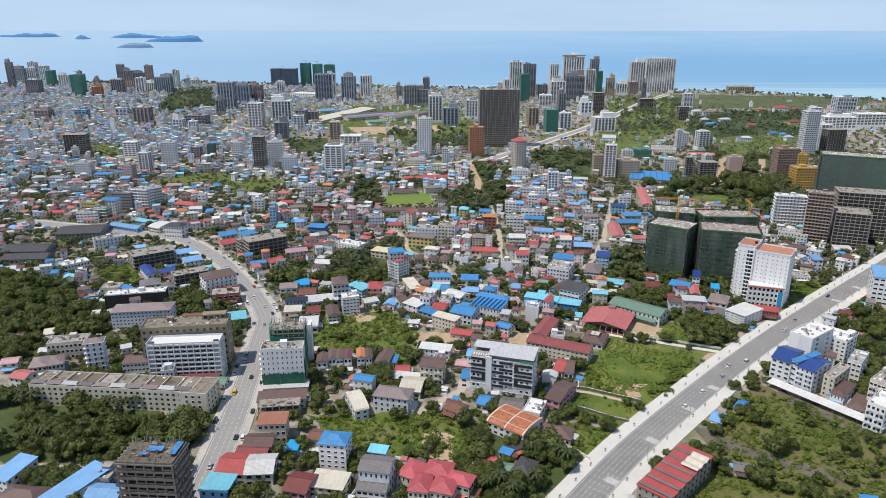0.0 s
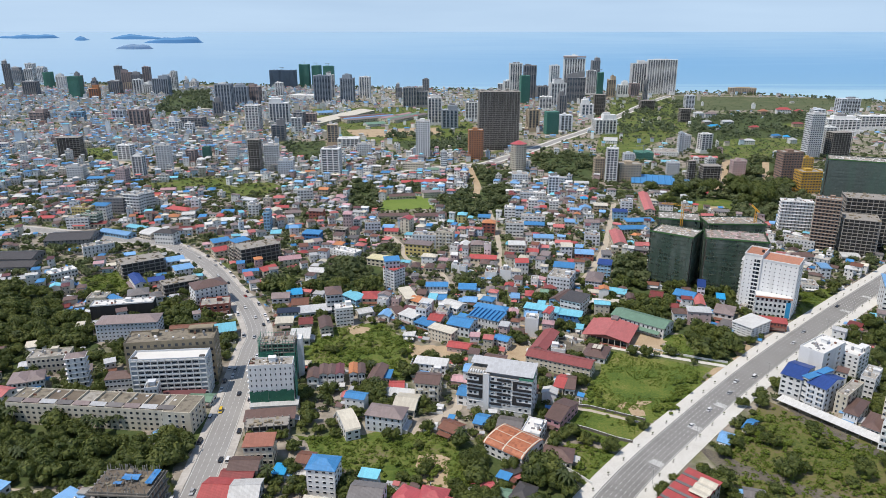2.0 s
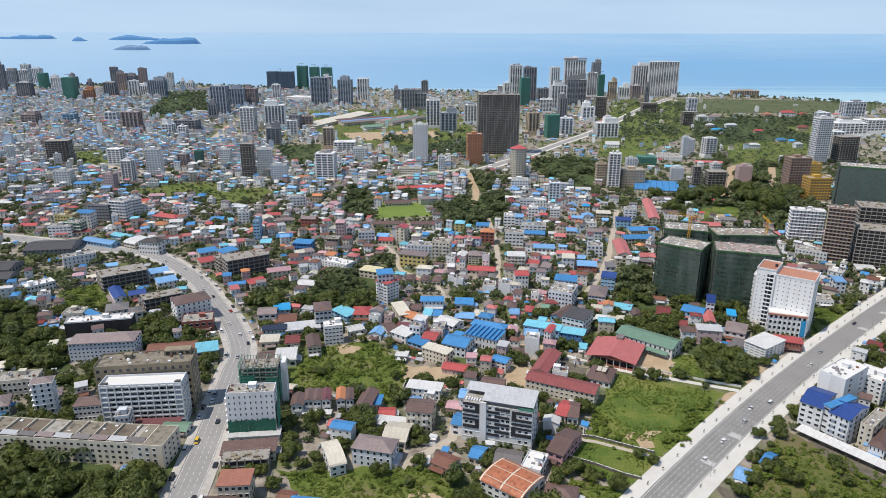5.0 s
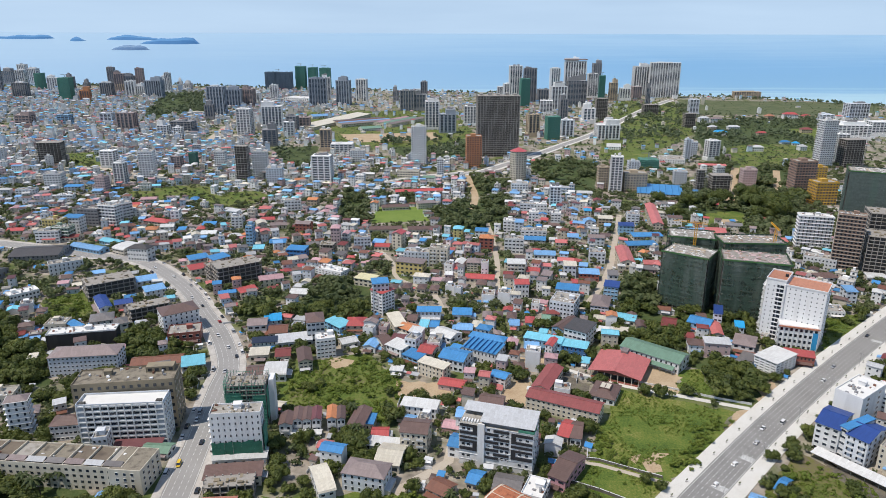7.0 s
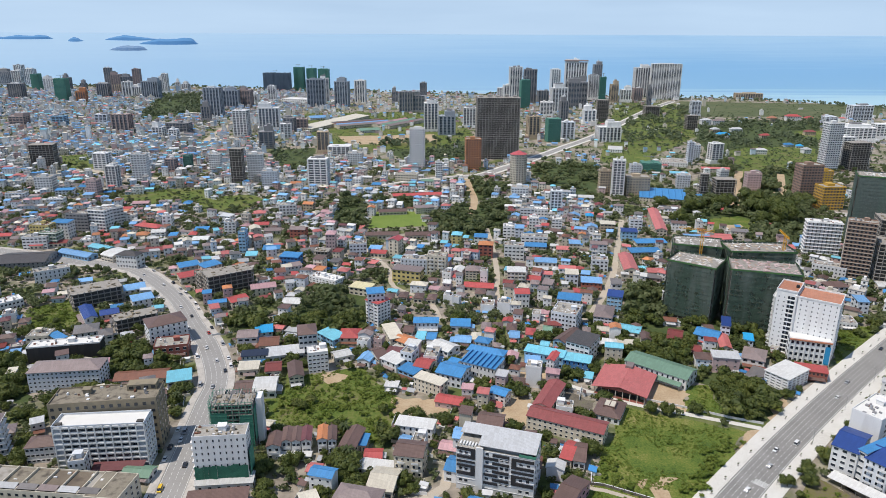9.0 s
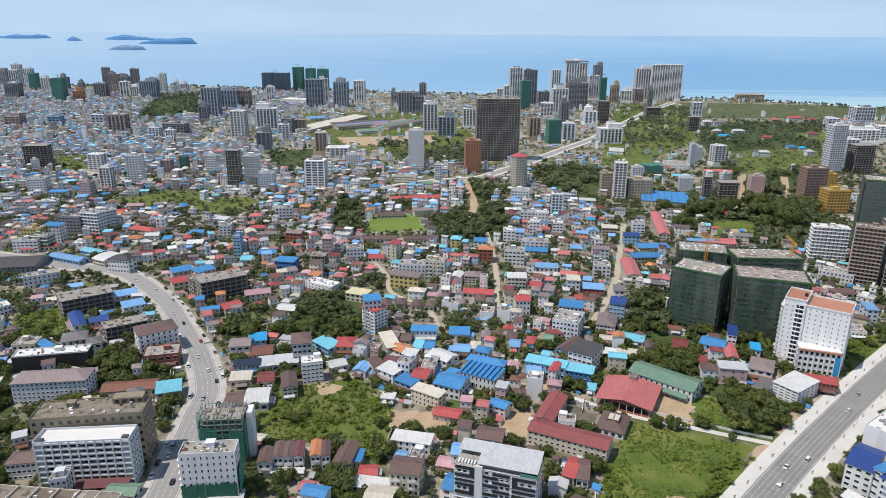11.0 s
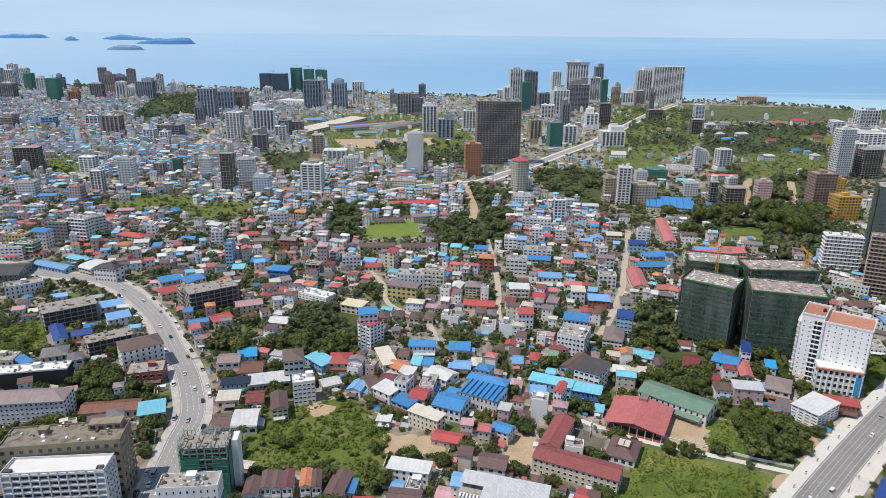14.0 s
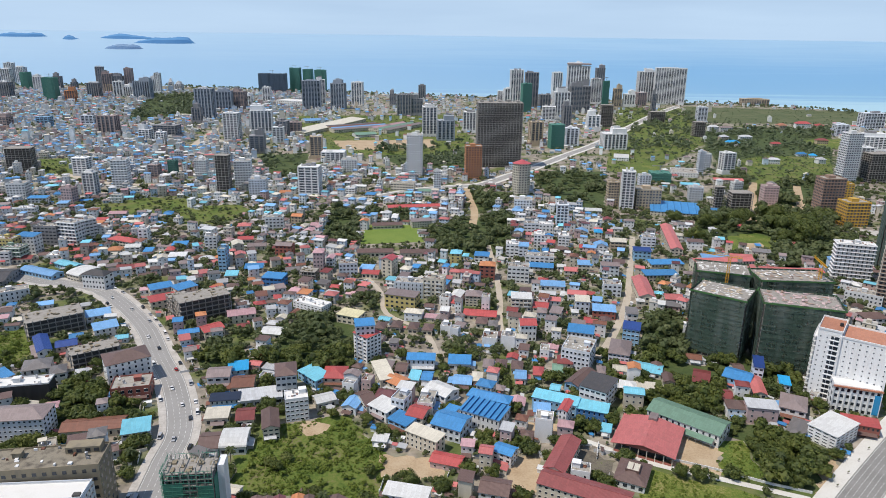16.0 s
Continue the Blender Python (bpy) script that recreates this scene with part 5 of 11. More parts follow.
    bw, bd = max(2, round(w / 3.6)), max(2, round(d / 3.6))
    for i in range(bw):
        px = -w / 2 + (i + 0.5) * w / bw
        a = w / bw * 0.28
        for k in range(floors):
            z0, z1 = k * fh + fh * 0.28, k * fh + fh * 0.78
            f.poly(((px - a, -d / 2 - 0.08, z0), (px + a, -d / 2 - 0.08, z0), (px + a, -d / 2 - 0.08, z1), (px - a, -d / 2 - 0.08, z1)))
            f.poly(((px - a, d / 2 + 0.08, z1), (px + a, d / 2 + 0.08, z1), (px + a, d / 2 + 0.08, z0), (px - a, d / 2 + 0.08, z0)))
    for i in range(bd):
        py = -d / 2 + (i + 0.5) * d / bd
        a = d / bd * 0.28
        for k in range(floors):
            z0, z1 = k * fh + fh * 0.28, k * fh + fh * 0.78
            for xx in (-w / 2 - 0.08, w / 2 + 0.08):
                f.poly(((xx, py - a, z0), (xx, py + a, z0), (xx, py + a, z1), (xx, py - a, z1)))
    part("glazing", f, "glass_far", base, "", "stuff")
    if style == "ledge" or (style == "win" and floors > 7):
        t = Shape()
        o = 1.1 if style == "ledge" else 0.35
        for k in range(1, floors + 1):
            t.box(-w / 2 - o, w / 2 + o, -d / 2 - o, d / 2 + o, k * fh - 0.35, k * fh)
        part("ledge_band", t, wm, base, "", "stuff")
    r = Shape()
    r.box(-w / 2 + 0.3, w / 2 - 0.3, -d / 2 + 0.3, d / 2 - 0.3, h, h + 0.15)
    part("roof", r, "roof_flat", base)
    p = Shape()
    for x0, x1, y0, y1 in ((-w / 2, w / 2, -d / 2, -d / 2 + 0.3), (-w / 2, w / 2, d / 2 - 0.3, d / 2), (-w / 2, -w / 2 + 0.3, -d / 2 + 0.3, d / 2 - 0.3), (w / 2 - 0.3, w / 2, -d / 2 + 0.3, d / 2 - 0.3)):
        p.box(x0, x1, y0, y1, h, h + 1.2)
    part("parapet", p, wm, base)
    t = Shape()
    t.box(-w * 0.2, w * 0.12, -d * 0.15, d * 0.25, h, h + 3.5)
    part("stair_hut", t, wm, base)
    return base


def skyscraper_frame(x, y, rot, w, d, h):
    """The tall dark skeleton in the middle of the town."""
    claim(x, y + d / 2, rot, w, d, 4)
    base = anchor("unfinished_skyscraper", x, y + d / 2, rot, "tall dark unfinished concrete skyscraper with open floors", "skyscraper")
    floors = 29
    frame_parts(base, w, d, h, floors, 15, 6, False)
    # dark box painted as the shade behind the open floors
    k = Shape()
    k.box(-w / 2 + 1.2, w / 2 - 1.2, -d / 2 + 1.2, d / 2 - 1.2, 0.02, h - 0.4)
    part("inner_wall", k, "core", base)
    m = Shape()
    fh = h / floors
    for i in range(46):
        px = -w / 2 + (i + 0.5) * w / 46
        m.box(px - 0.16, px + 0.16, -d / 2 + 0.1, -d / 2 + 0.35, fh * 2, h)
    part("mullion_screen", m, "wall_concrete", base, "", "stuff")
    t = Shape()
    for i in range(5):
        px = -w * 0.4 + i * w * 0.2
        t.box(px - 3, px + 3, -4, 4, h, h + 3 + (i % 2) * 1.5)
    part("roof_plant", t, "wall_concrete", base, "", "stuff")
    return base

# ---- ground, sea and roads ----
ZONES = []


def zone(kind, *pts):
    ZONES.append((kind, pts))


def inside(pts, x, y):
    hit, j = False, len(pts) - 1
    for i in range(len(pts)):
        (xi, yi), (xj, yj) = pts[i], pts[j]
        if (yi > y) != (yj > y) and x < (xj - xi) * (y - yi) / (yj - yi) + xi:
            hit = not hit
        j = i
    return hit


def zone_at(x, y):
    for kind, pts in ZONES:
        if inside(pts, x, y):
            return kind
    return ""

# clearings, bare plots and the meadow among the woods
zone('bare', (318, 804), (338, 809), (334, 790), (322, 777), (310, 778), (306, 790))
zone('bare', (416, 982), (454, 969), (445, 944), (430, 920), (417, 927), (395, 931))
zone('bare', (268, 797), (276, 792), (264, 771), (258, 774))
zone('field', (312, 829), (346, 844), (362, 822), (337, 781), (304, 769), (290, 780))
zone('scrub', (506, 1292), (590, 1355), (696, 1338), (650, 1240), (610, 1168), (543, 1130), (500, 1111), (452, 1062), (462, 1110), (484, 1144), (483, 1217))
zone('field', (342, 1260), (372, 1262), (348, 1190), (324, 1189))
zone('field', (560, 1330), (600, 1340), (560, 1240), (520, 1235))
zone('field', (760, 1560), (860, 1580), (800, 1440), (720, 1430))
zone('bare', (-65, 458), (-56, 461), (-50, 457), (-50, 449), (-58, 447), (-64, 449))
zone('bare', (107, 354), (112, 352), (115, 358), (120, 359), (117, 354), (113, 351), (112, 344), (107, 343), (105, 348))
zone('bare', (99, 353), (102, 357), (105, 355), (101, 350))
zone('bare', (173, 398), (178, 399), (174, 392), (160, 379), (159, 381), (164, 388))
zone('pitch', (-74, 854), (-15, 860), (-9, 795), (-72, 785))
zone('woods', (-415, 555), (-310, 527), (-269, 457), (-233, 442), (-227, 421), (-275, 426), (-254, 386), (-302, 386))
zone('woods', (-285, 351), (-240, 347), (-123, 319), (-127, 307), (-127, 290), (-119, 276), (-161, 283), (-176, 284), (-203, 279), (-243, 290))
zone('woods', (-111, 538), (-103, 560), (-97, 603), (-53, 604), (-46, 539), (-44, 500), (-63, 500), (-107, 523))
zone('scrub', (-94, 430), (-75, 458), (-40, 466), (-18, 430), (-17, 389), (-34, 378), (-48, 399), (-86, 399))
zone('woods', (-40, 430), (-20, 430), (-15, 378), (-35, 388), (-40, 368), (-14, 346), (-40, 345), (-47, 373))
zone('scrub', (-74, 323), (-42, 323), (-27, 332), (5, 321), (18, 295), (17, 272), (-24, 285), (-41, 290))
zone('woods', (-45, 323), (-26, 323), (-13, 305), (-24, 290), (-41, 295))
zone('woods', (5, 321), (22, 310), (41, 290), (46, 268), (28, 248), (9, 256), (15, 290))
zone('mud', (133, 313), (143, 305), (155, 295), (165, 288), (178, 278), (189, 268), (186, 260), (172, 270), (158, 281), (145, 288), (134, 297))
zone('mud', (196, 352), (206, 339), (213, 321), (224, 305), (218, 303), (208, 313), (199, 326), (194, 340))
zone('mud', (74, 435), (85, 438), (96, 428), (91, 413), (80, 413), (71, 419))
zone('field', (111, 420), (170, 396), (154, 374), (121, 339), (110, 333), (74, 346), (89, 374))
zone('field', (73, 345), (117, 341), (107, 321), (93, 310), (67, 328))
zone('scrub', (65, 318), (93, 307), (70, 281), (60, 290))
zone('woods', (44, 295), (60, 290), (60, 272), (44, 252), (29, 252))
zone('scrub', (147, 318), (186, 358), (231, 302), (197, 248), (97, 244), (130, 276))
zone('woods', (206, 310), (230, 300), (195, 244), (157, 248), (191, 272))
zone('woods', (129, 281), (145, 272), (152, 248), (87, 227))
zone('bare', (137, 455), (156, 446), (144, 416), (124, 425))
zone('field', (156, 447), (169, 445), (165, 415), (143, 418))
zone('woods', (168, 466), (201, 452), (196, 416), (184, 404), (165, 413), (171, 446), (161, 452))
zone('scrub', (294, 536), (321, 532), (284, 489), (256, 468))
zone('woods', (303, 463), (329, 458), (299, 411), (286, 419))
zone('woods', (156, 599), (188, 613), (171, 530), (238, 541), (225, 502), (178, 502), (156, 468), (131, 501))
zone('woods', (314, 939), (493, 958), (380, 738), (324, 727), (300, 801), (265, 789))
zone('woods', (627, 1746), (927, 1753), (582, 1116), (432, 1091), (512, 1438))
zone('woods', (415, 1113), (582, 1116), (462, 941), (380, 940))
zone('woods', (-3, 847), (91, 914), (81, 776), (40, 744), (1, 760))
zone('woods', (44, 1031), (97, 1032), (89, 936), (51, 919))
zone('woods', (147, 1181), (259, 1183), (207, 937), (166, 937), (144, 1086))
zone('woods', (504, 2030), (722, 2037), (442, 1331), (339, 1297))
zone('woods', (-151, 1387), (68, 1406), (50, 1179), (-54, 1203))
zone('woods', (-301, 1285), (-226, 1318), (-192, 1103), (-239, 1102))
zone('woods', (-956, 2447), (-818, 2452), (-616, 1858), (-702, 1680))
zone('scrub', (-414, 919), (-363, 973), (-300, 966), (-285, 900), (-350, 884))
zone('scrub', (-285, 935), (-235, 940), (-205, 905), (-250, 842), (-300, 862))
zone('scrub', (-641, 1220), (-588, 1250), (-514, 1097), (-570, 1097))
zone('dry', (740, 2239), (1312, 2134), (1133, 1841), (620, 1828))
zone('woods', (-127, 933), (-88, 924), (-78, 785), (-104, 774))
zone('woods', (-87, 911), (-32, 924), (-26, 883), (-78, 876))
zone('woods', (-155, 538), (-129, 560), (-106, 518), (-136, 518))
zone('woods', (-173, 481), (-149, 465), (-146, 454), (-169, 461))
zone('woods', (-218, 498), (-189, 499), (-171, 454), (-196, 450))
zone('scrub', (-307, 558), (-280, 582), (-249, 522), (-283, 517))
zone('woods', (-289, 464), (-262, 481), (-239, 442), (-265, 429))
zone('bare', (-206, 1462), (-10, 1498), (-3, 1390), (-168, 1352))
zone('bare', (44, 431), (59, 431), (54, 403), (40, 403))
zone('bare', (-20, 430), (10, 427), (13, 409), (-19, 414))
zone('bare', (55, 463), (80, 459), (74, 446), (54, 448))
zone('bare', (161, 386), (175, 398), (181, 396), (163, 381))
zone('bare', (203, 433), (213, 419), (200, 410), (185, 402), (184, 406))
zone('bare', (-10, 305), (4, 305), (7, 281), (-7, 283))
zone('scrub', (-354, 1865), (30, 1943), (71, 1468), (2, 1310), (-183, 1306), (-283, 1501))
zone('scrub', (536, 2196), (717, 2166), (525, 1477), (283, 1111), (269, 1209))
BLVD = [(55.8, 244.3), (91.5, 288.4), (131.7, 331.2), (185.2, 384.9), (247.2, 442.5), (319.2, 505.9), (385.2, 562.6), (481.9, 646.8), (655.0, 783.3)]
CURVE = [(-109.0, 237.2), (-109.9, 267.5), (-111.3, 292.1), (-113.6, 323.4), (-116.6, 354.1), (-121.2, 394.0), (-124.8, 423.6), (-128.3, 451.7), (-148.3, 496.5), (-170.8, 532.2), (-196.0, 573.8), (-221.9, 606.7), (-249.7, 636.6), (-270.0, 652.9), (-292.8, 662.8), (-320.9, 668.9), (-341.9, 676.3), (-364.2, 685.4), (-385.7, 692.4), (-461.4, 713.4)]
FARROAD = [(-102.0, 966.3), (-28.5, 1029.8), (20.4, 1054.6), (62.7, 1072.0), (103.9, 1130.7), (155.0, 1207.2), (234.4, 1340.0), (315.0, 1472.9), (428.8, 1697.1), (583.7, 2002.4), (722.4, 2238.2)]
LANE_A = [(55.7, 786.8), (57.4, 705.6), (55.9, 639.8), (52.1, 595.4), (52.7, 573.2)]
LANE_B = [(210.3, 824.2), (182.0, 725.6), (157.0, 640.8), (129.7, 573.9), (111.5, 540.1)]
LANE_C = [(85.5, 444.8), (112.7, 426.7), (141.8, 414.9), (179.5, 399.7)]
LANE_D = [(42.2, 1063.2), (44.4, 986.0), (47.8, 919.3), (41.4, 847.7)]
LANE_E = [(463.0, 1113.6), (408.8, 991.4), (365.4, 893.6)]
LANE_F = [(516.8, 1092.2), (471.5, 992.3), (443.3, 924.8)]
LANE_G = [(-67.0, 713.4), (-40.1, 654.1), (-32.0, 610.5), (-2.8, 578.7), (7.3, 539.2)]
LANE_H = [(71.0, 350.6), (83.7, 347.7), (101.2, 339.0), (111.1, 334.2), (119.9, 331.8)]
LANE_I = [(-15.0, 325.7), (-5.4, 335.4), (10.1, 350.0), (13.0, 368.3)]
LANE_J = [(-578.1, 1087.5), (-536.0, 1106.1), (-460.9, 1055.2), (-367.1, 1048.5), (-325.4, 1100.6)]
LANE_K = [(-443.4, 1346.7), (-474.2, 1585.4), (-482.8, 1798.8)]
HEDGE_A = [(159, 389), (151, 381), (144, 374), (136, 363), (128, 353), (120, 345)]
HEDGE_B = [(92, 373), (88, 364), (90, 352), (96, 346)]
LANE_M = [(462, 862), (490, 844), (516, 828)]
LANE_L = [(-215.4, 276.8), (-202.9, 278.6), (-182.9, 276.8), (-171.2, 275.1)]
COAST = [(-2597.0, 2774.8), (-1703.8, 2752.5), (-1083.0, 2837.5), (-599.0, 2684.1), (-270.6, 2592.1), (36.2, 2529.8), (612.6, 2435.9), (888.8, 2402.3), (1108.6, 2269.3), (1291.5, 2100.5), (1541.4, 1916.7)]
CRANE_A = (266.5, 572.4)
CRANE_B = (206.6, 579.2)
SOLITARY = [(165.9, 288.5, 11), (168.1, 314.2, 7.5), (146.0, 264.4, 10), (140.0, 305.7, 7), (150.1, 314.2, 7), (160.9, 323.6, 6), (169.6, 351.0, 6), (184.7, 363.1, 6), (163.7, 255.6, 9), (200.9, 289.9, 9), (215.0, 294.7, 8), (125.6, 276.2, 6), (132.3, 272.7, 6), (14.2, 294.6, 9), (18.8, 302.0, 8), (34.0, 293.6, 7), (102.8, 334.7, 5), (107.7, 329.4, 5), (48.4, 284.2, 9), (54.6, 279.7, 8), (-7.1, 289.8, 6), (-24.4, 319.6, 7), (-47.1, 344.5, 6), (-56.3, 289.7, 5), (-69.4, 292.1, 8)]
SOLITARY += [(388, 893, 25), (371, 840, 21), (384, 806, 22), (447, 886, 22), (338, 872, 19), (268, 806, 18), (402, 856, 24), (271, 880, 16), (300, 862, 17), (362, 800, 18), (418, 868, 18), (316, 878, 15), (395, 826, 20), (352, 884, 16)]
PALMS = [(-243.1, 333.4, 0.95), (-239.0, 336.7, 1.07), (-233.2, 333.4, 1.19), (-225.5, 331.3, 1.31), (-173.4, 329.2, 0.95), (-168.0, 329.2, 1.07), (-182.8, 325.1, 1.19), (-176.1, 321.0, 1.31), (51.3, 286.4, 0.95), (56.3, 288.1, 1.07), (56.4, 279.9, 1.19), (25.0, 258.8, 1.31), (34.3, 254.6, 0.95), (19.6, 257.4, 1.07), (30.7, 253.3, 1.19), (41.2, 260.2, 1.31), (43.6, 286.4, 0.95), (10.7, 315.2, 1.07), (59.2, 276.7, 1.19)]


def coast_y(x):
    for (x0, y0), (x1, y1) in zip(COAST, COAST[1:]):
        if x0 <= x <= x1:
            return y0 + (y1 - y0) * (x - x0) / (x1 - x0)
    return COAST[0][1] if x < COAST[0][0] else COAST[-1][1]


def sea_z(y):
    return -1.5 + (192 * ((y - 3000) / 1800) ** 2 if y > 3000 else 0)


def make_ground():
    s = Shape()
    xs = [-3400 + 100 * i for i in range(69)]
    for x0, x1 in zip(xs, xs[1:]):
        c0, c1 = coast_y(x0) + 18 * math.sin(x0 * 0.013), coast_y(x1) + 18 * math.sin(x1 * 0.013)
        ys = [-400, 200, 600, 1000, 1500]
        for y0, y1 in zip(ys, ys[1:]):
            s.poly(((x0, y0, 0), (x1, y0, 0), (x1, y1, 0), (x0, y1, 0)))
        s.poly(((x0, 1500, 0), (x1, 1500, 0), (x1, c1 - 40, 0), (x0, c0 - 40, 0)))
        s.poly(((x0, c0 - 40, 0), (x1, c1 - 40, 0), (x1, c1, -2.2), (x0, c0, -2.2)), 1)
    tagged(new("ground", s.mesh("ground", ["ground", "sand"])), "flat coastal plain of scrub, dust and sand", "ground", "", "structure")
    w = Shape()
    ys = [1700, 2000, 2300, 2700, 3000] + [3000 + 75 * i for i in range(1, 25)]
    xs = [-4200 + 700 * i for i in range(13)]
    for y0, y1 in zip(ys, ys[1:]):
        for x0, x1 in zip(xs, xs[1:]):
            w.poly(((x0, y0, sea_z(y0)), (x1, y0, sea_z(y0)), (x1, y1, sea_z(y1)), (x0, y1, sea_z(y1))))
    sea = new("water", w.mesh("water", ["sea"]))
    for p in sea.data.polygons:
        p.use_smooth = True
    tagged(sea, "calm blue sea with the horizon's haze in its colour", "sea", "", "structure")


def resample(pts, step):
    out = []
    k = len(pts)
    for i in range(k - 1):
        p0, p1, p2, p3 = (Vector(pts[max(0, min(k - 1, i + j))]) for j in (-1, 0, 1, 2))
        n = max(1, int((p2 - p1).length / step))
        for a in range(n):
            t = a / n
            out.append(0.5 * ((2 * p1) + (p2 - p0) * t + (2 * p0 - 5 * p1 + 4 * p2 - p3) * t * t + (3 * p1 - p0 - 3 * p2 + p3) * t ** 3))
    out.append(Vector(pts[-1]))
    return out


def sides(line):
    out = []
    for i, p in enumerate(line):
        d = (line[min(i + 1, len(line) - 1)] - line[max(i - 1, 0)]).normalized()
        out.append((p, Vector((d.y, -d.x)), d))
    return out


def ribbon(shape, rows, a, b, z, slot=0, thick=0.0):
    for (p, n, _), (q, m, _) in zip(rows, rows[1:]):
        c = [(*(p + n * a), z), (*(p + n * b), z), (*(q + m * b), z), (*(q + m * a), z)]
        if thick:
            shape.solid(c, thick, slot)
        else:
            shape.poly(c, slot)


def claim_road(line, half):
    for p, q in zip(line, line[1:]):
        m, d = (p + q) / 2, q - p
        OCCUPIED.append((m.x, m.y, d.normalized().x, d.normalized().y, d.length / 2 + 1, half))


def street(name, label, pts, half, walk_w, lanes, z):
    """A carriageway with raised pavements, edge lines and dashes."""
    line = resample(pts, 8)
    rows = sides(line)
    s = Shape()
    ribbon(s, rows, -half, half, z)
    road = tagged(new(name, s.mesh(name, ["asphalt" if name == "boulevard" else "asphalt_pale"])), label, "road", "", "structure")
    claim_road(line, half + walk_w + 1)
    for sgn in (-1, 1):
        k = Shape()
        a, b = sorted((sgn * half, sgn * (half + walk_w)))
        ribbon(k, rows, a, b, z + 0.18, 0, 0.3)
        tagged(new("pavement", k.mesh("pavement", ["pavement_worn" if name == "curving_road" else "pavement"])), "pale concrete pavement with a raised kerb along the road", "pavement", "", "structure")
    m = Shape()
    for sgn in (-1, 1):
        ribbon(m, rows, sgn * (half - 0.75), sgn * (half - 0.75) + 0.2 * sgn, z + 0.03)
    part("edge_line", m, "marking", road, "white edge line")
    dash = Shape()
    fine = sides(resample(pts, 4))
    for lane in range(1, lanes):
        off = -half + 0.75 + lane * (2 * half - 1.5) / lanes
        for i in range(0, len(fine) - 1):
            p, n, d = fine[i]
            q = p + d * (1.9 if lanes == 6 else 2.4)
            hw = 0.12 if lanes == 6 else 0.09
            dash.poly([(*(p + n * (off - hw)), z + 0.03), (*(p + n * (off + hw)), z + 0.03), (*(q + n * (off + hw)), z + 0.03), (*(q + n * (off - hw)), z + 0.03)])
    part("lane_dashes", dash, "marking", road, "white lane dashes", "stuff")
    return road, rows


def lane(pts, half, mat="lane", z=0.10):
    line = resample(pts, 10)
    s = Shape()
    rnd = random.Random(int(pts[0][1]))
    rows = sides(line)
    for (p, n, _), (q, m, _) in zip(rows, rows[1:]):
        s.poly([(*(p - n * half), z), (*(p + n * half), z), (*(q + m * half), z), (*(q - m * half), z)])
    tagged(new("lane", s.mesh("lane", [mat])), "narrow dusty lane between the houses", "lane", "", "structure")
    claim_road(line, half + 0.8)


def ragged(pts, seed, step=7.0, amount=2.5):
    """A zone's outline made uneven."""
    rnd = random.Random(seed)
    out = []
    for (x0, y0), (x1, y1) in zip(pts, list(pts[1:]) + [pts[0]]):
        n = max(1, int(math.hypot(x1 - x0, y1 - y0) / step))
        for i in range(n):
            t = i / n
            out.append((x0 + (x1 - x0) * t + rnd.uniform(-amount, amount), y0 + (y1 - y0) * t + rnd.uniform(-amount, amount)))
    return out


make_ground()
PATCH_LABEL = {"field": "uneven green field of grass and weeds", "scrub": "overgrown plot of weeds and bushes", "woods": "dark undergrowth beneath trees", "bare": "bare sandy earth plot", "pitch": "bright green sports pitch", "dry": "dry olive grassland behind the beach", "mud": "strip of dark churned earth and rubbish"}
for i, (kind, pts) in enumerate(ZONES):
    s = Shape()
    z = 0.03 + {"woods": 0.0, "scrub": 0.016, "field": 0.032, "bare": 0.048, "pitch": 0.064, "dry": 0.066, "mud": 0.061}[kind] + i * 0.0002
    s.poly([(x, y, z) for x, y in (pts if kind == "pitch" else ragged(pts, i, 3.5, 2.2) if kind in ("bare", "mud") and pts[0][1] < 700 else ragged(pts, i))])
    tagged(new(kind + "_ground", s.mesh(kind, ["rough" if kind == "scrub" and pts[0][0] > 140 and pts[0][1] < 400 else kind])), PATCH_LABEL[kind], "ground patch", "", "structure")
boulevard, blvd_rows = street("boulevard", "straight grey six-lane boulevard with white dashes", BLVD, 7.6, 7.0, 6, 0.16)
curve_road, curve_rows = street("curving_road", "curving grey multi-lane road through the town", CURVE, 6.8, 4.0, 4, 0.14)
far_road, far_rows = street("avenue", "long pale avenue leading to the sea", FARROAD, 7.0, 5.0, 4, 0.14)
for pts, half, mat in ((LANE_A, 2.4, "lane"), (LANE_B, 2.8, "lane"), (LANE_C, 1.9, "pavement"), (LANE_D, 4.5, "bare"), (LANE_E, 6, "bare"), (LANE_F, 5, "bare"), (LANE_G, 2.1, "lane"),
                       (LANE_H, 1.3, "lane"), (LANE_I, 2.6, "lane"), (LANE_J, 6.0, "lane"), (LANE_K, 7.0, "lane"), (LANE_L, 2.0, "lane"), (LANE_M, 11.0, "pavement_worn")):
    lane(pts, half, mat)


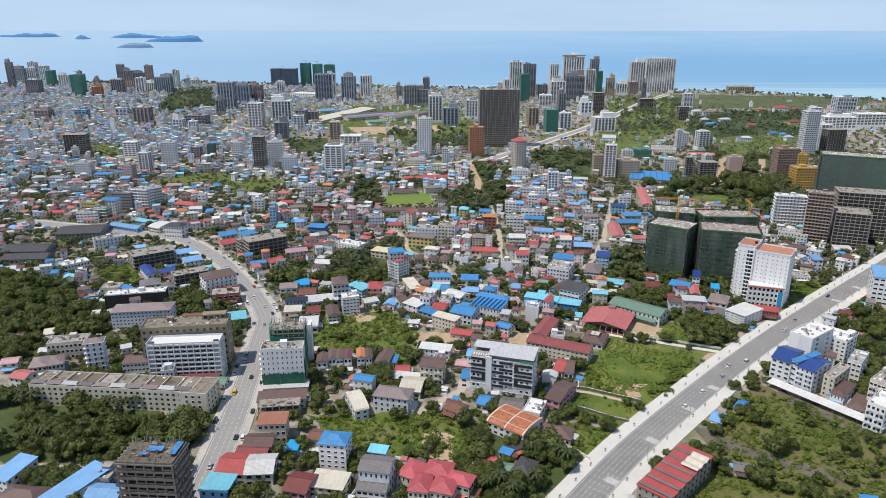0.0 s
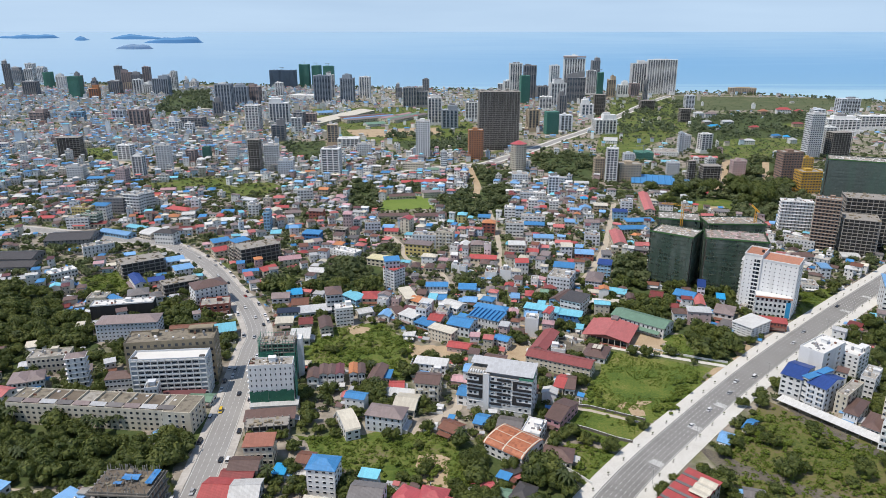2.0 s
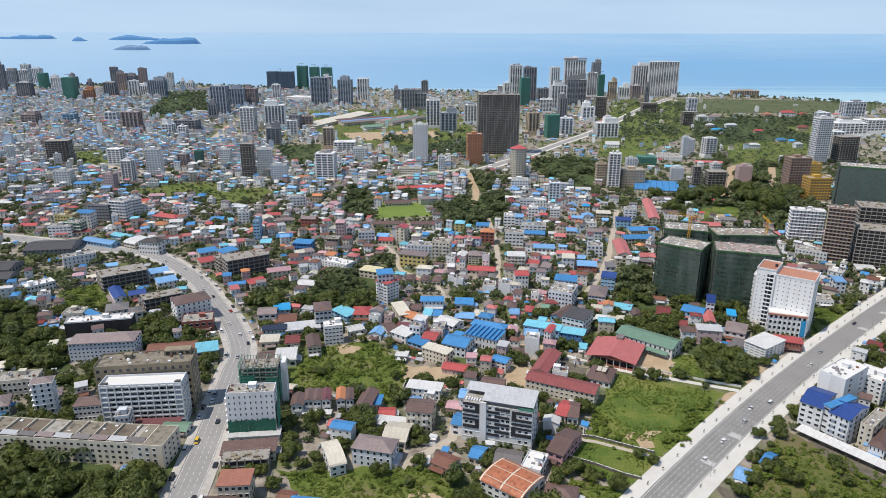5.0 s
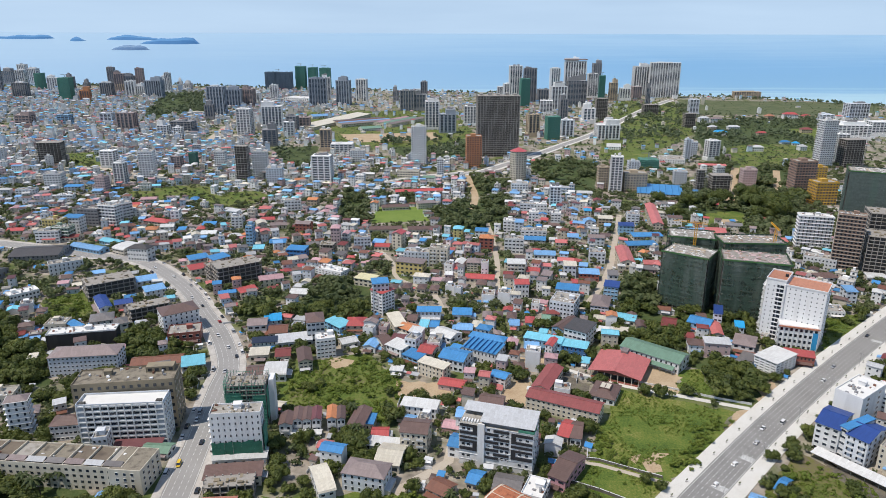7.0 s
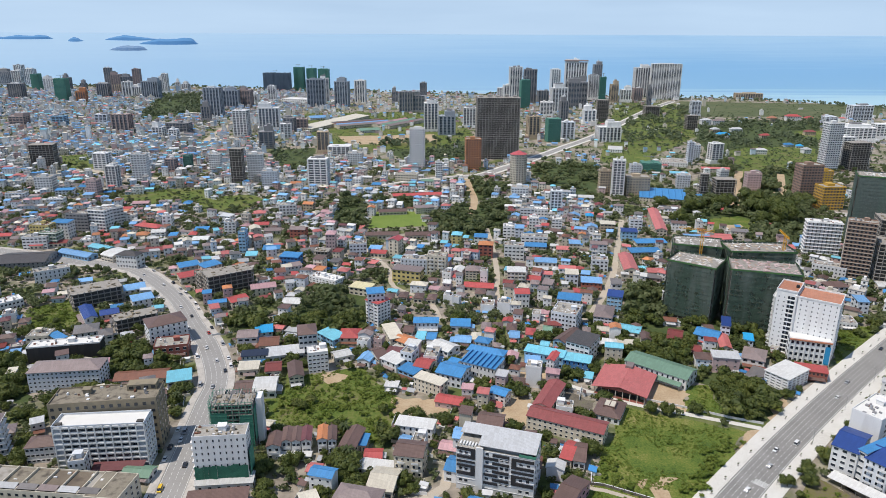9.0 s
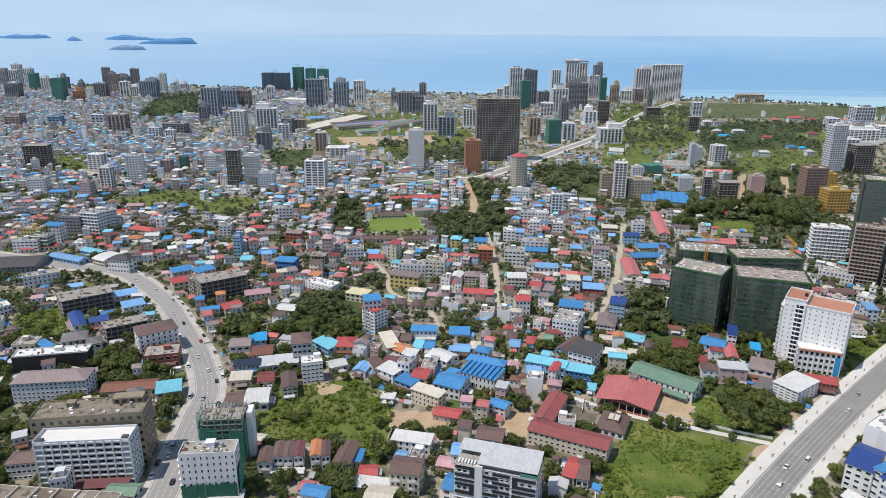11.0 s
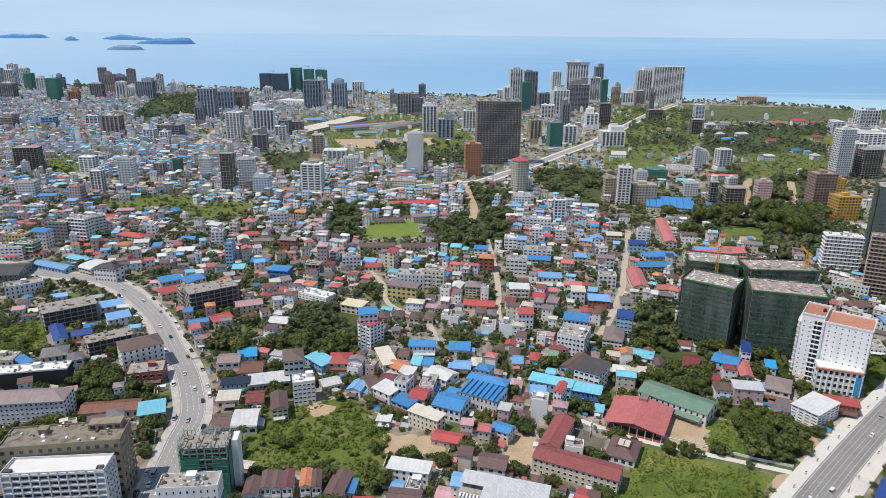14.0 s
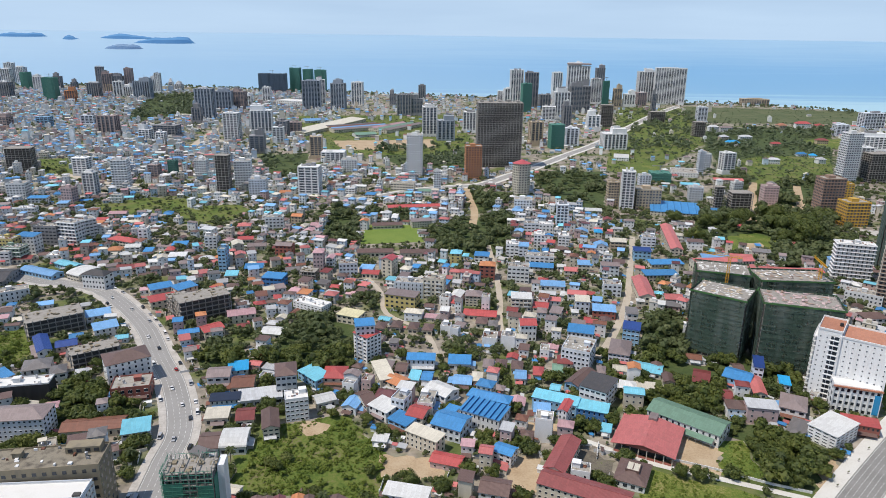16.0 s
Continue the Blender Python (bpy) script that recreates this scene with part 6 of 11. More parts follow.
def low_wall(pts, h, mat, label):
    """A rendered wall with a coping along a plot."""
    for (x0, y0), (x1, y1) in zip(pts, pts[1:]):
        ln, rot = math.hypot(x1 - x0, y1 - y0), math.degrees(math.atan2(y1 - y0, x1 - x0))
        base = anchor("yard_wall", (x0 + x1) / 2, (y0 + y1) / 2, rot, label, "wall", "walls of the plots")
        s = Shape()
        s.box(-ln / 2, ln / 2, -0.12, 0.12, 0, h)
        part("wall_panel", s, mat, base)
        s = Shape()
        s.box(-ln / 2 - 0.05, ln / 2 + 0.05, -0.2, 0.2, h, h + 0.12)
        part("coping", s, "wall_greywhite", base, "pale coping")
        n = max(2, int(ln / 4))
        for i in range(n + 1):
            s = Shape()
            px = -ln / 2 + i * ln / n
            s.box(px - 0.2, px + 0.2, -0.22, 0.22, 0, h + 0.25)
            part("pillar", s, mat, base)


low_wall([(70.5, 353.2), (83.7, 350.9), (101.2, 342.0), (111.1, 337.3)], 1.5, "wall_soot", "stained dark concrete plot wall")
low_wall([(67.8, 333.5), (79.3, 327.6), (91.4, 319.6), (98.7, 316.3)], 1.7, "wall_soot", "stained dark concrete plot wall with pale coping")
low_wall([(118.5, 431.6), (143.8, 420.9), (166.7, 409.8), (182.0, 404.0)], 1.2, "wall_greywhite", "low pale wall along the lane beside the field")
low_wall([(59.5, 296.0), (66.0, 289.5), (71.0, 283.0)], 1.6, "wall_greywhite", "pale garden wall beside the boulevard")
# cross markings on the boulevard
for d0 in (38, 72, 113, 146, 330, 375):
    s = Shape()
    p, n, d = blvd_rows[min(d0 // 8, len(blvd_rows) - 1)]
    for k in range(5):
        q = p + d * (k * 0.9)
        s.poly([(*(q + n * 0.6), 0.195), (*(q + n * 6.6), 0.195), (*(q + n * 6.6 + d * 0.5), 0.195), (*(q + n * 0.6 + d * 0.5), 0.195)])
    part("crossing_stripes", s, "marking", boulevard, "worn white crossing stripes")


# ---- buildings ----
# by the curving road
block(-154.2, 368.4, 5.3, 41.7, 11.2, 23.2, wall='white', floors=8, bw=11, bd=4, style='grid', name='office_block', label='white eight-storey office block with recessed balconies and a flat white roof', roof='flat', near=1)
block(-158.3, 383.3, 8.8, 50.2, 16.4, 28.6, wall='aged', floors=7, bw=13, bd=4, name='apartment_building', label='weathered beige concrete apartment block with a littered flat roof', near=1, hut=1)
block(-186.5, 372.0, 9.8, 15.1, 10.1, 9.0, wall='white', roof='hip', rm='brown', floors=3, bw=7, bd=2, name='house', label='white three-storey annex with a brown hipped roof', near=1)
block(-178.8, 337.8, -5.4, 102.6, 16.2, 12.0, wall='cream', floors=4, bw=30, bd=5, style='flats', name='apartment_building', label='long cream four-storey apartment block with stained flat roof bays', near=1)
block(-212.7, 444.0, 7.7, 39.8, 15.2, 12.9, wall='bluewhite', roof='hip', rm='brownpale', floors=5, bw=16, bd=4, name='apartment_building', label='pale blue five-storey building with a faded brown hipped roof', near=1)
block(-240.1, 395.2, 12.1, 23.3, 11.7, 11.0, wall='cream', floors=3, bw=9, bd=3, name='house', label='cream three-storey house with a flat concrete roof', near=1)
block(-210.6, 371.5, 17.7, 10.1, 7.4, 21.8, wall='greywhite', roof='hip', rm='brownpale', floors=7, bw=3, bd=3, style='ledge', name='apartment_building', label='narrow grey-white apartment tower with balconies and a mauve roof', near=1)
block(-247.0, 373.5, 17.3, 9.7, 14.7, 6.4, wall='greywhite', roof='hip', rm='brownpale', floors=2, bw=4, bd=3, name='villa', label='grey villa with a faded mauve hipped roof')
block(-238.6, 376.0, 25.6, 8.4, 13.9, 6.4, wall='greywhite', roof='hip', rm='brownpale', floors=2, bw=4, bd=3, name='villa', label='grey villa with a faded mauve hipped roof')
block(-233.1, 479.2, 11.8, 43.1, 10.5, 10.7, wall='black', floors=2, bw=0, bd=0, name='hall', label='black-clad hall with a pale flat roof', near=1)
block(-260.1, 573.0, 35.8, 36.0, 20.8, 13.0, wall='frame', floors=4, bw=8, bd=3, style='frame', name='unfinished_building', label='unfinished long concrete frame building of four storeys', near=1)
block(-179.4, 506.2, 33.8, 24.3, 17.9, 15.2, wall='white', roof='hip', rm='brown', floors=5, bw=7, bd=3, style='balcony', name='apartment_building', label='white five-storey apartment house with balconies and a brown roof', near=1)
block(-168.1, 486.8, 14.7, 20.9, 15.5, 8.0, wall='redbrick', floors=2, bw=5, bd=3, name='shop_house', label='two-storey shop with red walls and a beige flat roof', near=1)
block(-238.1, 590.3, 29.2, 16.0, 12.0, 6.4, wall='greywhite', roof='shed', rm='bluepale', name='shop_house', label='white shop house with a pale blue metal roof', floors=2)
block(-222.6, 568.6, 33.5, 15.2, 12.0, 6.4, wall='white', roof='shed', rm='bluepale', name='shop_house', label='white shop house with a pale blue metal roof', floors=2)
block(-248.8, 538.0, -54.9, 27.4, 8.2, 7.2, wall='white', roof='gable', rm='navy', name='villa', label='white villa with a dark blue gabled roof', floors=2)
block(-234.3, 540.2, 26.7, 12.1, 10.9, 6.4, wall='cream', roof='gable', rm='navy', name='villa', label='cream villa with a dark blue gabled roof', floors=2)
block(-235.3, 508.9, 22.5, 15.0, 14.9, 7.2, wall='greywhite', roof='hip', rm='greyroof', name='villa', label='grey-white villa with a grey hipped roof', floors=2)
block(-219.2, 502.7, 26.5, 8.4, 11.6, 7.2, wall='greywhite', roof='hip', rm='greyroof', name='villa', label='grey-white villa with a grey hipped roof', floors=2)
block(-209.9, 527.6, 33.4, 28.4, 13.6, 10.0, wall='frame', floors=3, bw=7, bd=2, style='frame', name='unfinished_building', label='raw concrete three-storey building beside the road')
block(-249.4, 498.5, -37.5, 14.9, 5.8, 6.4, wall='cream', roof='shed', rm='blue', name='shop_house', label='cream house with a bright blue metal roof', floors=2)
block(-263.0, 502.1, 7.8, 14.4, 12.0, 6.4, wall='cream', roof='flat', name='house', label='cream house with a flat roof', floors=2)
block(-171.2, 448.1, 10.0, 30.1, 12.0, 4.8, wall='cream', roof='gable', rm='rust', name='hall', label='long low hall with a rust-brown roof', floors=1)
block(-148.0, 445.2, 18.9, 13.4, 12.9, 5.6, wall='greywhite', roof='shed', rm='cyan', name='hall', label='low hall with a pale turquoise metal roof', floors=2)
block(-134.4, 356.3, -5.3, 13.6, 8.6, 3.2, wall='greywhite', roof='gable', rm='green', name='shed', label='open shed with a faded green metal roof', floors=1)
block(-160.5, 354.3, 11.7, 6.9, 8.0, 12.0, wall='bluewhite', floors=4, bw=3, bd=3, name='house', label='small pale blue four-storey house with a stepped roof')
block(-286.7, 415.4, 12.9, 7.8, 8.0, 4.0, wall='cream', roof='gable', rm='brown', name='house', label='small house with a brown roof among trees', floors=1)

# scaffolded pair beside the road
block(-92.8, 354.2, 6.0, 24.0, 9.5, 26.3, wall='white', floors=8, bw=7, bd=5, style='net_low', name='unfinished_building', label='white concrete tower under construction with green netting round its lower floors', near=1)
block(-95.3, 382.7, 5.2, 19.8, 10.9, 26.3, wall='net', floors=9, bw=6, bd=4, style='scaffold', name='unfinished_building', label='concrete tower under construction wrapped in green scaffold netting', near=1)
block(-91.1, 349.0, 5.9, 25.5, 8.0, 4.8, wall='greywhite', roof='shed', rm='white', name='canopy_hall', label='low podium hall with a white metal roof', floors=1)
block(-90.1, 334.3, 8.0, 25.9, 10.1, 5.6, wall='cream', floors=2, roof='shed', rm='brown', name='shop_house', label='shop house with a brown metal roof')
block(-89.4, 326.0, 7.4, 22.4, 8.5, 6.4, wall='frame', floors=2, bw=6, bd=3, style='frame', name='unfinished_building', label='open concrete frame of a two-storey shop')
block(-87.1, 302.6, 4.2, 14.0, 10.6, 11.0, wall='cream', floors=3, bw=5, bd=3, roof='flat2', rm='rustroof', name='shop_house', label='cream three-storey shop house with a terracotta roof deck', near=1)
block(-91.1, 290.4, 0.0, 13.8, 10.7, 6.4, wall='cream', roof='gable', rm='brown', name='shop_house', label='two-storey shop house with a brown metal roof', floors=2)
block(-92.7, 283.9, -3.5, 15.0, 5.6, 5.6, wall='redbrick', roof='gable', rm='darkred', name='shop_house', label='two-storey shop house with a dark red metal roof', floors=2)
block(-98.0, 272.5, -3.4, 13.8, 16.0, 5.6, wall='cream', roof='gable', rm='red', name='shop_house', label='shop house with a red metal roof', floors=2)
block(-85.4, 271.0, 3.8, 12.7, 15.3, 6.4, wall='greywhite', roof='gable', rm='white', name='hall', label='hall with a white metal roof', floors=2)
block(-101.1, 257.0, -7.0, 12.5, 11.9, 6.4, wall='skyblue', roof='flat2', rm='cyan', name='shop_house', label='sky blue house with a turquoise metal roof', floors=2)
block(-64.4, 257.4, -12.4, 10.7, 13.7, 6.4, wall='pink', roof='gable', rm='darkred', name='house', label='house with a dark red metal roof', floors=2)
block(-51.8, 260.3, -11.3, 15.9, 11.8, 5.6, wall='cream', roof='flat2', rm='creamroof', name='hall', label='hall with a cream metal roof', floors=2)
block(-51.5, 278.0, -7.9, 13.1, 10.8, 15.7, wall='white', roof='hip', rm='blue', floors=6, bw=4, bd=3, name='apartment_building', label='slim white six-storey house with a bright blue hipped roof', near=1)
block(-30.2, 261.9, -9.9, 14.0, 11.7, 13.0, wall='bluewhite', roof='gable', rm='greyroof', floors=3, bw=6, bd=3, name='house', label='white three-storey house with a dark grey metal roof', near=1)
block(-31.5, 255.4, -9.9, 13.4, 8.0, 6.4, wall='white', roof='gable', rm='greyroof', floors=2, bw=5, bd=2, name='house', label='white annex with a dark grey metal roof')
block(-13.9, 264.8, -29.3, 9.9, 12.7, 8.0, wall='cream', roof='hip', rm='pinkred', floors=2, bw=4, bd=3, name='villa', label='cream villa with a coral red hipped roof', near=1)
block(-10.1, 255.6, -9.9, 8.8, 13.4, 8.0, wall='cream', roof='hip', rm='pinkred', floors=2, bw=4, bd=3, name='villa', label='cream villa with a coral red hipped roof', near=1)
block(-2.0, 265.5, -13.9, 11.9, 10.7, 8.0, wall='cream', roof='hip', rm='pinkred', floors=2, bw=4, bd=3, name='villa', label='cream villa with a coral red hipped roof', near=1)
block(0.3, 253.6, -17.0, 10.3, 11.1, 8.0, wall='cream', roof='hip', rm='pinkred', floors=2, bw=4, bd=3, name='villa', label='cream villa with a coral red hipped roof', near=1)
block(7.2, 258.4, -22.8, 12.2, 8.6, 8.0, wall='cream', roof='hip', rm='pinkred', floors=2, bw=4, bd=3, name='villa', label='cream villa with a coral red hipped roof', near=1)
block(20.5, 277.1, 10.9, 9.4, 4.5, 4.0, wall='cream', roof='gable', rm='pinkred', name='house', label='low house with a coral red roof', floors=1)
block(37.4, 309.1, -38.8, 22.2, 19.7, 6.0, wall='greywhite', roof='barrel', rm='rustorange', style='rusty', name='hall', label='hall with a rusty orange corrugated barrel roof', near=1, floors=2)
block(37.3, 327.3, -16.1, 12.4, 12.3, 4.8, wall='white', roof='gable', rm='greyroof', name='house', label='house with grey metal roofs and white gutters', floors=1)
block(49.3, 323.0, -23.8, 9.7, 14.4, 5.6, wall='white', roof='flat', name='house', label='small white house with a flat concrete roof', floors=2)
block(22.8, 332.7, -22.2, 6.2, 10.3, 4.0, wall='cream', roof='gable', rm='blue', name='house', label='low house with a bright blue metal roof', floors=1)
block(6.9, 325.8, -34.9, 10.0, 10.2, 4.0, wall='cream', roof='gable', rm='rust', name='house', label='low house with a rust-brown roof', floors=1)
block(38.4, 272.9, -29.6, 8.5, 12.1, 4.0, wall='greywhite', roof='hip', rm='greydark', name='house', label='bungalow with a dark grey hipped roof', floors=1)
block(58.6, 302.0, -16.3, 14.2, 11.5, 4.0, wall='cream', roof='hip', rm='brown', name='house', label='bungalow with a brown hipped roof', floors=1)
block(66.2, 338.3, -34.2, 8.5, 23.2, 6.4, wall='pink', roof='gable', rm='brown', name='house', label='pink house with a long brown gabled roof', floors=2)
block(72.1, 372.5, -25.7, 5.5, 16.1, 4.8, wall='cream', roof='gable', rm='red', name='house', label='low house with a dark red metal roof', floors=1)
block(76.8, 371.0, -14.7, 5.5, 15.9, 4.8, wall='white', roof='gable', rm='brown', name='house', label='low house with a brown metal roof', floors=1)
block(-47.8, 328.5, 22.3, 7.5, 20.3, 6.0, wall='greywhite', roof='barrel', rm='creamroof', name='hall', label='small hall with a cream barrel roof', near=1, floors=2)
block(-27.6, 331.7, -13.7, 20.0, 11.9, 9.4, wall='bluewhite', roof='hip', rm='brownpale', floors=3, bw=6, bd=3, name='villa', label='pale three-storey villa with a brown-grey hipped roof', near=1)
block(-17.8, 349.3, -11.9, 12.2, 16.6, 4.8, wall='cream', roof='gable', rm='creamroof', name='hall', label='hall with a broad cream metal roof', floors=1)
block(-5.1, 394.1, -12.5, 19.8, 8.6, 6.4, wall='white', roof='flat2', rm='white', floors=2, bw=6, bd=2, name='house', label='white two-storey house with a white metal roof')
block(-6.2, 363.7, -9.6, 13.6, 13.0, 11.4, wall='cream', roof='gable', rm='brown', floors=3, bw=5, bd=2, style='balcony', name='house', label='cream three-storey house with balconies and a brown roof', near=1)
block(-25.0, 370.5, 0.4, 8.4, 9.4, 3.2, wall='cream', roof='gable', rm='red', name='house', label='low house with a red metal roof', floors=1)
block(-22.3, 361.8, -9.9, 18.2, 7.6, 3.2, wall='greywhite', roof='shed', rm='white', name='shed', label='long low shed with a white metal roof', floors=1)
block(-74.4, 375.8, 4.8, 6.4, 12.0, 8.0, wall='greywhite', roof='gabley', rm='brown', floors=2, bw=2, bd=3, style='balcony', name='townhouse', label='grey two-storey townhouse with a steep brown gabled roof', near=1)
block(-69.2, 380.5, 6.9, 4.5, 12.3, 8.0, wall='greywhite', roof='gabley', rm='brown', floors=2, bw=2, bd=3, style='balcony', name='townhouse', label='grey two-storey townhouse with a steep brown gabled roof', near=1)
block(-64.5, 380.5, 7.3, 4.2, 12.3, 8.0, wall='greywhite', roof='gabley', rm='brown', floors=2, bw=2, bd=3, style='balcony', name='townhouse', label='grey two-storey townhouse with a steep brown gabled roof', near=1)
block(-59.6, 381.1, 6.9, 4.5, 12.3, 8.0, wall='greywhite', roof='gabley', rm='maroon', floors=2, bw=2, bd=3, style='balcony', name='townhouse', label='grey two-storey townhouse with a steep maroon gabled roof', near=1)
block(-51.7, 382.2, 6.9, 4.6, 12.4, 8.0, wall='greywhite', roof='gabley', rm='orange', floors=2, bw=2, bd=3, style='balcony', name='townhouse', label='grey two-storey townhouse with a steep orange gabled roof', near=1)
block(-46.8, 381.7, 7.8, 4.0, 12.3, 8.0, wall='greywhite', roof='gabley', rm='brown', floors=2, bw=2, bd=3, style='balcony', name='townhouse', label='grey two-storey townhouse with a steep brown gabled roof', near=1)
block(-36.7, 380.4, -10.1, 8.3, 18.0, 6.4, wall='cream', roof='gabley', rm='brown', name='townhouse', label='townhouse with a steep brown gabled roof', floors=2)
block(-30.7, 380.6, -7.3, 3.8, 9.2, 4.8, wall='cream', roof='shed', rm='blue', name='shed', label='small shed with a bright blue metal roof', floors=1)
block(-64.1, 371.7, 0.4, 16.5, 4.0, 2.4, wall='greywhite', roof='barrel', rm='white', name='shed', label='low white tunnel shed', floors=1)

# middle of the town
block(34.8, 351.6, -17.1, 36.0, 15.9, 22.5, wall='greywhite', floors=7, bw=9, bd=3, style='pattern', name='office_block', label='grey-white seven-storey block with dark stepped bands and white roof', near=1)
block(74.6, 395.8, -25.8, 40.5, 12.4, 8.0, wall='cream', roof='gable', rm='brickred', floors=3, bw=14, bd=3, name='school_building', label='long cream school wing with a weathered red metal roof', near=1)
block(69.0, 421.8, -25.6, 9.8, 29.6, 8.0, wall='cream', roof='gabley', rm='brickred', floors=3, bw=4, bd=9, name='school_building', label='cream school wing with a red metal roof', near=1)
block(101.3, 413.6, -25.6, 14.2, 18.5, 4.0, wall='greywhite', roof='hip', rm='brown', style='court', name='hall', label='low hall with a brown hipped roof', floors=1)
block(116.8, 442.6, -27.0, 30.0, 29.5, 5.4, wall='redbrick', roof='gabley', rm='redlight', style='tiers', floors=2, bw=8, bd=5, name='pavilion', label='broad pavilion with a faded red metal roof', near=1)
block(142.6, 458.4, -40.0, 39.0, 17.0, 7.4, wall='greywhite', roof='gable', rm='green', style='leanto', floors=2, bw=12, bd=3, name='warehouse', label='long warehouse with a pale green metal roof', near=1)
block(74.2, 475.2, -22.6, 25.0, 9.0, 8.0, wall='skyblue', roof='shed', rm='cyan', floors=2, bw=8, bd=3, name='school_building', label='pale building with a turquoise metal roof', near=1)
block(93.4, 467.4, -20.0, 16.4, 9.5, 7.2, wall='blue', roof='shed', rm='cyan', floors=2, bw=6, bd=3, name='hall', label='blue-walled hall with a turquoise metal roof', near=1)
block(76.2, 457.5, -26.0, 4.4, 12.0, 13.5, wall='white', roof='gabley', rm='red', floors=5, bw=2, bd=4, name='house', label='narrow white five-storey house with a red gabled roof', near=1)
block(99.7, 483.9, -32.9, 15.6, 18.8, 13.0, wall='greywhite', roof='flat2', rm='greydark', floors=4, bw=5, bd=4, name='house', label='grey four-storey building with a dark slate roof', near=1)
block(92.9, 500.9, -38.2, 8.6, 23.3, 7.2, wall='skyblue', roof='gabley', rm='brown', name='house', label='pale blue house with a brown gabled roof', floors=2)
block(33.4, 461.3, -28.7, 23.1, 14.2, 8.6, wall='greywhite', roof='shed', rm='blue', floors=2, bw=9, bd=4, style='ribs', name='school_building', label='two-storey building with a ribbed bright blue metal roof', near=1)
block(37.0, 473.6, -22.7, 24.0, 8.4, 9.4, wall='greywhite', roof='hip', rm='blue', floors=2, bw=9, bd=2, name='school_building', label='building with a broad bright blue hipped roof', near=1)
block(35.4, 484.2, -23.2, 9.2, 8.0, 11.5, wall='cream', roof='hip', rm='blue', floors=4, bw=3, bd=2, name='pavilion', label='small pavilion tower with a blue pyramid roof')
block(15.4, 451.2, -25.2, 16.6, 15.6, 7.6, wall='bluewhite', roof='gable', rm='blue', floors=2, bw=5, bd=4, name='hall', label='white hall with a bright blue metal roof', near=1)
block(1.9, 437.6, -33.1, 18.6, 8.0, 8.6, wall='cream', roof='flat2', rm='creamroof', floors=3, bw=7, bd=2, name='apartment_building', label='cream three-storey building with a pale flat roof', near=1)
block(41.5, 426.4, -29.4, 10.0, 8.2, 7.0, wall='greywhite', roof='gable', rm='blue', floors=3, bw=3, bd=3, name='house', label='grey three-storey house with a bright blue roof')
block(34.8, 399.3, -14.4, 13.2, 11.7, 5.6, wall='greywhite', roof='gable', rm='brown', name='house', label='house with a brown metal roof', floors=2)
block(-69.1, 465.5, 15.6, 12.3, 10.1, 13.0, wall='white', floors=5, bw=5, bd=3, name='apartment_building', label='white five-storey apartment house with a flat roof', near=1)
block(-80.4, 491.7, 13.7, 11.7, 16.3, 15.0, wall='greywhite', roof='hip', rm='brown', floors=4, bw=4, bd=3, name='house', label='grey four-storey house with a brown roof')
block(-66.9, 505.2, -44.8, 18.3, 10.8, 5.6, wall='skyblue', roof='shed', rm='cyan', name='hall', label='low hall with a turquoise metal roof', floors=2)
block(-122.5, 501.7, 8.5, 13.0, 12.5, 7.2, wall='greywhite', roof='gable', rm='brownpale', name='shop_house', label='grey shop house with a brown-grey roof', floors=2)
block(-114.6, 512.5, 14.9, 11.4, 11.3, 5.6, wall='cream', roof='shed', rm='cyanblue', name='shop_house', label='low house with a bright turquoise-blue roof', floors=2)
block(-106.6, 495.2, 8.5, 12.6, 14.0, 4.8, wall='cream', roof='gable', rm='rust', name='house', label='low house with a rust-brown roof', floors=1)
block(-111.3, 475.6, 9.5, 15.6, 7.8, 5.6, wall='cream', roof='flat2', rm='navydark', floors=2, bw=6, bd=2, name='shop_house', label='cream shop house with dark solar panels on its roof')
block(-93.0, 480.9, 14.8, 23.4, 11.8, 4.8, wall='greywhite', roof='shed', rm='greywhiteroof', name='hall', label='long hall with a pale grey metal roof', floors=1)
block(-110.7, 460.0, 7.7, 12.0, 10.5, 4.8, wall='cream', roof='flat2', rm='creamroof', name='shop_house', label='low shop house with a beige roof', floors=1)
block(-79.9, 451.0, 15.4, 8.4, 18.7, 7.2, wall='cream', roof='gabley', rm='brown', floors=3, bw=3, bd=4, name='house', label='cream house with a brown gabled roof')
block(-95.3, 459.4, 9.8, 9.2, 12.2, 4.8, wall='cream', roof='gable', rm='darkred', name='house', label='house with a dark red roof', floors=1)
block(-106.1, 434.2, 8.4, 9.6, 14.3, 4.8, wall='greywhite', roof='gable', rm='brown', name='shop_house', label='low shop with a brown roof', floors=1)
block(-94.3, 436.7, 6.5, 12.6, 16.4, 4.8, wall='greywhite', roof='barrel', rm='white', name='shop_house', label='low shop with a white curved roof', floors=1)
block(-38.1, 537.4, -42.7, 12.9, 12.1, 17.7, wall='white', roof='flat2', rm='red', floors=7, bw=3, bd=4, style='balcony', name='apartment_building', label='slim white seven-storey apartment tower with balconies and a red roof deck', near=1)
block(-39.9, 539.0, 11.6, 11.9, 11.1, 24.0, wall='bluewhite', roof='flat2', rm='blue', floors=7, bw=4, bd=3, name='apartment_building', label='pale blue seven-storey apartment tower with a blue roof', near=1)
block(-87.6, 611.5, -29.6, 27.5, 12.0, 7.9, wall='white', floors=4, bw=8, bd=5, name='apartment_building', label='white four-storey apartment block with flat concrete roof', near=1)
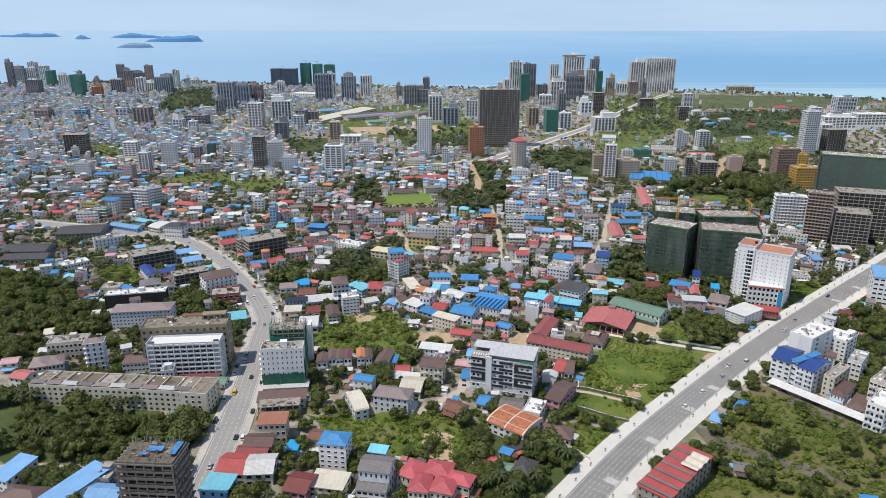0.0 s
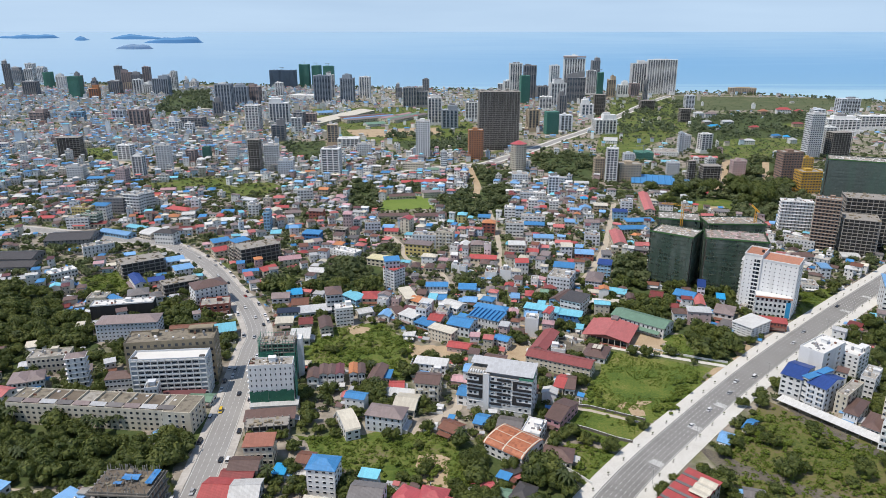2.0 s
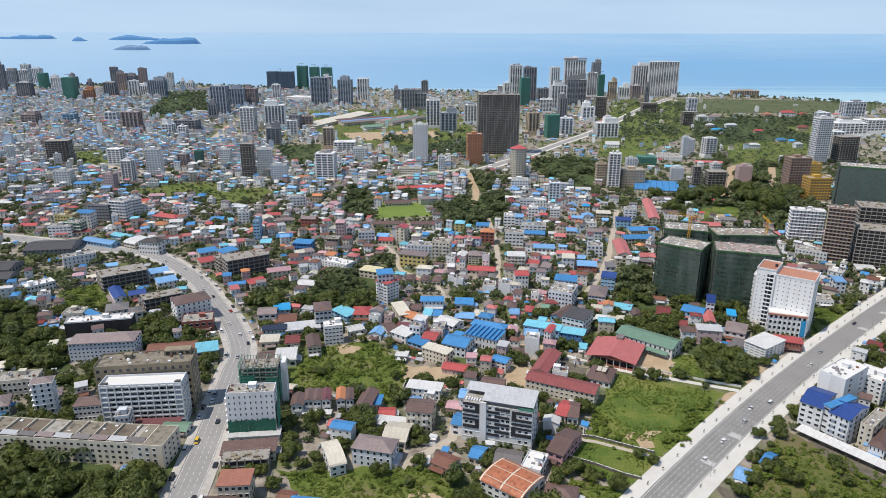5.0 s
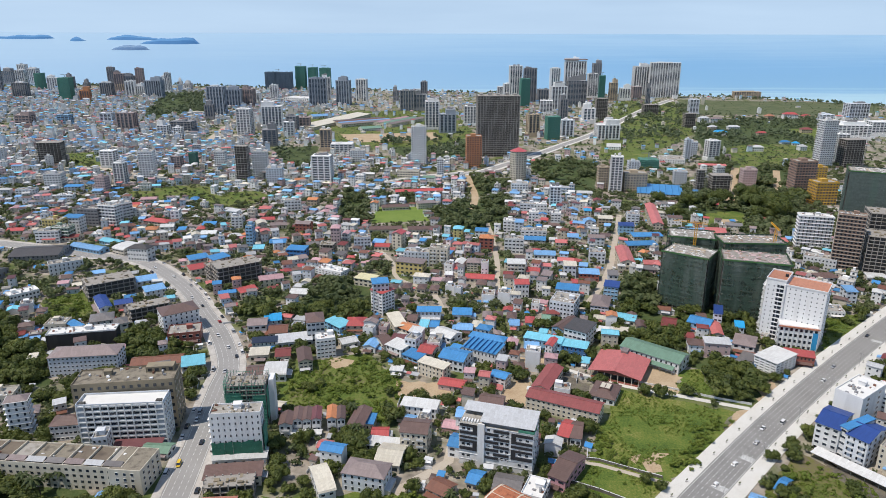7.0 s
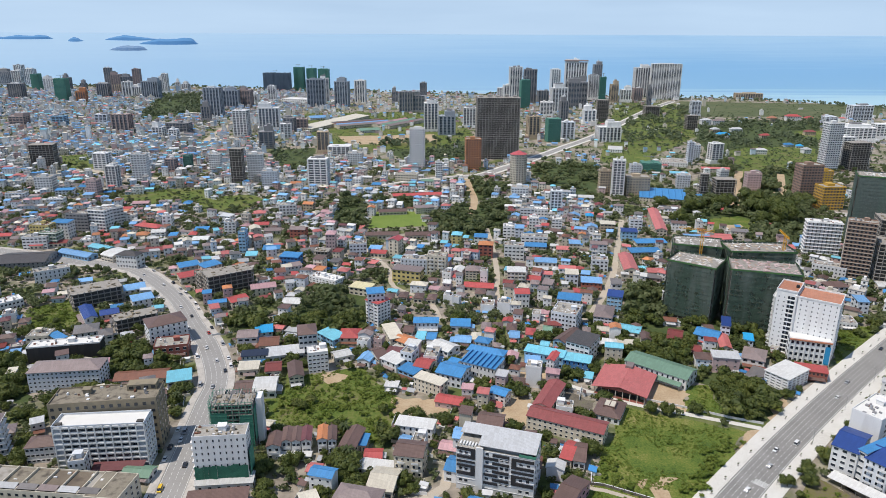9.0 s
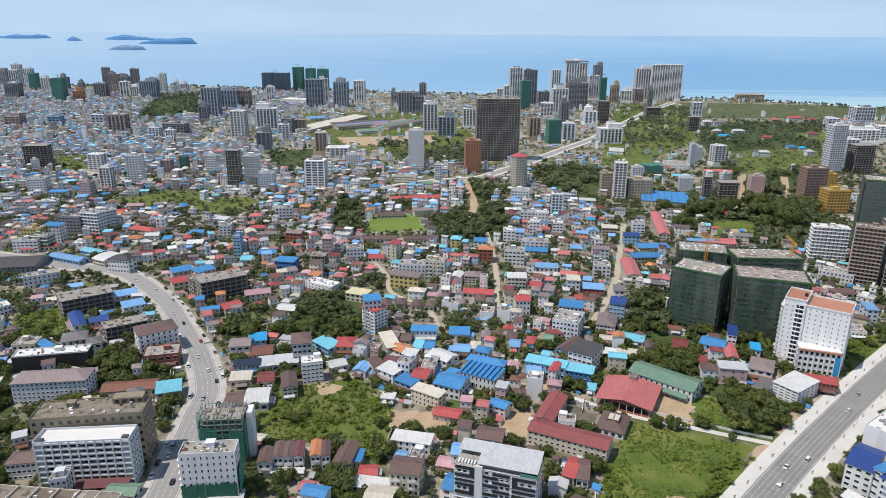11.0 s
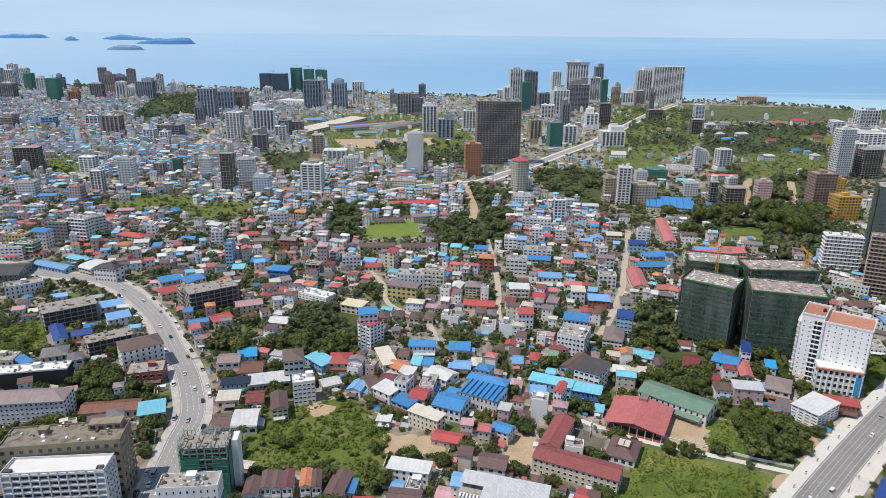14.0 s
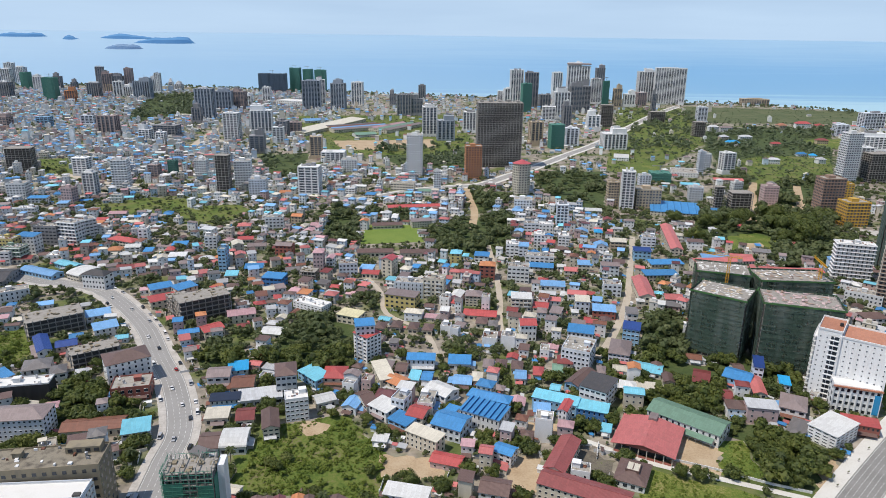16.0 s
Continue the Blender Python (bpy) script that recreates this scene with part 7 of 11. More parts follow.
block(-56.5, 595.5, -21.8, 17.1, 12.0, 6.4, wall='cream', roof='flat2', rm='yellowpale', name='house', label='cream house with a pale yellow roof', floors=2)
block(-106.5, 568.9, -9.3, 13.8, 12.0, 4.0, wall='cream', roof='gable', rm='white', name='house', label='low house with a white roof', floors=1)
block(-136.2, 594.8, 20.2, 19.2, 12.0, 6.4, wall='cream', roof='gable', rm='pinkpale', name='house', label='house with a faded pink metal roof', floors=2)
block(-149.9, 569.0, 42.4, 14.2, 12.0, 5.6, wall='cream', roof='gable', rm='red', name='house', label='house with a red metal roof', floors=2)
block(-166.4, 601.4, 34.4, 37.0, 19.2, 17.0, wall='frame', floors=5, bw=8, bd=4, style='frame', name='unfinished_building', label='large unfinished concrete frame building', near=1)
block(-186.5, 608.5, 37.0, 14.1, 15.4, 13.0, wall='frame', floors=4, bw=4, bd=3, style='frame', name='unfinished_building', label='unfinished concrete frame building')
block(-203.4, 621.4, 34.0, 20.6, 12.0, 6.4, wall='cream', roof='shed', rm='red', name='shop_house', label='shop house with a red and white metal roof', floors=2)
block(-210.8, 636.0, 33.6, 16.7, 12.0, 10.0, wall='cream', roof='shed', rm='blue', name='shop_house', label='shop house with a bright blue metal roof', floors=3)
block(-192.7, 636.7, 48.6, 16.4, 12.0, 10.0, wall='cream', roof='shed', rm='blue', name='shop_house', label='shop house with a bright blue metal roof', floors=3)
block(-20.7, 624.6, -16.8, 24.5, 12.0, 11.0, wall='yellowwall', floors=3, bw=6, bd=3, roof='flat2', rm='brownpale', name='house', label='ochre three-storey house with a flat roof')
block(-3.0, 524.8, -1.0, 17.3, 8.4, 7.2, wall='bluewhite', roof='shed', rm='blue', floors=2, bw=6, bd=2, name='house', label='pale blue house with a bright blue metal roof')
block(-25.6, 508.5, -71.9, 25.0, 8.9, 6.4, wall='cream', roof='flat2', rm='creamroof', name='house', label='long narrow cream house', floors=2)
block(-16.4, 497.7, -38.8, 11.3, 10.8, 5.6, wall='cream', roof='gable', rm='orange', name='house', label='house with an orange tiled roof', floors=2)
block(21.4, 526.2, -3.7, 13.7, 11.2, 4.8, wall='white', roof='shed', rm='blue', name='house', label='low house with a bright blue metal roof', floors=1)
block(34.6, 631.7, -6.4, 12.2, 12.0, 8.8, wall='cream', roof='hip', rm='brownpale', floors=4, bw=4, bd=3, name='apartment_building', label='cream four-storey house with a mauve roof')
block(38.5, 604.4, -9.0, 23.9, 12.0, 4.0, wall='cream', roof='gable', rm='red', name='house', label='low house with a red roof', floors=1)
block(70.0, 617.1, -4.9, 15.1, 12.0, 13.0, wall='cream', roof='flat2', rm='white', floors=4, bw=5, bd=3, style='balcony', name='apartment_building', label='cream four-storey terrace with balconies')
block(69.3, 570.5, 0.5, 10.9, 12.0, 12.0, wall='white', roof='gable', rm='red', floors=3, bw=4, bd=2, name='house', label='white three-storey house with a red roof')
block(85.0, 615.2, -14.2, 10.9, 12.0, 6.4, wall='cream', roof='gable', rm='red', name='house', label='house with a red roof', floors=2)
block(94.7, 603.4, -19.0, 8.0, 12.0, 7.2, wall='greywhite', roof='flat2', rm='brownpale', name='house', label='grey house with a brown-grey roof', floors=2)
block(97.8, 533.1, -23.3, 18.1, 20.7, 13.0, wall='bluewhite', floors=4, bw=7, bd=4, name='apartment_building', label='pale blue four-storey block with a flat roof', near=1)
block(105.1, 563.8, -15.4, 17.1, 12.0, 10.0, wall='greywhite', roof='shed', rm='blue', floors=3, bw=6, bd=3, name='house', label='grey three-storey house with a blue roof')
block(116.4, 617.5, -7.4, 10.3, 12.0, 11.0, wall='bluewhite', roof='flat2', rm='creamroof', floors=3, bw=3, bd=3, name='house', label='pale house with a cream roof')
block(131.5, 610.3, -8.9, 16.6, 12.0, 6.4, wall='redbrick', roof='shed', rm='bluepale', floors=2, bw=5, bd=2, name='house', label='brick-red house with a pale blue roof')
block(140.2, 565.5, -18.4, 11.0, 12.0, 12.0, wall='skyblue', roof='shed', rm='navy', floors=4, bw=4, bd=3, name='house', label='sky blue four-storey house with a dark blue roof', near=1)
block(127.0, 542.6, -18.4, 12.9, 22.7, 7.2, wall='bluewhite', roof='hip', rm='brownpale', floors=3, bw=5, bd=4, name='house', label='pale blue house with a brown-grey roof')
block(138.7, 520.3, -22.2, 17.6, 12.4, 4.0, wall='cream', roof='gable', rm='cyan', name='shed', label='long low shed with a pale turquoise roof', floors=1)
block(148.7, 597.3, -8.9, 8.0, 12.0, 10.0, wall='greywhite', roof='flat2', rm='greyroof', name='house', label='grey house with a grey roof', floors=3)
block(172.9, 653.5, -7.0, 12.0, 44.6, 8.0, wall='cream', roof='gabley', rm='redlight', name='school_building', label='long school block with a faded red roof', floors=2)
block(192.4, 638.0, -5.8, 13.4, 12.0, 5.6, wall='cream', roof='gable', rm='redlight', name='school_building', label='school block with a faded red roof', floors=2)
block(212.4, 721.7, 4.3, 30.3, 12.0, 6.4, wall='cream', roof='shed', rm='blue', floors=2, bw=9, bd=2, name='school_building', label='school block with a bright blue roof')
block(198.5, 692.2, 4.1, 29.0, 12.0, 6.4, wall='cream', roof='shed', rm='blue', floors=2, bw=9, bd=2, name='school_building', label='school block with a bright blue roof')
block(241.1, 796.4, -10.5, 11.0, 88.8, 9.0, wall='cream', roof='gabley', rm='redlight', name='school_building', label='long school block with a faded red roof', floors=3)
block(-24.6, 920.5, 9.7, 61.4, 12.0, 6.4, wall='cream', roof='gable', rm='red', floors=2, bw=18, bd=2, name='school_building', label='long two-storey school block with a red roof')
block(-50.2, 847.5, 10.3, 31.7, 12.0, 4.0, wall='cream', roof='gable', rm='brown', name='school_building', label='low school block with a brown roof', floors=1)
block(-53.7, 749.9, 4.2, 33.6, 12.0, 4.8, wall='cream', roof='gable', rm='brown', name='school_building', label='low school block with a brown roof', floors=1)
block(-12.5, 750.3, 4.1, 34.9, 12.0, 4.8, wall='cream', roof='gable', rm='brown', name='school_building', label='low school block with a brown roof', floors=1)
block(-13.9, 854.1, 15.2, 21.8, 12.0, 7.2, wall='cream', roof='flat2', rm='brownpale', floors=3, bw=8, bd=2, name='school_building', label='cream school block with a flat roof')
block(-16.0, 647.0, -7.4, 22.7, 12.0, 13.0, wall='bluewhite', floors=4, bw=7, bd=3, name='apartment_building', label='pale blue four-storey block with a flat roof')
block(3.8, 644.5, -10.5, 16.6, 12.0, 17.0, wall='cream', floors=5, bw=5, bd=3, style='balcony', name='apartment_building', label='cream five-storey block with balconies')
block(-71.2, 691.3, 7.2, 15.9, 12.0, 13.0, wall='bluewhite', floors=4, bw=5, bd=3, name='apartment_building', label='pale blue and white four-storey school')
block(-35.8, 695.2, -21.1, 10.0, 12.0, 16.0, wall='cream', roof='gabley', rm='pinkred', floors=5, bw=2, bd=3, name='house', label='cream five-storey house with a pink gabled roof')
block(-97.7, 700.3, 0.7, 8.6, 12.0, 20.0, wall='pinkwall', roof='hip', rm='pinkpale', floors=6, bw=3, bd=3, name='apartment_building', label='pale pink six-storey house with a flat roof')
block(-182.5, 705.1, 0.7, 6.5, 12.0, 20.0, wall='skyblue', floors=6, bw=2, bd=2, name='apartment_building', label='narrow bright blue six-storey house')
block(-128.0, 663.0, -10.3, 17.3, 12.0, 10.0, wall='blue', roof='shed', rm='blue', floors=3, bw=5, bd=2, name='house', label='bright blue three-storey house')
block(-56.2, 477.5, 27.6, 10.8, 9.3, 4.8, wall='cream', roof='gable', rm='white', name='house', label='low house with a white curved roof', floors=1)
block(-39.4, 473.1, -16.6, 8.2, 11.8, 4.8, wall='white', roof='gabley', rm='bluepale', name='house', label='low house with a pale blue roof', floors=1)
block(-54.2, 506.2, 0.5, 13.5, 15.1, 5.6, wall='cream', roof='hip', rm='red', name='house', label='house with a red hipped roof', floors=2)
block(-32.4, 476.0, -58.2, 16.5, 7.2, 5.6, wall='cream', roof='gabley', rm='brown', name='house', label='long narrow house with a brown roof', floors=2)
block(-21.5, 468.0, -38.9, 13.7, 11.3, 6.4, wall='white', roof='shed', rm='white', name='house', label='white house with a white metal roof', floors=2)
block(-10.7, 455.5, -37.1, 12.3, 9.5, 5.6, wall='skyblue', roof='shed', rm='blue', name='house', label='house with a bright blue metal roof', floors=2)
block(-2.2, 461.5, -22.8, 9.7, 12.1, 6.4, wall='cream', roof='gable', rm='red', name='house', label='house with a red metal roof', floors=2)
block(10.0, 486.2, -39.5, 16.0, 12.3, 6.4, wall='white', roof='gable', rm='white', name='house', label='white house with a white roof', floors=2)
block(14.3, 462.6, -29.8, 6.1, 12.3, 5.6, wall='bluewhite', roof='shed', rm='blue', name='house', label='house with a bright blue roof', floors=2)
block(-12.0, 469.7, -23.5, 8.0, 10.1, 11.0, wall='bluewhite', floors=3, bw=3, bd=2, name='house', label='pale blue three-storey house with a flat roof')
block(2.2, 474.8, -10.5, 8.5, 15.3, 7.2, wall='greywhite', floors=3, bw=3, bd=2, name='house', label='grey-white three-storey house with a flat roof')

# beside the boulevard
block(248.1, 494.9, -36.1, 36.9, 21.4, 39.8, wall='white', floors=13, bw=11, bd=4, style='hotel', name='hotel_building', label='white thirteen-storey hotel with side balconies and terracotta roof terraces', near=1)
block(243.6, 479.8, -18.6, 23.6, 10.8, 15.9, wall='white', floors=4, bw=8, bd=2, roof='flat', name='hotel_annex', label='white hotel annex with tall windows and a terracotta roof edge', near=1, style='pier_row')
block(216.0, 450.0, -55.7, 14.8, 22.3, 8.6, wall='white', floors=5, bw=4, bd=5, roof='flat2', rm='white', name='apartment_building', label='white apartment block with a white flat roof', near=1)
block(234.4, 456.8, -19.9, 17.2, 8.6, 6.4, wall='redbrick', roof='shed', rm='red', floors=2, bw=8, bd=2, name='shop_house', label='long shop house with red and blue metal roofs')
block(194.2, 553.3, -36.5, 33.0, 24.0, 43.5, wall='net', floors=13, bw=9, bd=6, style='netted', name='unfinished_building', label='tall concrete building shrouded in dark green scaffold netting', near=1)
block(209.1, 594.0, -17.3, 34.2, 23.5, 45.0, wall='net', floors=13, bw=9, bd=6, style='netted', name='unfinished_building', label='tall concrete building shrouded in dark green scaffold netting', near=1)
block(234.4, 533.8, -17.0, 43.8, 25.0, 45.2, wall='net', floors=12, bw=12, bd=6, style='netted', name='unfinished_building', label='broad concrete building shrouded in dark green scaffold netting', near=1)
block(250.1, 579.2, -2.9, 46.4, 22.7, 45.0, wall='net', floors=13, bw=12, bd=6, style='netted', name='unfinished_building', label='broad concrete building shrouded in dark green scaffold netting', near=1)
block(306.6, 686.5, 2.1, 56.2, 12.0, 12.0, wall='cream', roof='gable', rm='redlight', floors=3, bw=22, bd=3, name='school_building', label='long three-storey school block with a faded red roof')
block(260.0, 713.8, 7.1, 55.8, 12.0, 12.0, wall='cream', roof='gable', rm='redlight', floors=3, bw=20, bd=3, name='school_building', label='long cream school block with a faded red roof')
block(441.0, 716.5, -25.6, 68.6, 26.0, 72.7, wall='net', floors=22, bw=14, bd=8, style='netted', name='unfinished_building', label='large tower shrouded in dark green scaffold netting', near=1)
block(362.0, 634.0, -30.1, 21.0, 12.0, 51.5, wall='brick', floors=16, bw=7, bd=6, style='ledge', name='unfinished_building', label='unfinished brown brick tower with open floors', near=1)
block(390.9, 627.8, -24.1, 30.0, 26.0, 35.1, wall='frame', floors=11, bw=7, bd=4, style='frame', name='unfinished_building', label='unfinished concrete frame tower', near=1)
block(416.6, 650.7, -20.1, 54.7, 26.0, 48.8, wall='frame', floors=14, bw=12, bd=5, style='frame', name='unfinished_building', label='tall unfinished concrete frame tower', near=1)
block(367.4, 700.0, -16.0, 30.0, 12.0, 33.0, wall='white', floors=10, bw=9, bd=4, style='ledge', name='hotel_building', label='white ten-storey hotel with balconies', near=1)
block(345.3, 641.6, -34.9, 26.3, 12.0, 10.0, wall='greywhite', floors=3, bw=9, bd=3, name='apartment_building', label='low white building with a flat roof')
block(329.2, 602.9, 0.5, 17.7, 12.0, 6.4, wall='white', roof='hip', rm='brown', name='house', label='white house with a brown roof', floors=2)
block(325.5, 561.9, -7.8, 8.0, 12.0, 10.0, wall='bluewhite', roof='shed', rm='bluepale', name='house', label='house with a pale blue roof', floors=3)
block(373.7, 608.3, -9.6, 15.0, 12.0, 4.0, wall='cream', roof='barrel', rm='white', name='hall', label='low hall with a white curved roof', floors=1)
block(298.9, 534.3, -14.0, 12.2, 15.0, 4.8, wall='greywhite', floors=2, bw=5, bd=2, name='house', label='low white house with a flat roof')
block(190.2, 507.4, -36.9, 15.3, 14.4, 6.4, wall='skyblue', roof='gable', rm='blue', name='house', label='house with a bright blue roof', floors=2)
block(195.8, 494.9, -13.8, 7.0, 21.1, 6.4, wall='cream', roof='gabley', rm='redlight', name='house', label='house with a faded red roof', floors=2)
block(203.0, 511.5, -20.3, 5.4, 14.1, 13.0, wall='bluewhite', roof='shed', rm='navy', floors=4, bw=2, bd=2, name='house', label='narrow pale blue house with a blue roof')
block(167.3, 506.6, -22.8, 9.2, 17.5, 5.6, wall='cream', roof='gable', rm='darkred', name='house', label='house with a dark red roof', floors=2)
block(213.9, 499.4, -18.2, 5.7, 10.2, 7.2, wall='bluewhite', roof='shed', rm='cyanblue', name='house', label='house with a bright blue roof', floors=2)
block(208.0, 476.0, -28.4, 13.3, 18.0, 6.4, wall='greywhite', roof='hip', rm='brownpale', name='house', label='grey house with a mauve roof', floors=2)
block(199.1, 452.6, -37.7, 8.2, 19.4, 4.8, wall='greywhite', roof='hip', rm='greyroof', name='house', label='grey house with a grey roof', floors=1)
block(228.8, 385.1, -54.0, 13.9, 26.6, 22.0, wall='white', floors=7, bw=0, bd=2, name='apartment_building', label='blank white apartment block with rooftop parapets', near=1)
block(250.3, 391.8, -50.9, 15.7, 16.2, 15.8, wall='white', floors=6, bw=5, bd=3, name='apartment_building', label='white six-storey apartment block with rows of windows', near=1, hut=1)
block(206.3, 366.9, -44.9, 11.1, 21.7, 15.0, wall='greywhite', floors=5, bw=3, bd=3, roof='gable', rm='navy', name='hotel_building', label='white hotel with a royal blue roof deck', near=1)
block(212.7, 358.5, -66.4, 3.8, 19.0, 17.0, wall='greywhite', floors=5, bw=1, bd=5, roof='shed', rm='blue', name='hotel_wing', label='slim hotel wing with a bright blue roof', near=1)
block(215.6, 354.6, -54.1, 10.1, 20.9, 15.0, wall='bluewhite', floors=5, bw=4, bd=4, roof='gable', rm='navy', style='balcony', name='apartment_building', label='pale blue five-storey block with balconies and a dark blue roof', near=1)
block(227.5, 351.1, -49.5, 6.0, 22.8, 12.0, wall='cream', floors=4, bw=2, bd=4, name='house', label='cream four-storey house with a flat roof', near=1)
block(248.8, 367.1, -42.5, 7.4, 18.6, 13.0, wall='greywhite', floors=4, bw=3, bd=3, roof='flat', name='house', label='white house with a terracotta roof terrace', near=1)
block(225.9, 340.5, -45.4, 6.9, 20.8, 7.0, wall='white', roof='hip', rm='brown', floors=2, bw=4, bd=3, name='house', label='white house with a brown hipped roof', near=1)
block(229.6, 329.3, -44.5, 8.2, 18.5, 4.8, wall='white', roof='hip', rm='brown', floors=2, bw=4, bd=3, name='house', label='house with a brown roof')
block(245.0, 334.9, -52.1, 7.8, 24.5, 18.0, wall='cream', floors=5, bw=4, bd=3, style='balcony', name='apartment_building', label='cream and orange five-storey apartment block', near=1)
block(231.4, 315.1, -49.8, 8.7, 20.2, 15.0, wall='white', floors=4, bw=4, bd=3, style='balcony', name='apartment_building', label='white apartment block with balconies', near=1)
block(341.1, 490.7, -26.9, 18.8, 30.0, 22.0, wall='white', floors=6, bw=5, bd=3, roof='flat2', rm='bluepale', name='apartment_building', label='white six-storey block with a pale blue roof', near=1)
block(211.1, 331.8, -53.2, 61.9, 6.7, 3.2, wall='none', roof='canopy', rm='white', name='long_canopy', label='long open canopy with a pale metal roof on thin posts', floors=1)
block(105.1, 261.1, -44.4, 14.9, 42.0, 10.0, wall='concrete', roof='flat2', rm='red', floors=3, bw=5, bd=10, style='striped', name='shop_row', label='three-storey shop row with striped red metal roofing', near=1)

# bottom of the curving road
block(-120.1, 239.4, -3.6, 23.6, 14.9, 34.0, wall='frame', floors=10, bw=6, bd=6, style='ruin', name='unfinished_building', label='weathered unfinished concrete tower with rubble on its top floor', near=1)
block(-165.2, 255.7, -28.9, 11.3, 28.7, 6.0, wall='greywhite', roof='shed', rm='bluepale', name='long_shed', label='long shed with a pale blue metal roof', near=1, floors=2)
block(-155.7, 265.4, -4.7, 9.9, 12.3, 6.4, wall='frame', roof='flat', floors=2, bw=4, bd=3, name='house', label='stained concrete house with a flat roof')
block(-149.4, 252.3, -5.7, 14.8, 9.7, 5.6, wall='white', roof='gable', rm='bluepale', name='shop_house', label='shop house with a pale blue metal roof', floors=2)
block(-199.5, 267.7, -16.7, 9.9, 17.2, 6.4, wall='white', roof='shed', rm='bluepale', floors=2, bw=4, bd=5, name='hall', label='white hall with a pale blue metal roof')
block(-185.8, 251.4, -7.8, 18.9, 10.8, 4.8, wall='cream', roof='hip', rm='brown', name='house', label='house with a brown hipped roof', floors=1)
block(-142.5, 318.8, -12.8, 7.4, 8.5, 3.2, wall='cream', roof='gable', rm='bluepale', name='shed', label='shed with a pale blue metal roof', floors=1)
block(-248.0, 357.4, -14.3, 10.8, 10.1, 6.4, wall='white', roof='gable', rm='redlight', name='house', label='white house with a red metal roof', floors=2)
block(-267.1, 376.8, 13.8, 9.3, 8.6, 5.6, wall='cream', roof='gable', rm='pinkpale', name='house', label='house with a faded pink roof', floors=2)
block(146.9, 318.0, -34.5, 5.8, 10.6, 2.4, wall='cream', roof='gable', rm='bluepale', name='shed', label='small shed with a pale blue tin roof', floors=1)
block(164.6, 330.2, -47.3, 3.2, 12.3, 2.4, wall='cream', roof='gable', rm='blue', name='shed', label='small shed with a bright blue tin roof', floors=1)
block(141.7, 273.0, -17.3, 8.6, 7.1, 3.2, wall='greywhite', roof='gable', rm='greyroof', name='shed', label='low shed with a dark grey metal roof', floors=1)
block(15.9, 358.3, -17.0, 9.2, 11.6, 6.4, wall='white', roof='gable', rm='blue', floors=2, name='house', label='white house with a bright blue roof')
block(36.2, 290.3, 32.4, 10.6, 5.3, 3.2, wall='greydark', roof='shed', rm='greydark', name='shed', label='long low shed with a dark roof', floors=1)
block(30.7, 285.8, -29.0, 5.7, 4.7, 3.2, wall='cream', roof='shed', rm='blue', name='shed', label='small shed with a bright blue roof', floors=1)
block(30.0, 273.5, -18.4, 5.4, 5.7, 3.2, wall='cream', roof='gable', rm='green', name='shed', label='small shed with a pale green roof', floors=1)
block(-74.3, 289.3, -9.3, 5.8, 7.1, 4.0, wall='skyblue', roof='flat2', rm='cyanblue', name='house', label='low house with a turquoise-blue roof', floors=1)

# left of the town
block(-322.5, 560.0, 46.0, 21.0, 12.0, 6.4, wall='white', floors=2, bw=8, bd=2, name='house', label='long white two-storey house')
block(-321.9, 623.1, 33.6, 26.7, 12.0, 10.0, wall='greywhite', floors=3, bw=8, bd=3, name='hall', label='grey hall with a stepped roof')
block(-368.9, 665.8, 9.2, 42.2, 31.9, 5.6, wall='greydark', roof='gable', rm='greydark', name='market_hall', label='market hall with a dark corrugated roof', floors=2)
block(-389.8, 607.0, 2.5, 39.7, 25.0, 4.8, wall='greydark', roof='gable', rm='greydark', name='market_hall', label='market hall with a dark corrugated roof', floors=1)
block(-376.5, 581.7, 4.7, 38.6, 18.0, 4.8, wall='greydark', roof='gable', rm='greydark', name='market_hall', label='market hall with a dark corrugated roof', floors=1)
block(-332.6, 684.4, -23.3, 39.5, 11.6, 4.0, wall='skyblue', roof='gable', rm='bluepale', name='market_hall', label='low market hall with a pale blue roof', floors=1)
block(-318.7, 703.3, -27.8, 26.1, 10.3, 4.0, wall='skyblue', roof='gable', rm='cyan', name='market_hall', label='low market hall with a turquoise roof', floors=1)
block(-293.6, 680.7, -27.0, 15.4, 22.0, 5.6, wall='cream', roof='barrel', rm='white', name='market_hall', label='hall with a white curved roof', floors=2)
block(-271.3, 659.1, -10.8, 20.0, 12.0, 12.0, wall='greywhite', roof='hip', rm='greydark', floors=3, bw=7, bd=2, name='shop_house', label='grey shop house with red gables')
block(-301.9, 773.8, -20.7, 30.5, 12.0, 5.6, wall='cream', roof='hip', rm='red', name='hall', label='hall with a red roof', floors=2)
block(-392.2, 736.5, -5.4, 19.9, 12.0, 17.0, wall='yellowwall', floors=5, bw=6, bd=3, name='apartment_building', label='pale yellow five-storey block with a flat roof')
block(-375.7, 720.6, -5.8, 17.8, 12.0, 14.0, wall='greenwall', floors=4, bw=5, bd=3, style='ledge', name='apartment_building', label='green-trimmed four-storey block with ledges')
block(-378.4, 747.4, -6.1, 18.4, 12.0, 17.0, wall='greywhite', roof='shed', rm='blue', floors=5, bw=5, bd=3, name='apartment_building', label='five-storey block with a blue roof')
block(-372.1, 770.3, -5.1, 23.1, 12.0, 20.0, wall='greydark', floors=6, bw=6, bd=3, name='apartment_building', label='grey six-storey block with a flat roof')
block(-350.5, 770.3, -13.2, 19.9, 12.0, 24.0, wall='greywhite', floors=7, bw=5, bd=3, style='ledge', name='apartment_building', label='white seven-storey block with a flat roof')
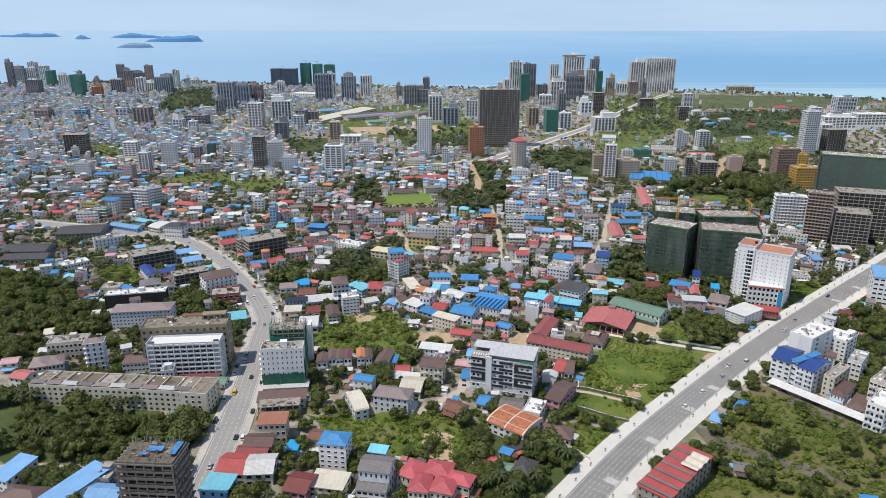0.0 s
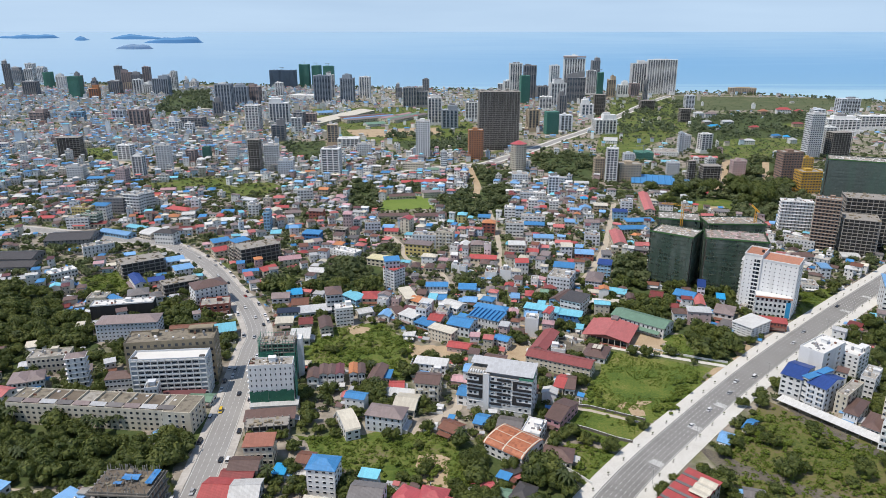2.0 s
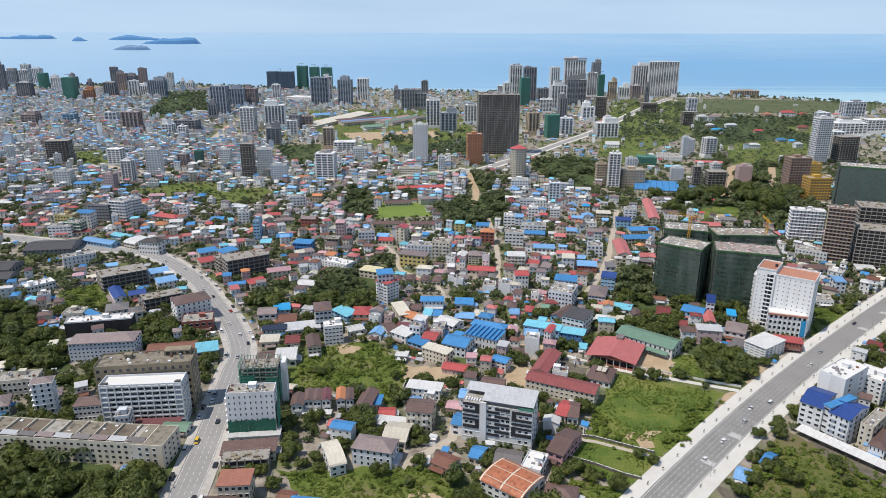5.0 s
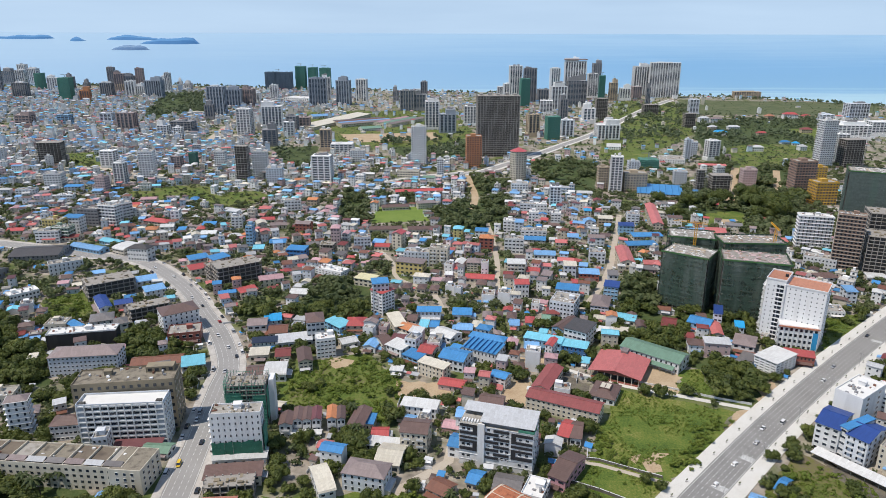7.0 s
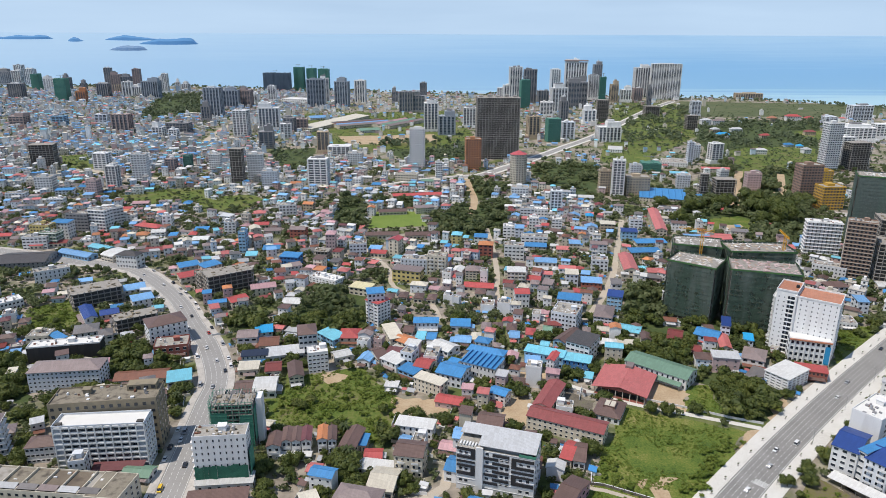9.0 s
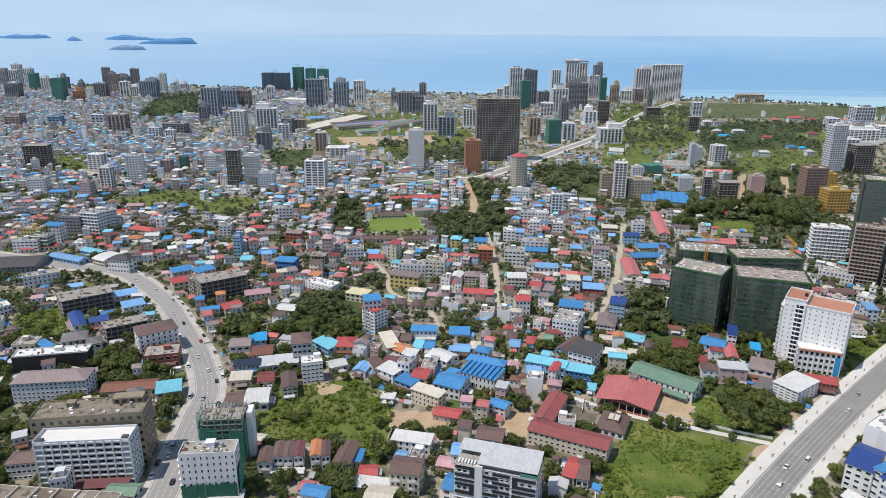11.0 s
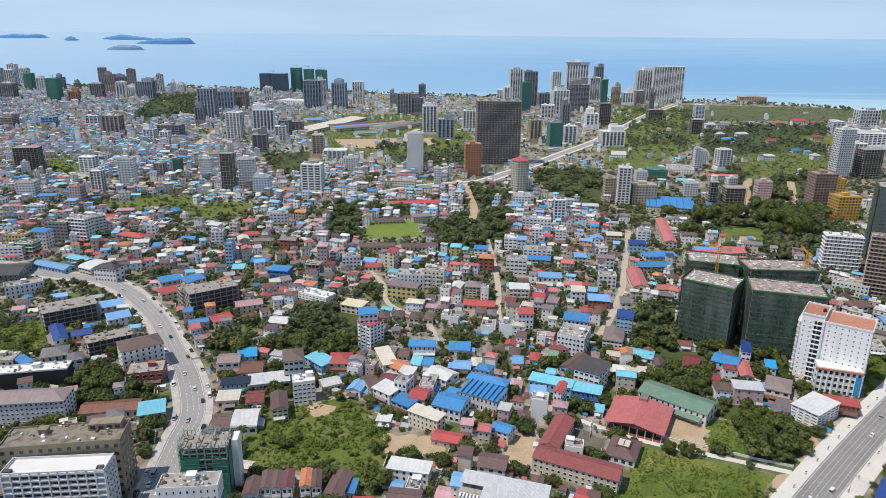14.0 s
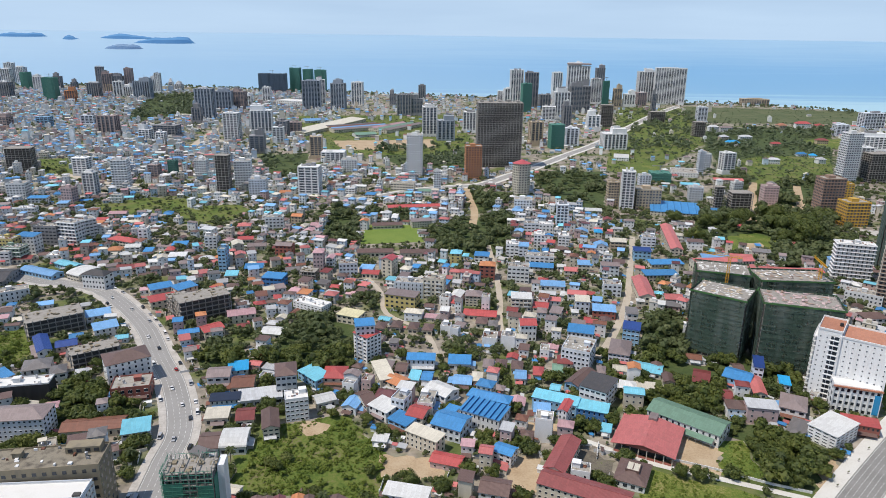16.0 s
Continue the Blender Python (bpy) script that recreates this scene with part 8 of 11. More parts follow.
block(-349.7, 793.9, 53.1, 19.1, 12.0, 20.0, wall='greywhite', floors=6, bw=5, bd=3, style='ledge', name='apartment_building', label='white six-storey block with a flat roof')

# houses of the middle distance
block(-201.9, 836.1, 8.0, 13.9, 11.0, 4.3, wall='white', roof='hip', rm='redlight', name='house', label='white 1-storey house with a faded red metal roof', floors=1)
block(-214.2, 768.3, 8.0, 11.5, 11.0, 12.0, wall='greywhite', roof='flat', rm='', name='apartment_house', label='grey-white 4-storey house with a flat concrete roof', floors=4)
block(-168.6, 835.1, 8.0, 18.9, 11.0, 14.0, wall='greywhite', roof='flat', rm='', name='apartment_house', label='grey-white 4-storey house with a flat concrete roof', floors=4)
block(-148.8, 857.1, -8.0, 11.7, 11.0, 10.0, wall='tan', roof='gable', rm='orange', name='house', label='tan 3-storey house with an orange metal roof', floors=3)
block(-126.1, 839.5, -8.0, 8.9, 11.0, 5.0, wall='white', roof='gable', rm='pinkpale', name='house', label='white 2-storey house with a faded pink metal roof', floors=2)
block(-139.0, 750.2, -8.0, 15.6, 11.0, 10.0, wall='redbrick', roof='gable', rm='brownpale', name='house', label='brick-red 3-storey house with a mauve-brown metal roof', floors=3)
block(-169.5, 765.5, 8.0, 17.1, 11.0, 4.3, wall='cream', roof='gable', rm='brownpale', name='house', label='cream 1-storey house with a mauve-brown metal roof', floors=1)
block(-186.4, 787.6, 8.0, 14.7, 11.0, 4.3, wall='cream', roof='gable', rm='red', name='house', label='cream 1-storey house with a red metal roof', floors=1)
block(-89.7, 714.4, -8.0, 6.0, 11.0, 10.0, wall='white', roof='gabley', rm='pinkpale', name='house', label='white 3-storey house with a faded pink metal roof', floors=3)
block(-56.0, 701.3, -8.0, 11.4, 11.0, 5.0, wall='bluewhite', roof='shed', rm='bluepale', name='house', label='pale blue 2-storey house with a pale blue metal roof', floors=2)
block(-51.3, 691.1, -8.0, 14.3, 11.0, 4.3, wall='cream', roof='gable', rm='red', name='house', label='cream 1-storey house with a red metal roof', floors=1)
block(-102.9, 681.1, -8.0, 14.0, 11.0, 9.0, wall='frame', roof='flat', rm='', name='house', label='unfinished raw concrete frame house in the town', floors=3, style='frame')
block(-155.0, 700.2, 8.0, 15.5, 11.0, 5.0, wall='cream', roof='shed', rm='blue', name='house', label='cream 2-storey house with a blue metal roof', floors=2)
block(-169.4, 682.9, 8.0, 10.0, 11.0, 4.3, wall='cream', roof='shed', rm='cyan', name='house', label='cream 1-storey house with a turquoise metal roof', floors=1)
block(-192.0, 990.2, 8.0, 13.7, 11.0, 5.8, wall='cream', roof='gable', rm='orange', name='house', label='cream 2-storey house with an orange metal roof', floors=2)
block(-124.5, 987.6, -8.0, 18.1, 11.0, 5.0, wall='white', roof='shed', rm='white', name='house', label='white 2-storey house with a white metal roof', floors=2)
block(-109.7, 1006.3, -8.0, 12.3, 11.0, 9.0, wall='white', roof='flat', rm='', name='house', label='white 3-storey house with a flat concrete roof', floors=3)
block(-82.2, 988.3, -8.0, 12.1, 11.0, 5.0, wall='cream', roof='shed', rm='blue', name='house', label='cream 2-storey house with a blue metal roof', floors=2)
block(-56.8, 956.7, -8.0, 11.7, 11.0, 5.8, wall='white', roof='gabley', rm='white', name='house', label='white 2-storey house with a white metal roof', floors=2)
block(-13.3, 1007.9, -8.0, 17.0, 11.0, 5.8, wall='white', roof='gable', rm='green', name='house', label='white 2-storey house with a green metal roof', floors=2)
block(-43.7, 1034.2, -8.0, 31.8, 11.0, 10.0, wall='cream', roof='flat', rm='', name='house', label='cream 3-storey house with a flat concrete roof', floors=3)
block(-523.3, 909.5, 8.0, 23.5, 11.0, 9.0, wall='bluewhite', roof='flat', rm='', name='house', label='pale blue 3-storey house with a flat concrete roof', floors=3)
block(-473.8, 929.6, 8.0, 21.2, 11.0, 9.0, wall='white', roof='shed', rm='blue', name='house', label='white 3-storey house with a blue metal roof', floors=3)
block(-457.8, 880.0, 8.0, 18.7, 11.0, 9.0, wall='white', roof='flat', rm='', name='house', label='white 3-storey house with a flat concrete roof', floors=3)
block(-438.3, 918.3, 8.0, 11.2, 11.0, 5.8, wall='white', roof='shed', rm='bluepale', name='house', label='white 2-storey house with a pale blue metal roof', floors=2)
block(-413.0, 758.7, 8.0, 7.9, 11.0, 17.0, wall='bluewhite', roof='flat', rm='', name='apartment_house', label='pale blue 5-storey house with a flat concrete roof', floors=5)
block(-436.0, 741.5, 8.0, 16.5, 11.0, 4.3, wall='cream', roof='gable', rm='red', name='house', label='cream 1-storey house with a red metal roof', floors=1)
block(-385.6, 712.1, 8.0, 22.1, 11.0, 12.0, wall='greywhite', roof='flat', rm='', name='apartment_house', label='grey-white 4-storey house with a flat concrete roof', floors=4)
block(-384.1, 710.9, 8.0, 11.6, 11.0, 4.3, wall='cream', roof='gable', rm='red', name='house', label='cream 1-storey house with a red metal roof', floors=1)
block(-367.3, 718.6, 8.0, 16.0, 11.0, 4.3, wall='cream', roof='gable', rm='darkred', name='house', label='cream 1-storey house with a dark red metal roof', floors=1)
block(-344.2, 726.2, 8.0, 9.7, 11.0, 5.0, wall='white', roof='flat', rm='', name='house', label='white 2-storey house with a flat concrete roof', floors=2)
block(-298.5, 747.2, 8.0, 12.2, 11.0, 4.3, wall='cream', roof='hip', rm='orange', name='house', label='cream 1-storey house with an orange metal roof', floors=1)
block(-284.3, 755.3, 8.0, 13.5, 11.0, 5.0, wall='white', roof='gable', rm='white', name='house', label='white 2-storey house with a white metal roof', floors=2)
block(-264.2, 697.6, 8.0, 17.5, 11.0, 4.3, wall='cream', roof='gable', rm='darkred', name='house', label='cream 1-storey house with a dark red metal roof', floors=1)
block(-247.3, 749.8, 8.0, 7.8, 11.0, 4.3, wall='cream', roof='hip', rm='red', name='house', label='cream 1-storey house with a red metal roof', floors=1)
block(-233.6, 731.8, 8.0, 15.2, 11.0, 4.3, wall='white', roof='shed', rm='white', name='house', label='white 1-storey house with a white metal roof', floors=1)
block(-265.0, 743.1, 8.0, 7.7, 11.0, 5.0, wall='cream', roof='shed', rm='blue', name='house', label='cream 2-storey house with a blue metal roof', floors=2)
block(-243.4, 764.4, 8.0, 13.7, 11.0, 5.0, wall='bluewhite', roof='shed', rm='blue', name='house', label='pale blue 2-storey house with a blue metal roof', floors=2)
block(-286.6, 785.5, 8.0, 9.4, 11.0, 14.0, wall='white', roof='flat', rm='', name='apartment_house', label='white 4-storey house with a flat concrete roof', floors=4)
block(-354.6, 877.6, 8.0, 18.6, 11.0, 5.0, wall='cream', roof='gable', rm='pinkpale', name='house', label='cream 2-storey house with a faded pink metal roof', floors=2)
block(-360.1, 852.5, 8.0, 11.6, 11.0, 4.3, wall='cream', roof='gable', rm='red', name='house', label='cream 1-storey house with a red metal roof', floors=1)
block(-339.8, 803.8, 8.0, 21.7, 11.0, 9.0, wall='greywhite', roof='flat', rm='', name='house', label='grey-white 3-storey house with a flat concrete roof', floors=3)
block(22.5, 726.6, -8.0, 9.7, 11.0, 12.0, wall='yellowwall', roof='hip', rm='cyan', name='apartment_house', label='pale green 4-storey house with a turquoise metal roof', floors=4)
block(46.9, 739.9, -8.0, 13.2, 11.0, 5.8, wall='white', roof='shed', rm='blue', name='house', label='white 2-storey house with a blue metal roof', floors=2)
block(49.0, 691.2, -8.0, 13.2, 11.0, 13.0, wall='redbrick', roof='hip', rm='orange', name='apartment_house', label='brick-red 4-storey house with an orange metal roof', floors=4)
block(75.0, 684.7, -8.0, 18.1, 11.0, 14.0, wall='greywhite', roof='flat', rm='', name='apartment_house', label='grey-white 4-storey house with a flat concrete roof', floors=4)
block(99.3, 729.7, -8.0, 26.0, 11.0, 9.0, wall='greywhite', roof='flat', rm='', name='house', label='grey-white 3-storey house with a flat concrete roof', floors=3)
block(76.5, 752.8, -8.0, 12.3, 11.0, 13.0, wall='white', roof='flat', rm='', name='apartment_house', label='white 4-storey house with a flat concrete roof', floors=4)
block(86.5, 748.6, -8.0, 8.9, 11.0, 13.0, wall='bluewhite', roof='shed', rm='bluepale', name='apartment_house', label='pale blue 4-storey house with a pale blue metal roof', floors=4)
block(104.8, 775.8, -8.0, 10.4, 11.0, 16.0, wall='white', roof='flat', rm='', name='apartment_house', label='white 5-storey house with a flat concrete roof', floors=5)
block(105.2, 838.7, -8.0, 16.4, 11.0, 10.0, wall='bluewhite', roof='flat', rm='', name='house', label='pale blue 3-storey house with a flat concrete roof', floors=3)
block(119.9, 832.3, -8.0, 15.0, 11.0, 11.0, wall='white', roof='flat', rm='', name='apartment_house', label='white 3-storey house with a flat concrete roof', floors=3)
block(130.7, 786.4, -8.0, 10.6, 11.0, 12.0, wall='white', roof='flat', rm='', name='apartment_house', label='white 4-storey house with a flat concrete roof', floors=4)
block(156.2, 824.7, -8.0, 12.4, 11.0, 5.8, wall='cream', roof='gabley', rm='bluepale', name='house', label='cream 2-storey house with a pale blue metal roof', floors=2)
block(170.9, 812.7, -8.0, 7.9, 11.0, 9.0, wall='cream', roof='hip', rm='cyanblue', name='house', label='cream 3-storey house with a turquoise-blue metal roof', floors=3)
block(149.6, 771.2, -8.0, 11.5, 11.0, 5.0, wall='cream', roof='gable', rm='red', name='house', label='cream 2-storey house with a red metal roof', floors=2)
block(163.2, 766.0, -8.0, 12.6, 11.0, 9.0, wall='white', roof='gabley', rm='bluepale', name='house', label='white 3-storey house with a pale blue metal roof', floors=3)
block(183.5, 779.6, -8.0, 15.2, 11.0, 9.0, wall='tan', roof='shed', rm='creamroof', name='house', label='tan 3-storey house with a cream metal roof', floors=3)
block(198.1, 747.8, -8.0, 15.6, 11.0, 10.0, wall='skyblue', roof='shed', rm='navy', name='house', label='sky blue 3-storey house with a navy metal roof', floors=3)
block(214.9, 785.1, -8.0, 12.9, 11.0, 12.0, wall='bluewhite', roof='flat', rm='', name='apartment_house', label='pale blue 4-storey house with a flat concrete roof', floors=4)
block(135.6, 708.9, -8.0, 10.5, 11.0, 9.0, wall='cream', roof='shed', rm='bluepale', name='house', label='cream 3-storey house with a pale blue metal roof', floors=3)
block(98.4, 712.1, -8.0, 21.1, 11.0, 5.0, wall='cream', roof='shed', rm='blue', name='house', label='cream 2-storey house with a blue metal roof', floors=2)
block(122.9, 700.7, -8.0, 11.4, 11.0, 5.8, wall='cream', roof='gable', rm='redlight', name='house', label='cream 2-storey house with a faded red metal roof', floors=2)
block(157.5, 704.0, -8.0, 15.6, 11.0, 10.0, wall='bluewhite', roof='gable', rm='brownpale', name='house', label='pale blue 3-storey house with a mauve-brown metal roof', floors=3)
block(102.0, 667.4, -8.0, 19.6, 11.0, 4.3, wall='white', roof='shed', rm='bluepale', name='house', label='white 1-storey house with a pale blue metal roof', floors=1)
block(148.1, 655.7, -8.0, 14.4, 11.0, 10.0, wall='bluewhite', roof='flat', rm='', name='house', label='pale blue 3-storey house with a flat concrete roof', floors=3)
block(195.7, 876.5, -8.0, 9.3, 11.0, 5.0, wall='cream', roof='gabley', rm='darkred', name='house', label='cream 2-storey house with a dark red metal roof', floors=2)
block(188.9, 921.0, -8.0, 19.6, 11.0, 4.3, wall='white', roof='shed', rm='white', name='house', label='white 1-storey house with a white metal roof', floors=1)
block(355.2, 1070.1, -8.0, 24.7, 11.0, 5.8, wall='white', roof='shed', rm='cyan', name='house', label='white 2-storey house with a turquoise metal roof', floors=2)
block(331.3, 922.9, -8.0, 15.5, 11.0, 5.8, wall='white', roof='shed', rm='blue', name='house', label='white 2-storey house with a blue metal roof', floors=2)
block(415.6, 1089.7, -8.0, 40.4, 11.0, 9.0, wall='cream', roof='gable', rm='redlight', name='house', label='cream 3-storey house with a faded red metal roof', floors=3)
block(266.4, 743.1, -8.0, 25.4, 11.0, 5.0, wall='cream', roof='shed', rm='bluepale', name='house', label='cream 2-storey house with a pale blue metal roof', floors=2)
block(317.8, 706.5, -8.0, 52.2, 11.0, 5.8, wall='cream', roof='gable', rm='redlight', name='house', label='cream 2-storey house with a faded red metal roof', floors=2)
block(290.0, 744.8, -8.0, 19.9, 11.0, 5.8, wall='cream', roof='gable', rm='redlight', name='house', label='cream 2-storey house with a faded red metal roof', floors=2)
block(-33.1, 579.1, -8.0, 6.7, 11.0, 4.3, wall='cream', roof='hip', rm='brown', name='house', label='cream 1-storey house with a brown metal roof', floors=1)
block(-22.1, 581.6, -8.0, 6.7, 11.0, 4.3, wall='cream', roof='hip', rm='brown', name='house', label='cream 1-storey house with a brown metal roof', floors=1)
block(-9.9, 579.3, -8.0, 6.7, 11.0, 4.3, wall='cream', roof='hip', rm='brown', name='house', label='cream 1-storey house with a brown metal roof', floors=1)
block(0.4, 577.0, -8.0, 6.6, 11.0, 4.3, wall='cream', roof='hip', rm='brown', name='house', label='cream 1-storey house with a brown metal roof', floors=1)
block(38.8, 589.6, -8.0, 7.6, 11.0, 4.3, wall='cream', roof='hip', rm='brown', name='house', label='cream 1-storey house with a brown metal roof', floors=1)
block(46.6, 584.7, -8.0, 6.0, 11.0, 4.3, wall='cream', roof='hip', rm='greyroof', name='house', label='cream 1-storey house with a grey metal roof', floors=1)
block(47.4, 523.0, -8.0, 6.6, 11.0, 4.3, wall='cream', roof='hip', rm='brown', name='house', label='cream 1-storey house with a brown metal roof', floors=1)
block(57.3, 521.1, -8.0, 6.6, 11.0, 4.3, wall='cream', roof='hip', rm='brown', name='house', label='cream 1-storey house with a brown metal roof', floors=1)
block(39.4, 522.9, -8.0, 6.0, 11.0, 4.3, wall='cream', roof='hip', rm='brownpale', name='house', label='cream 1-storey house with a mauve-brown metal roof', floors=1)
block(31.4, 505.7, -8.0, 6.0, 11.0, 4.3, wall='cream', roof='hip', rm='creamroof', name='house', label='cream 1-storey house with a cream metal roof', floors=1)
block(58.1, 508.7, -8.0, 6.4, 11.0, 4.3, wall='white', roof='gable', rm='bluepale', name='house', label='white 1-storey house with a pale blue metal roof', floors=1)
block(69.6, 513.5, -8.0, 6.0, 11.0, 4.3, wall='cream', roof='hip', rm='red', name='house', label='cream 1-storey house with a red metal roof', floors=1)
block(82.2, 519.0, -8.0, 6.0, 11.0, 3.6, wall='cream', roof='gable', rm='green', name='house', label='cream 1-storey house with a green metal roof', floors=1)
block(88.3, 527.7, -8.0, 9.0, 11.0, 5.0, wall='cream', roof='hip', rm='darkred', name='house', label='cream 2-storey house with a dark red metal roof', floors=2)
block(22.8, 502.6, -8.0, 10.6, 11.0, 3.6, wall='white', roof='gable', rm='bluepale', name='house', label='white 1-storey house with a pale blue metal roof', floors=1)
block(147.2, 506.7, -8.0, 6.0, 11.0, 4.3, wall='cream', roof='gabley', rm='brown', name='house', label='cream 1-storey house with a brown metal roof', floors=1)
block(145.2, 520.8, -8.0, 6.0, 11.0, 4.3, wall='cream', roof='gabley', rm='brown', name='house', label='cream 1-storey house with a brown metal roof', floors=1)
block(195.2, 521.3, -8.0, 6.0, 11.0, 4.3, wall='cream', roof='gable', rm='brown', name='house', label='cream 1-storey house with a brown metal roof', floors=1)
block(174.6, 487.5, -8.0, 6.0, 11.0, 4.3, wall='cream', roof='gable', rm='darkred', name='house', label='cream 1-storey house with a dark red metal roof', floors=1)
block(-24.4, 517.9, -8.0, 8.0, 11.0, 5.0, wall='cream', roof='hip', rm='brownpale', name='house', label='cream 2-storey house with a mauve-brown metal roof', floors=2)
block(-14.4, 515.1, -8.0, 6.5, 11.0, 5.0, wall='cream', roof='gable', rm='brown', name='house', label='cream 2-storey house with a brown metal roof', floors=2)
block(1.6, 505.5, -8.0, 6.0, 11.0, 4.3, wall='white', roof='gable', rm='blue', name='house', label='white 1-storey house with a blue metal roof', floors=1)
block(-6.2, 507.0, -8.0, 6.0, 11.0, 3.6, wall='white', roof='shed', rm='cyan', name='house', label='white 1-storey house with a turquoise metal roof', floors=1)

# distant towers
def villa(x, y, rot, w, d, h, wall, rm, label):
    """A house standing among the far woods: walls, windows and a hipped roof."""
    claim(x, y, rot, w, d, 2)
    base = anchor("villa", x, y, rot, label, "house")
    s = Shape()
    s.box(-w / 2, w / 2, -d / 2, d / 2, 0, h)
    part("wall", s, "wall_" + wall, base)
    g = Shape()
    n, floors = max(3, round(w / 4)), max(1, round(h / 3.4))
    for k in range(floors):
        for i in range(n):
            px, z = -w / 2 + (i + 0.5) * w / n, k * h / floors + 0.9
            g.box(px - 0.8, px + 0.8, -d / 2 - 0.06, d / 2 + 0.06, z, z + 1.5, 0, False)
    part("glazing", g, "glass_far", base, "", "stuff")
    r = Shape()
    o, rise = 0.9, min(w, d) * 0.30
    a, b, c, e = (-w / 2 - o, -d / 2 - o, h), (w / 2 + o, -d / 2 - o, h), (w / 2 + o, d / 2 + o, h), (-w / 2 - o, d / 2 + o, h)
    m = max(0.5, w / 2 - d * 0.45)
    p, q = (-m, 0, h + rise), (m, 0, h + rise)
    for f in ((a, b, q, p), (b, c, q), (c, e, p, q), (e, a, p), (e, c, b, a)):
        r.poly(f)
    part("roof", r, "roof_" + rm, base)
    return base


villa(565.5, 1271, -8, 19, 10, 7.6, "greywhite", "greywhiteroof", "white villa with a pale roof in the meadow")
villa(654, 1355, 12, 18, 10, 4.2, "bluewhite", "blue", "long low house with a bright blue roof")
villa(668, 1340, -15, 12, 10, 4.2, "greywhite", "cyanblue", "small house with a pale blue roof")
villa(650, 1281, 5, 13, 12, 7.6, "greywhite", "greywhiteroof", "grey-white house with a pale roof")
villa(659, 1463, 6, 19, 11, 6.0, "tan", "red", "house with a red roof among the trees")
villa(772, 1507, -4, 22, 12, 7.6, "tan", "brickred", "house with a dark red roof among the trees")
villa(793, 1724, 10, 19, 16, 10.2, "tan", "terracotta", "temple-like hall with a terracotta roof")
villa(858, 1755, -6, 33, 16, 11.0, "greywhite", "red", "long hall with a red roof among the trees")
villa(890, 1742, 14, 18, 14, 8.5, "tan", "red", "hall with a red roof among the trees")
villa(634, 1545, 3, 25, 11, 7.6, "greywhite", "greywhiteroof", "white row house with a pale roof")
villa(574, 1464, -7, 25, 13, 7.6, "greywhite", "cyanblue", "white house with a pale blue roof")
villa(574, 1508, 9, 16, 13, 11.9, "tan", "greywhiteroof", "tan house with a pale roof")
villa(343, 861, -20, 12, 7, 3.4, "pinkwall", "pinkred", "small house with a pale pink roof among the trees")
villa(612, 1664, 4, 22, 13, 11.9, "greywhite", "greywhiteroof", "white house with a pale roof")
villa(642, 1666, -3, 27, 13, 10.2, "greywhite", "brownpale", "white house with a brownish roof")
tower(-412.8, 1017.3, 8.0, 23.3, 19.1, 39.5, wall='white', floors=12)
tower(-510.2, 1106.3, -4.0, 25.0, 19.6, 25.8, wall='white', floors=8)
tower(-434.0, 978.1, -5.0, 17.3, 13.7, 30.5, wall='greywhite', floors=9)
tower(-438.9, 934.9, -8.0, 18.0, 14.7, 19.8, wall='pinkwall', floors=6)
tower(-514.3, 959.6, 7.0, 26.9, 21.8, 19.4, wall='greywhite', floors=6)
tower(-609.4, 1126.3, 10.0, 42.1, 28.0, 35.5, wall='frame', floors=11)
tower(-393.1, 1075.4, -9.0, 16.8, 13.9, 22.7, wall='redgrey', floors=7)
tower(-382.6, 1114.0, -4.0, 14.3, 11.2, 22.6, wall='net', floors=7)
tower(-332.1, 1089.8, -1.0, 19.5, 14.8, 27.2, wall='greywhite', floors=8)
tower(-272.8, 1000.5, -4.0, 22.4, 17.5, 50.6, wall='frame', floors=15)
tower(-257.6, 1035.7, 10.0, 23.2, 19.4, 37.2, wall='white', floors=11)
tower(-226.5, 991.0, 5.0, 23.4, 18.5, 21.8, wall='bluewhite', floors=7)
tower(-162.6, 1004.7, -3.0, 28.8, 22.3, 36.9, wall='white', floors=11)
tower(-396.3, 1454.5, -5.0, 33.0, 26.1, 52.5, wall='greywhite', floors=16)
tower(-365.8, 1555.8, 9.0, 43.9, 28.0, 57.2, wall='glasswhite', floors=17)
tower(-311.7, 1313.8, 7.0, 26.1, 21.2, 40.6, wall='greydark', floors=12)
tower(-201.0, 1264.7, 6.0, 19.8, 15.8, 37.4, wall='tan', floors=11)
tower(-169.0, 1242.6, 1.0, 39.8, 28.0, 16.4, wall='greywhite', floors=5)
tower(-132.3, 1160.0, 3.0, 23.9, 18.5, 18.2, wall='greywhite', floors=6)
tower(-32.0, 1137.5, -2.0, 23.7, 18.1, 59.9, wall='white', floors=18)
tower(2.3, 1026.1, 2.0, 9.5, 7.3, 28.3, wall='greywhite', floors=9)
tower(53.5, 1116.7, 4.0, 25.2, 19.7, 47.7, wall='terracottawall', floors=14)
tower(112.6, 1015.8, 8.0, 26.1, 21.4, 42.0, wall='octred', floors=13)
tower(105.1, 922.4, -5.0, 21.6, 17.1, 16.1, wall='white', floors=5)
tower(140.1, 853.8, -8.0, 12.1, 9.9, 27.1, wall='bluewhite', floors=8)
tower(219.9, 959.9, 3.0, 15.9, 12.3, 30.2, wall='tan', floors=9)
tower(233.7, 943.9, -10.0, 15.1, 12.7, 47.2, wall='greywhite', floors=14)
tower(259.8, 950.8, -2.0, 34.5, 26.4, 24.5, wall='tan', floors=7)
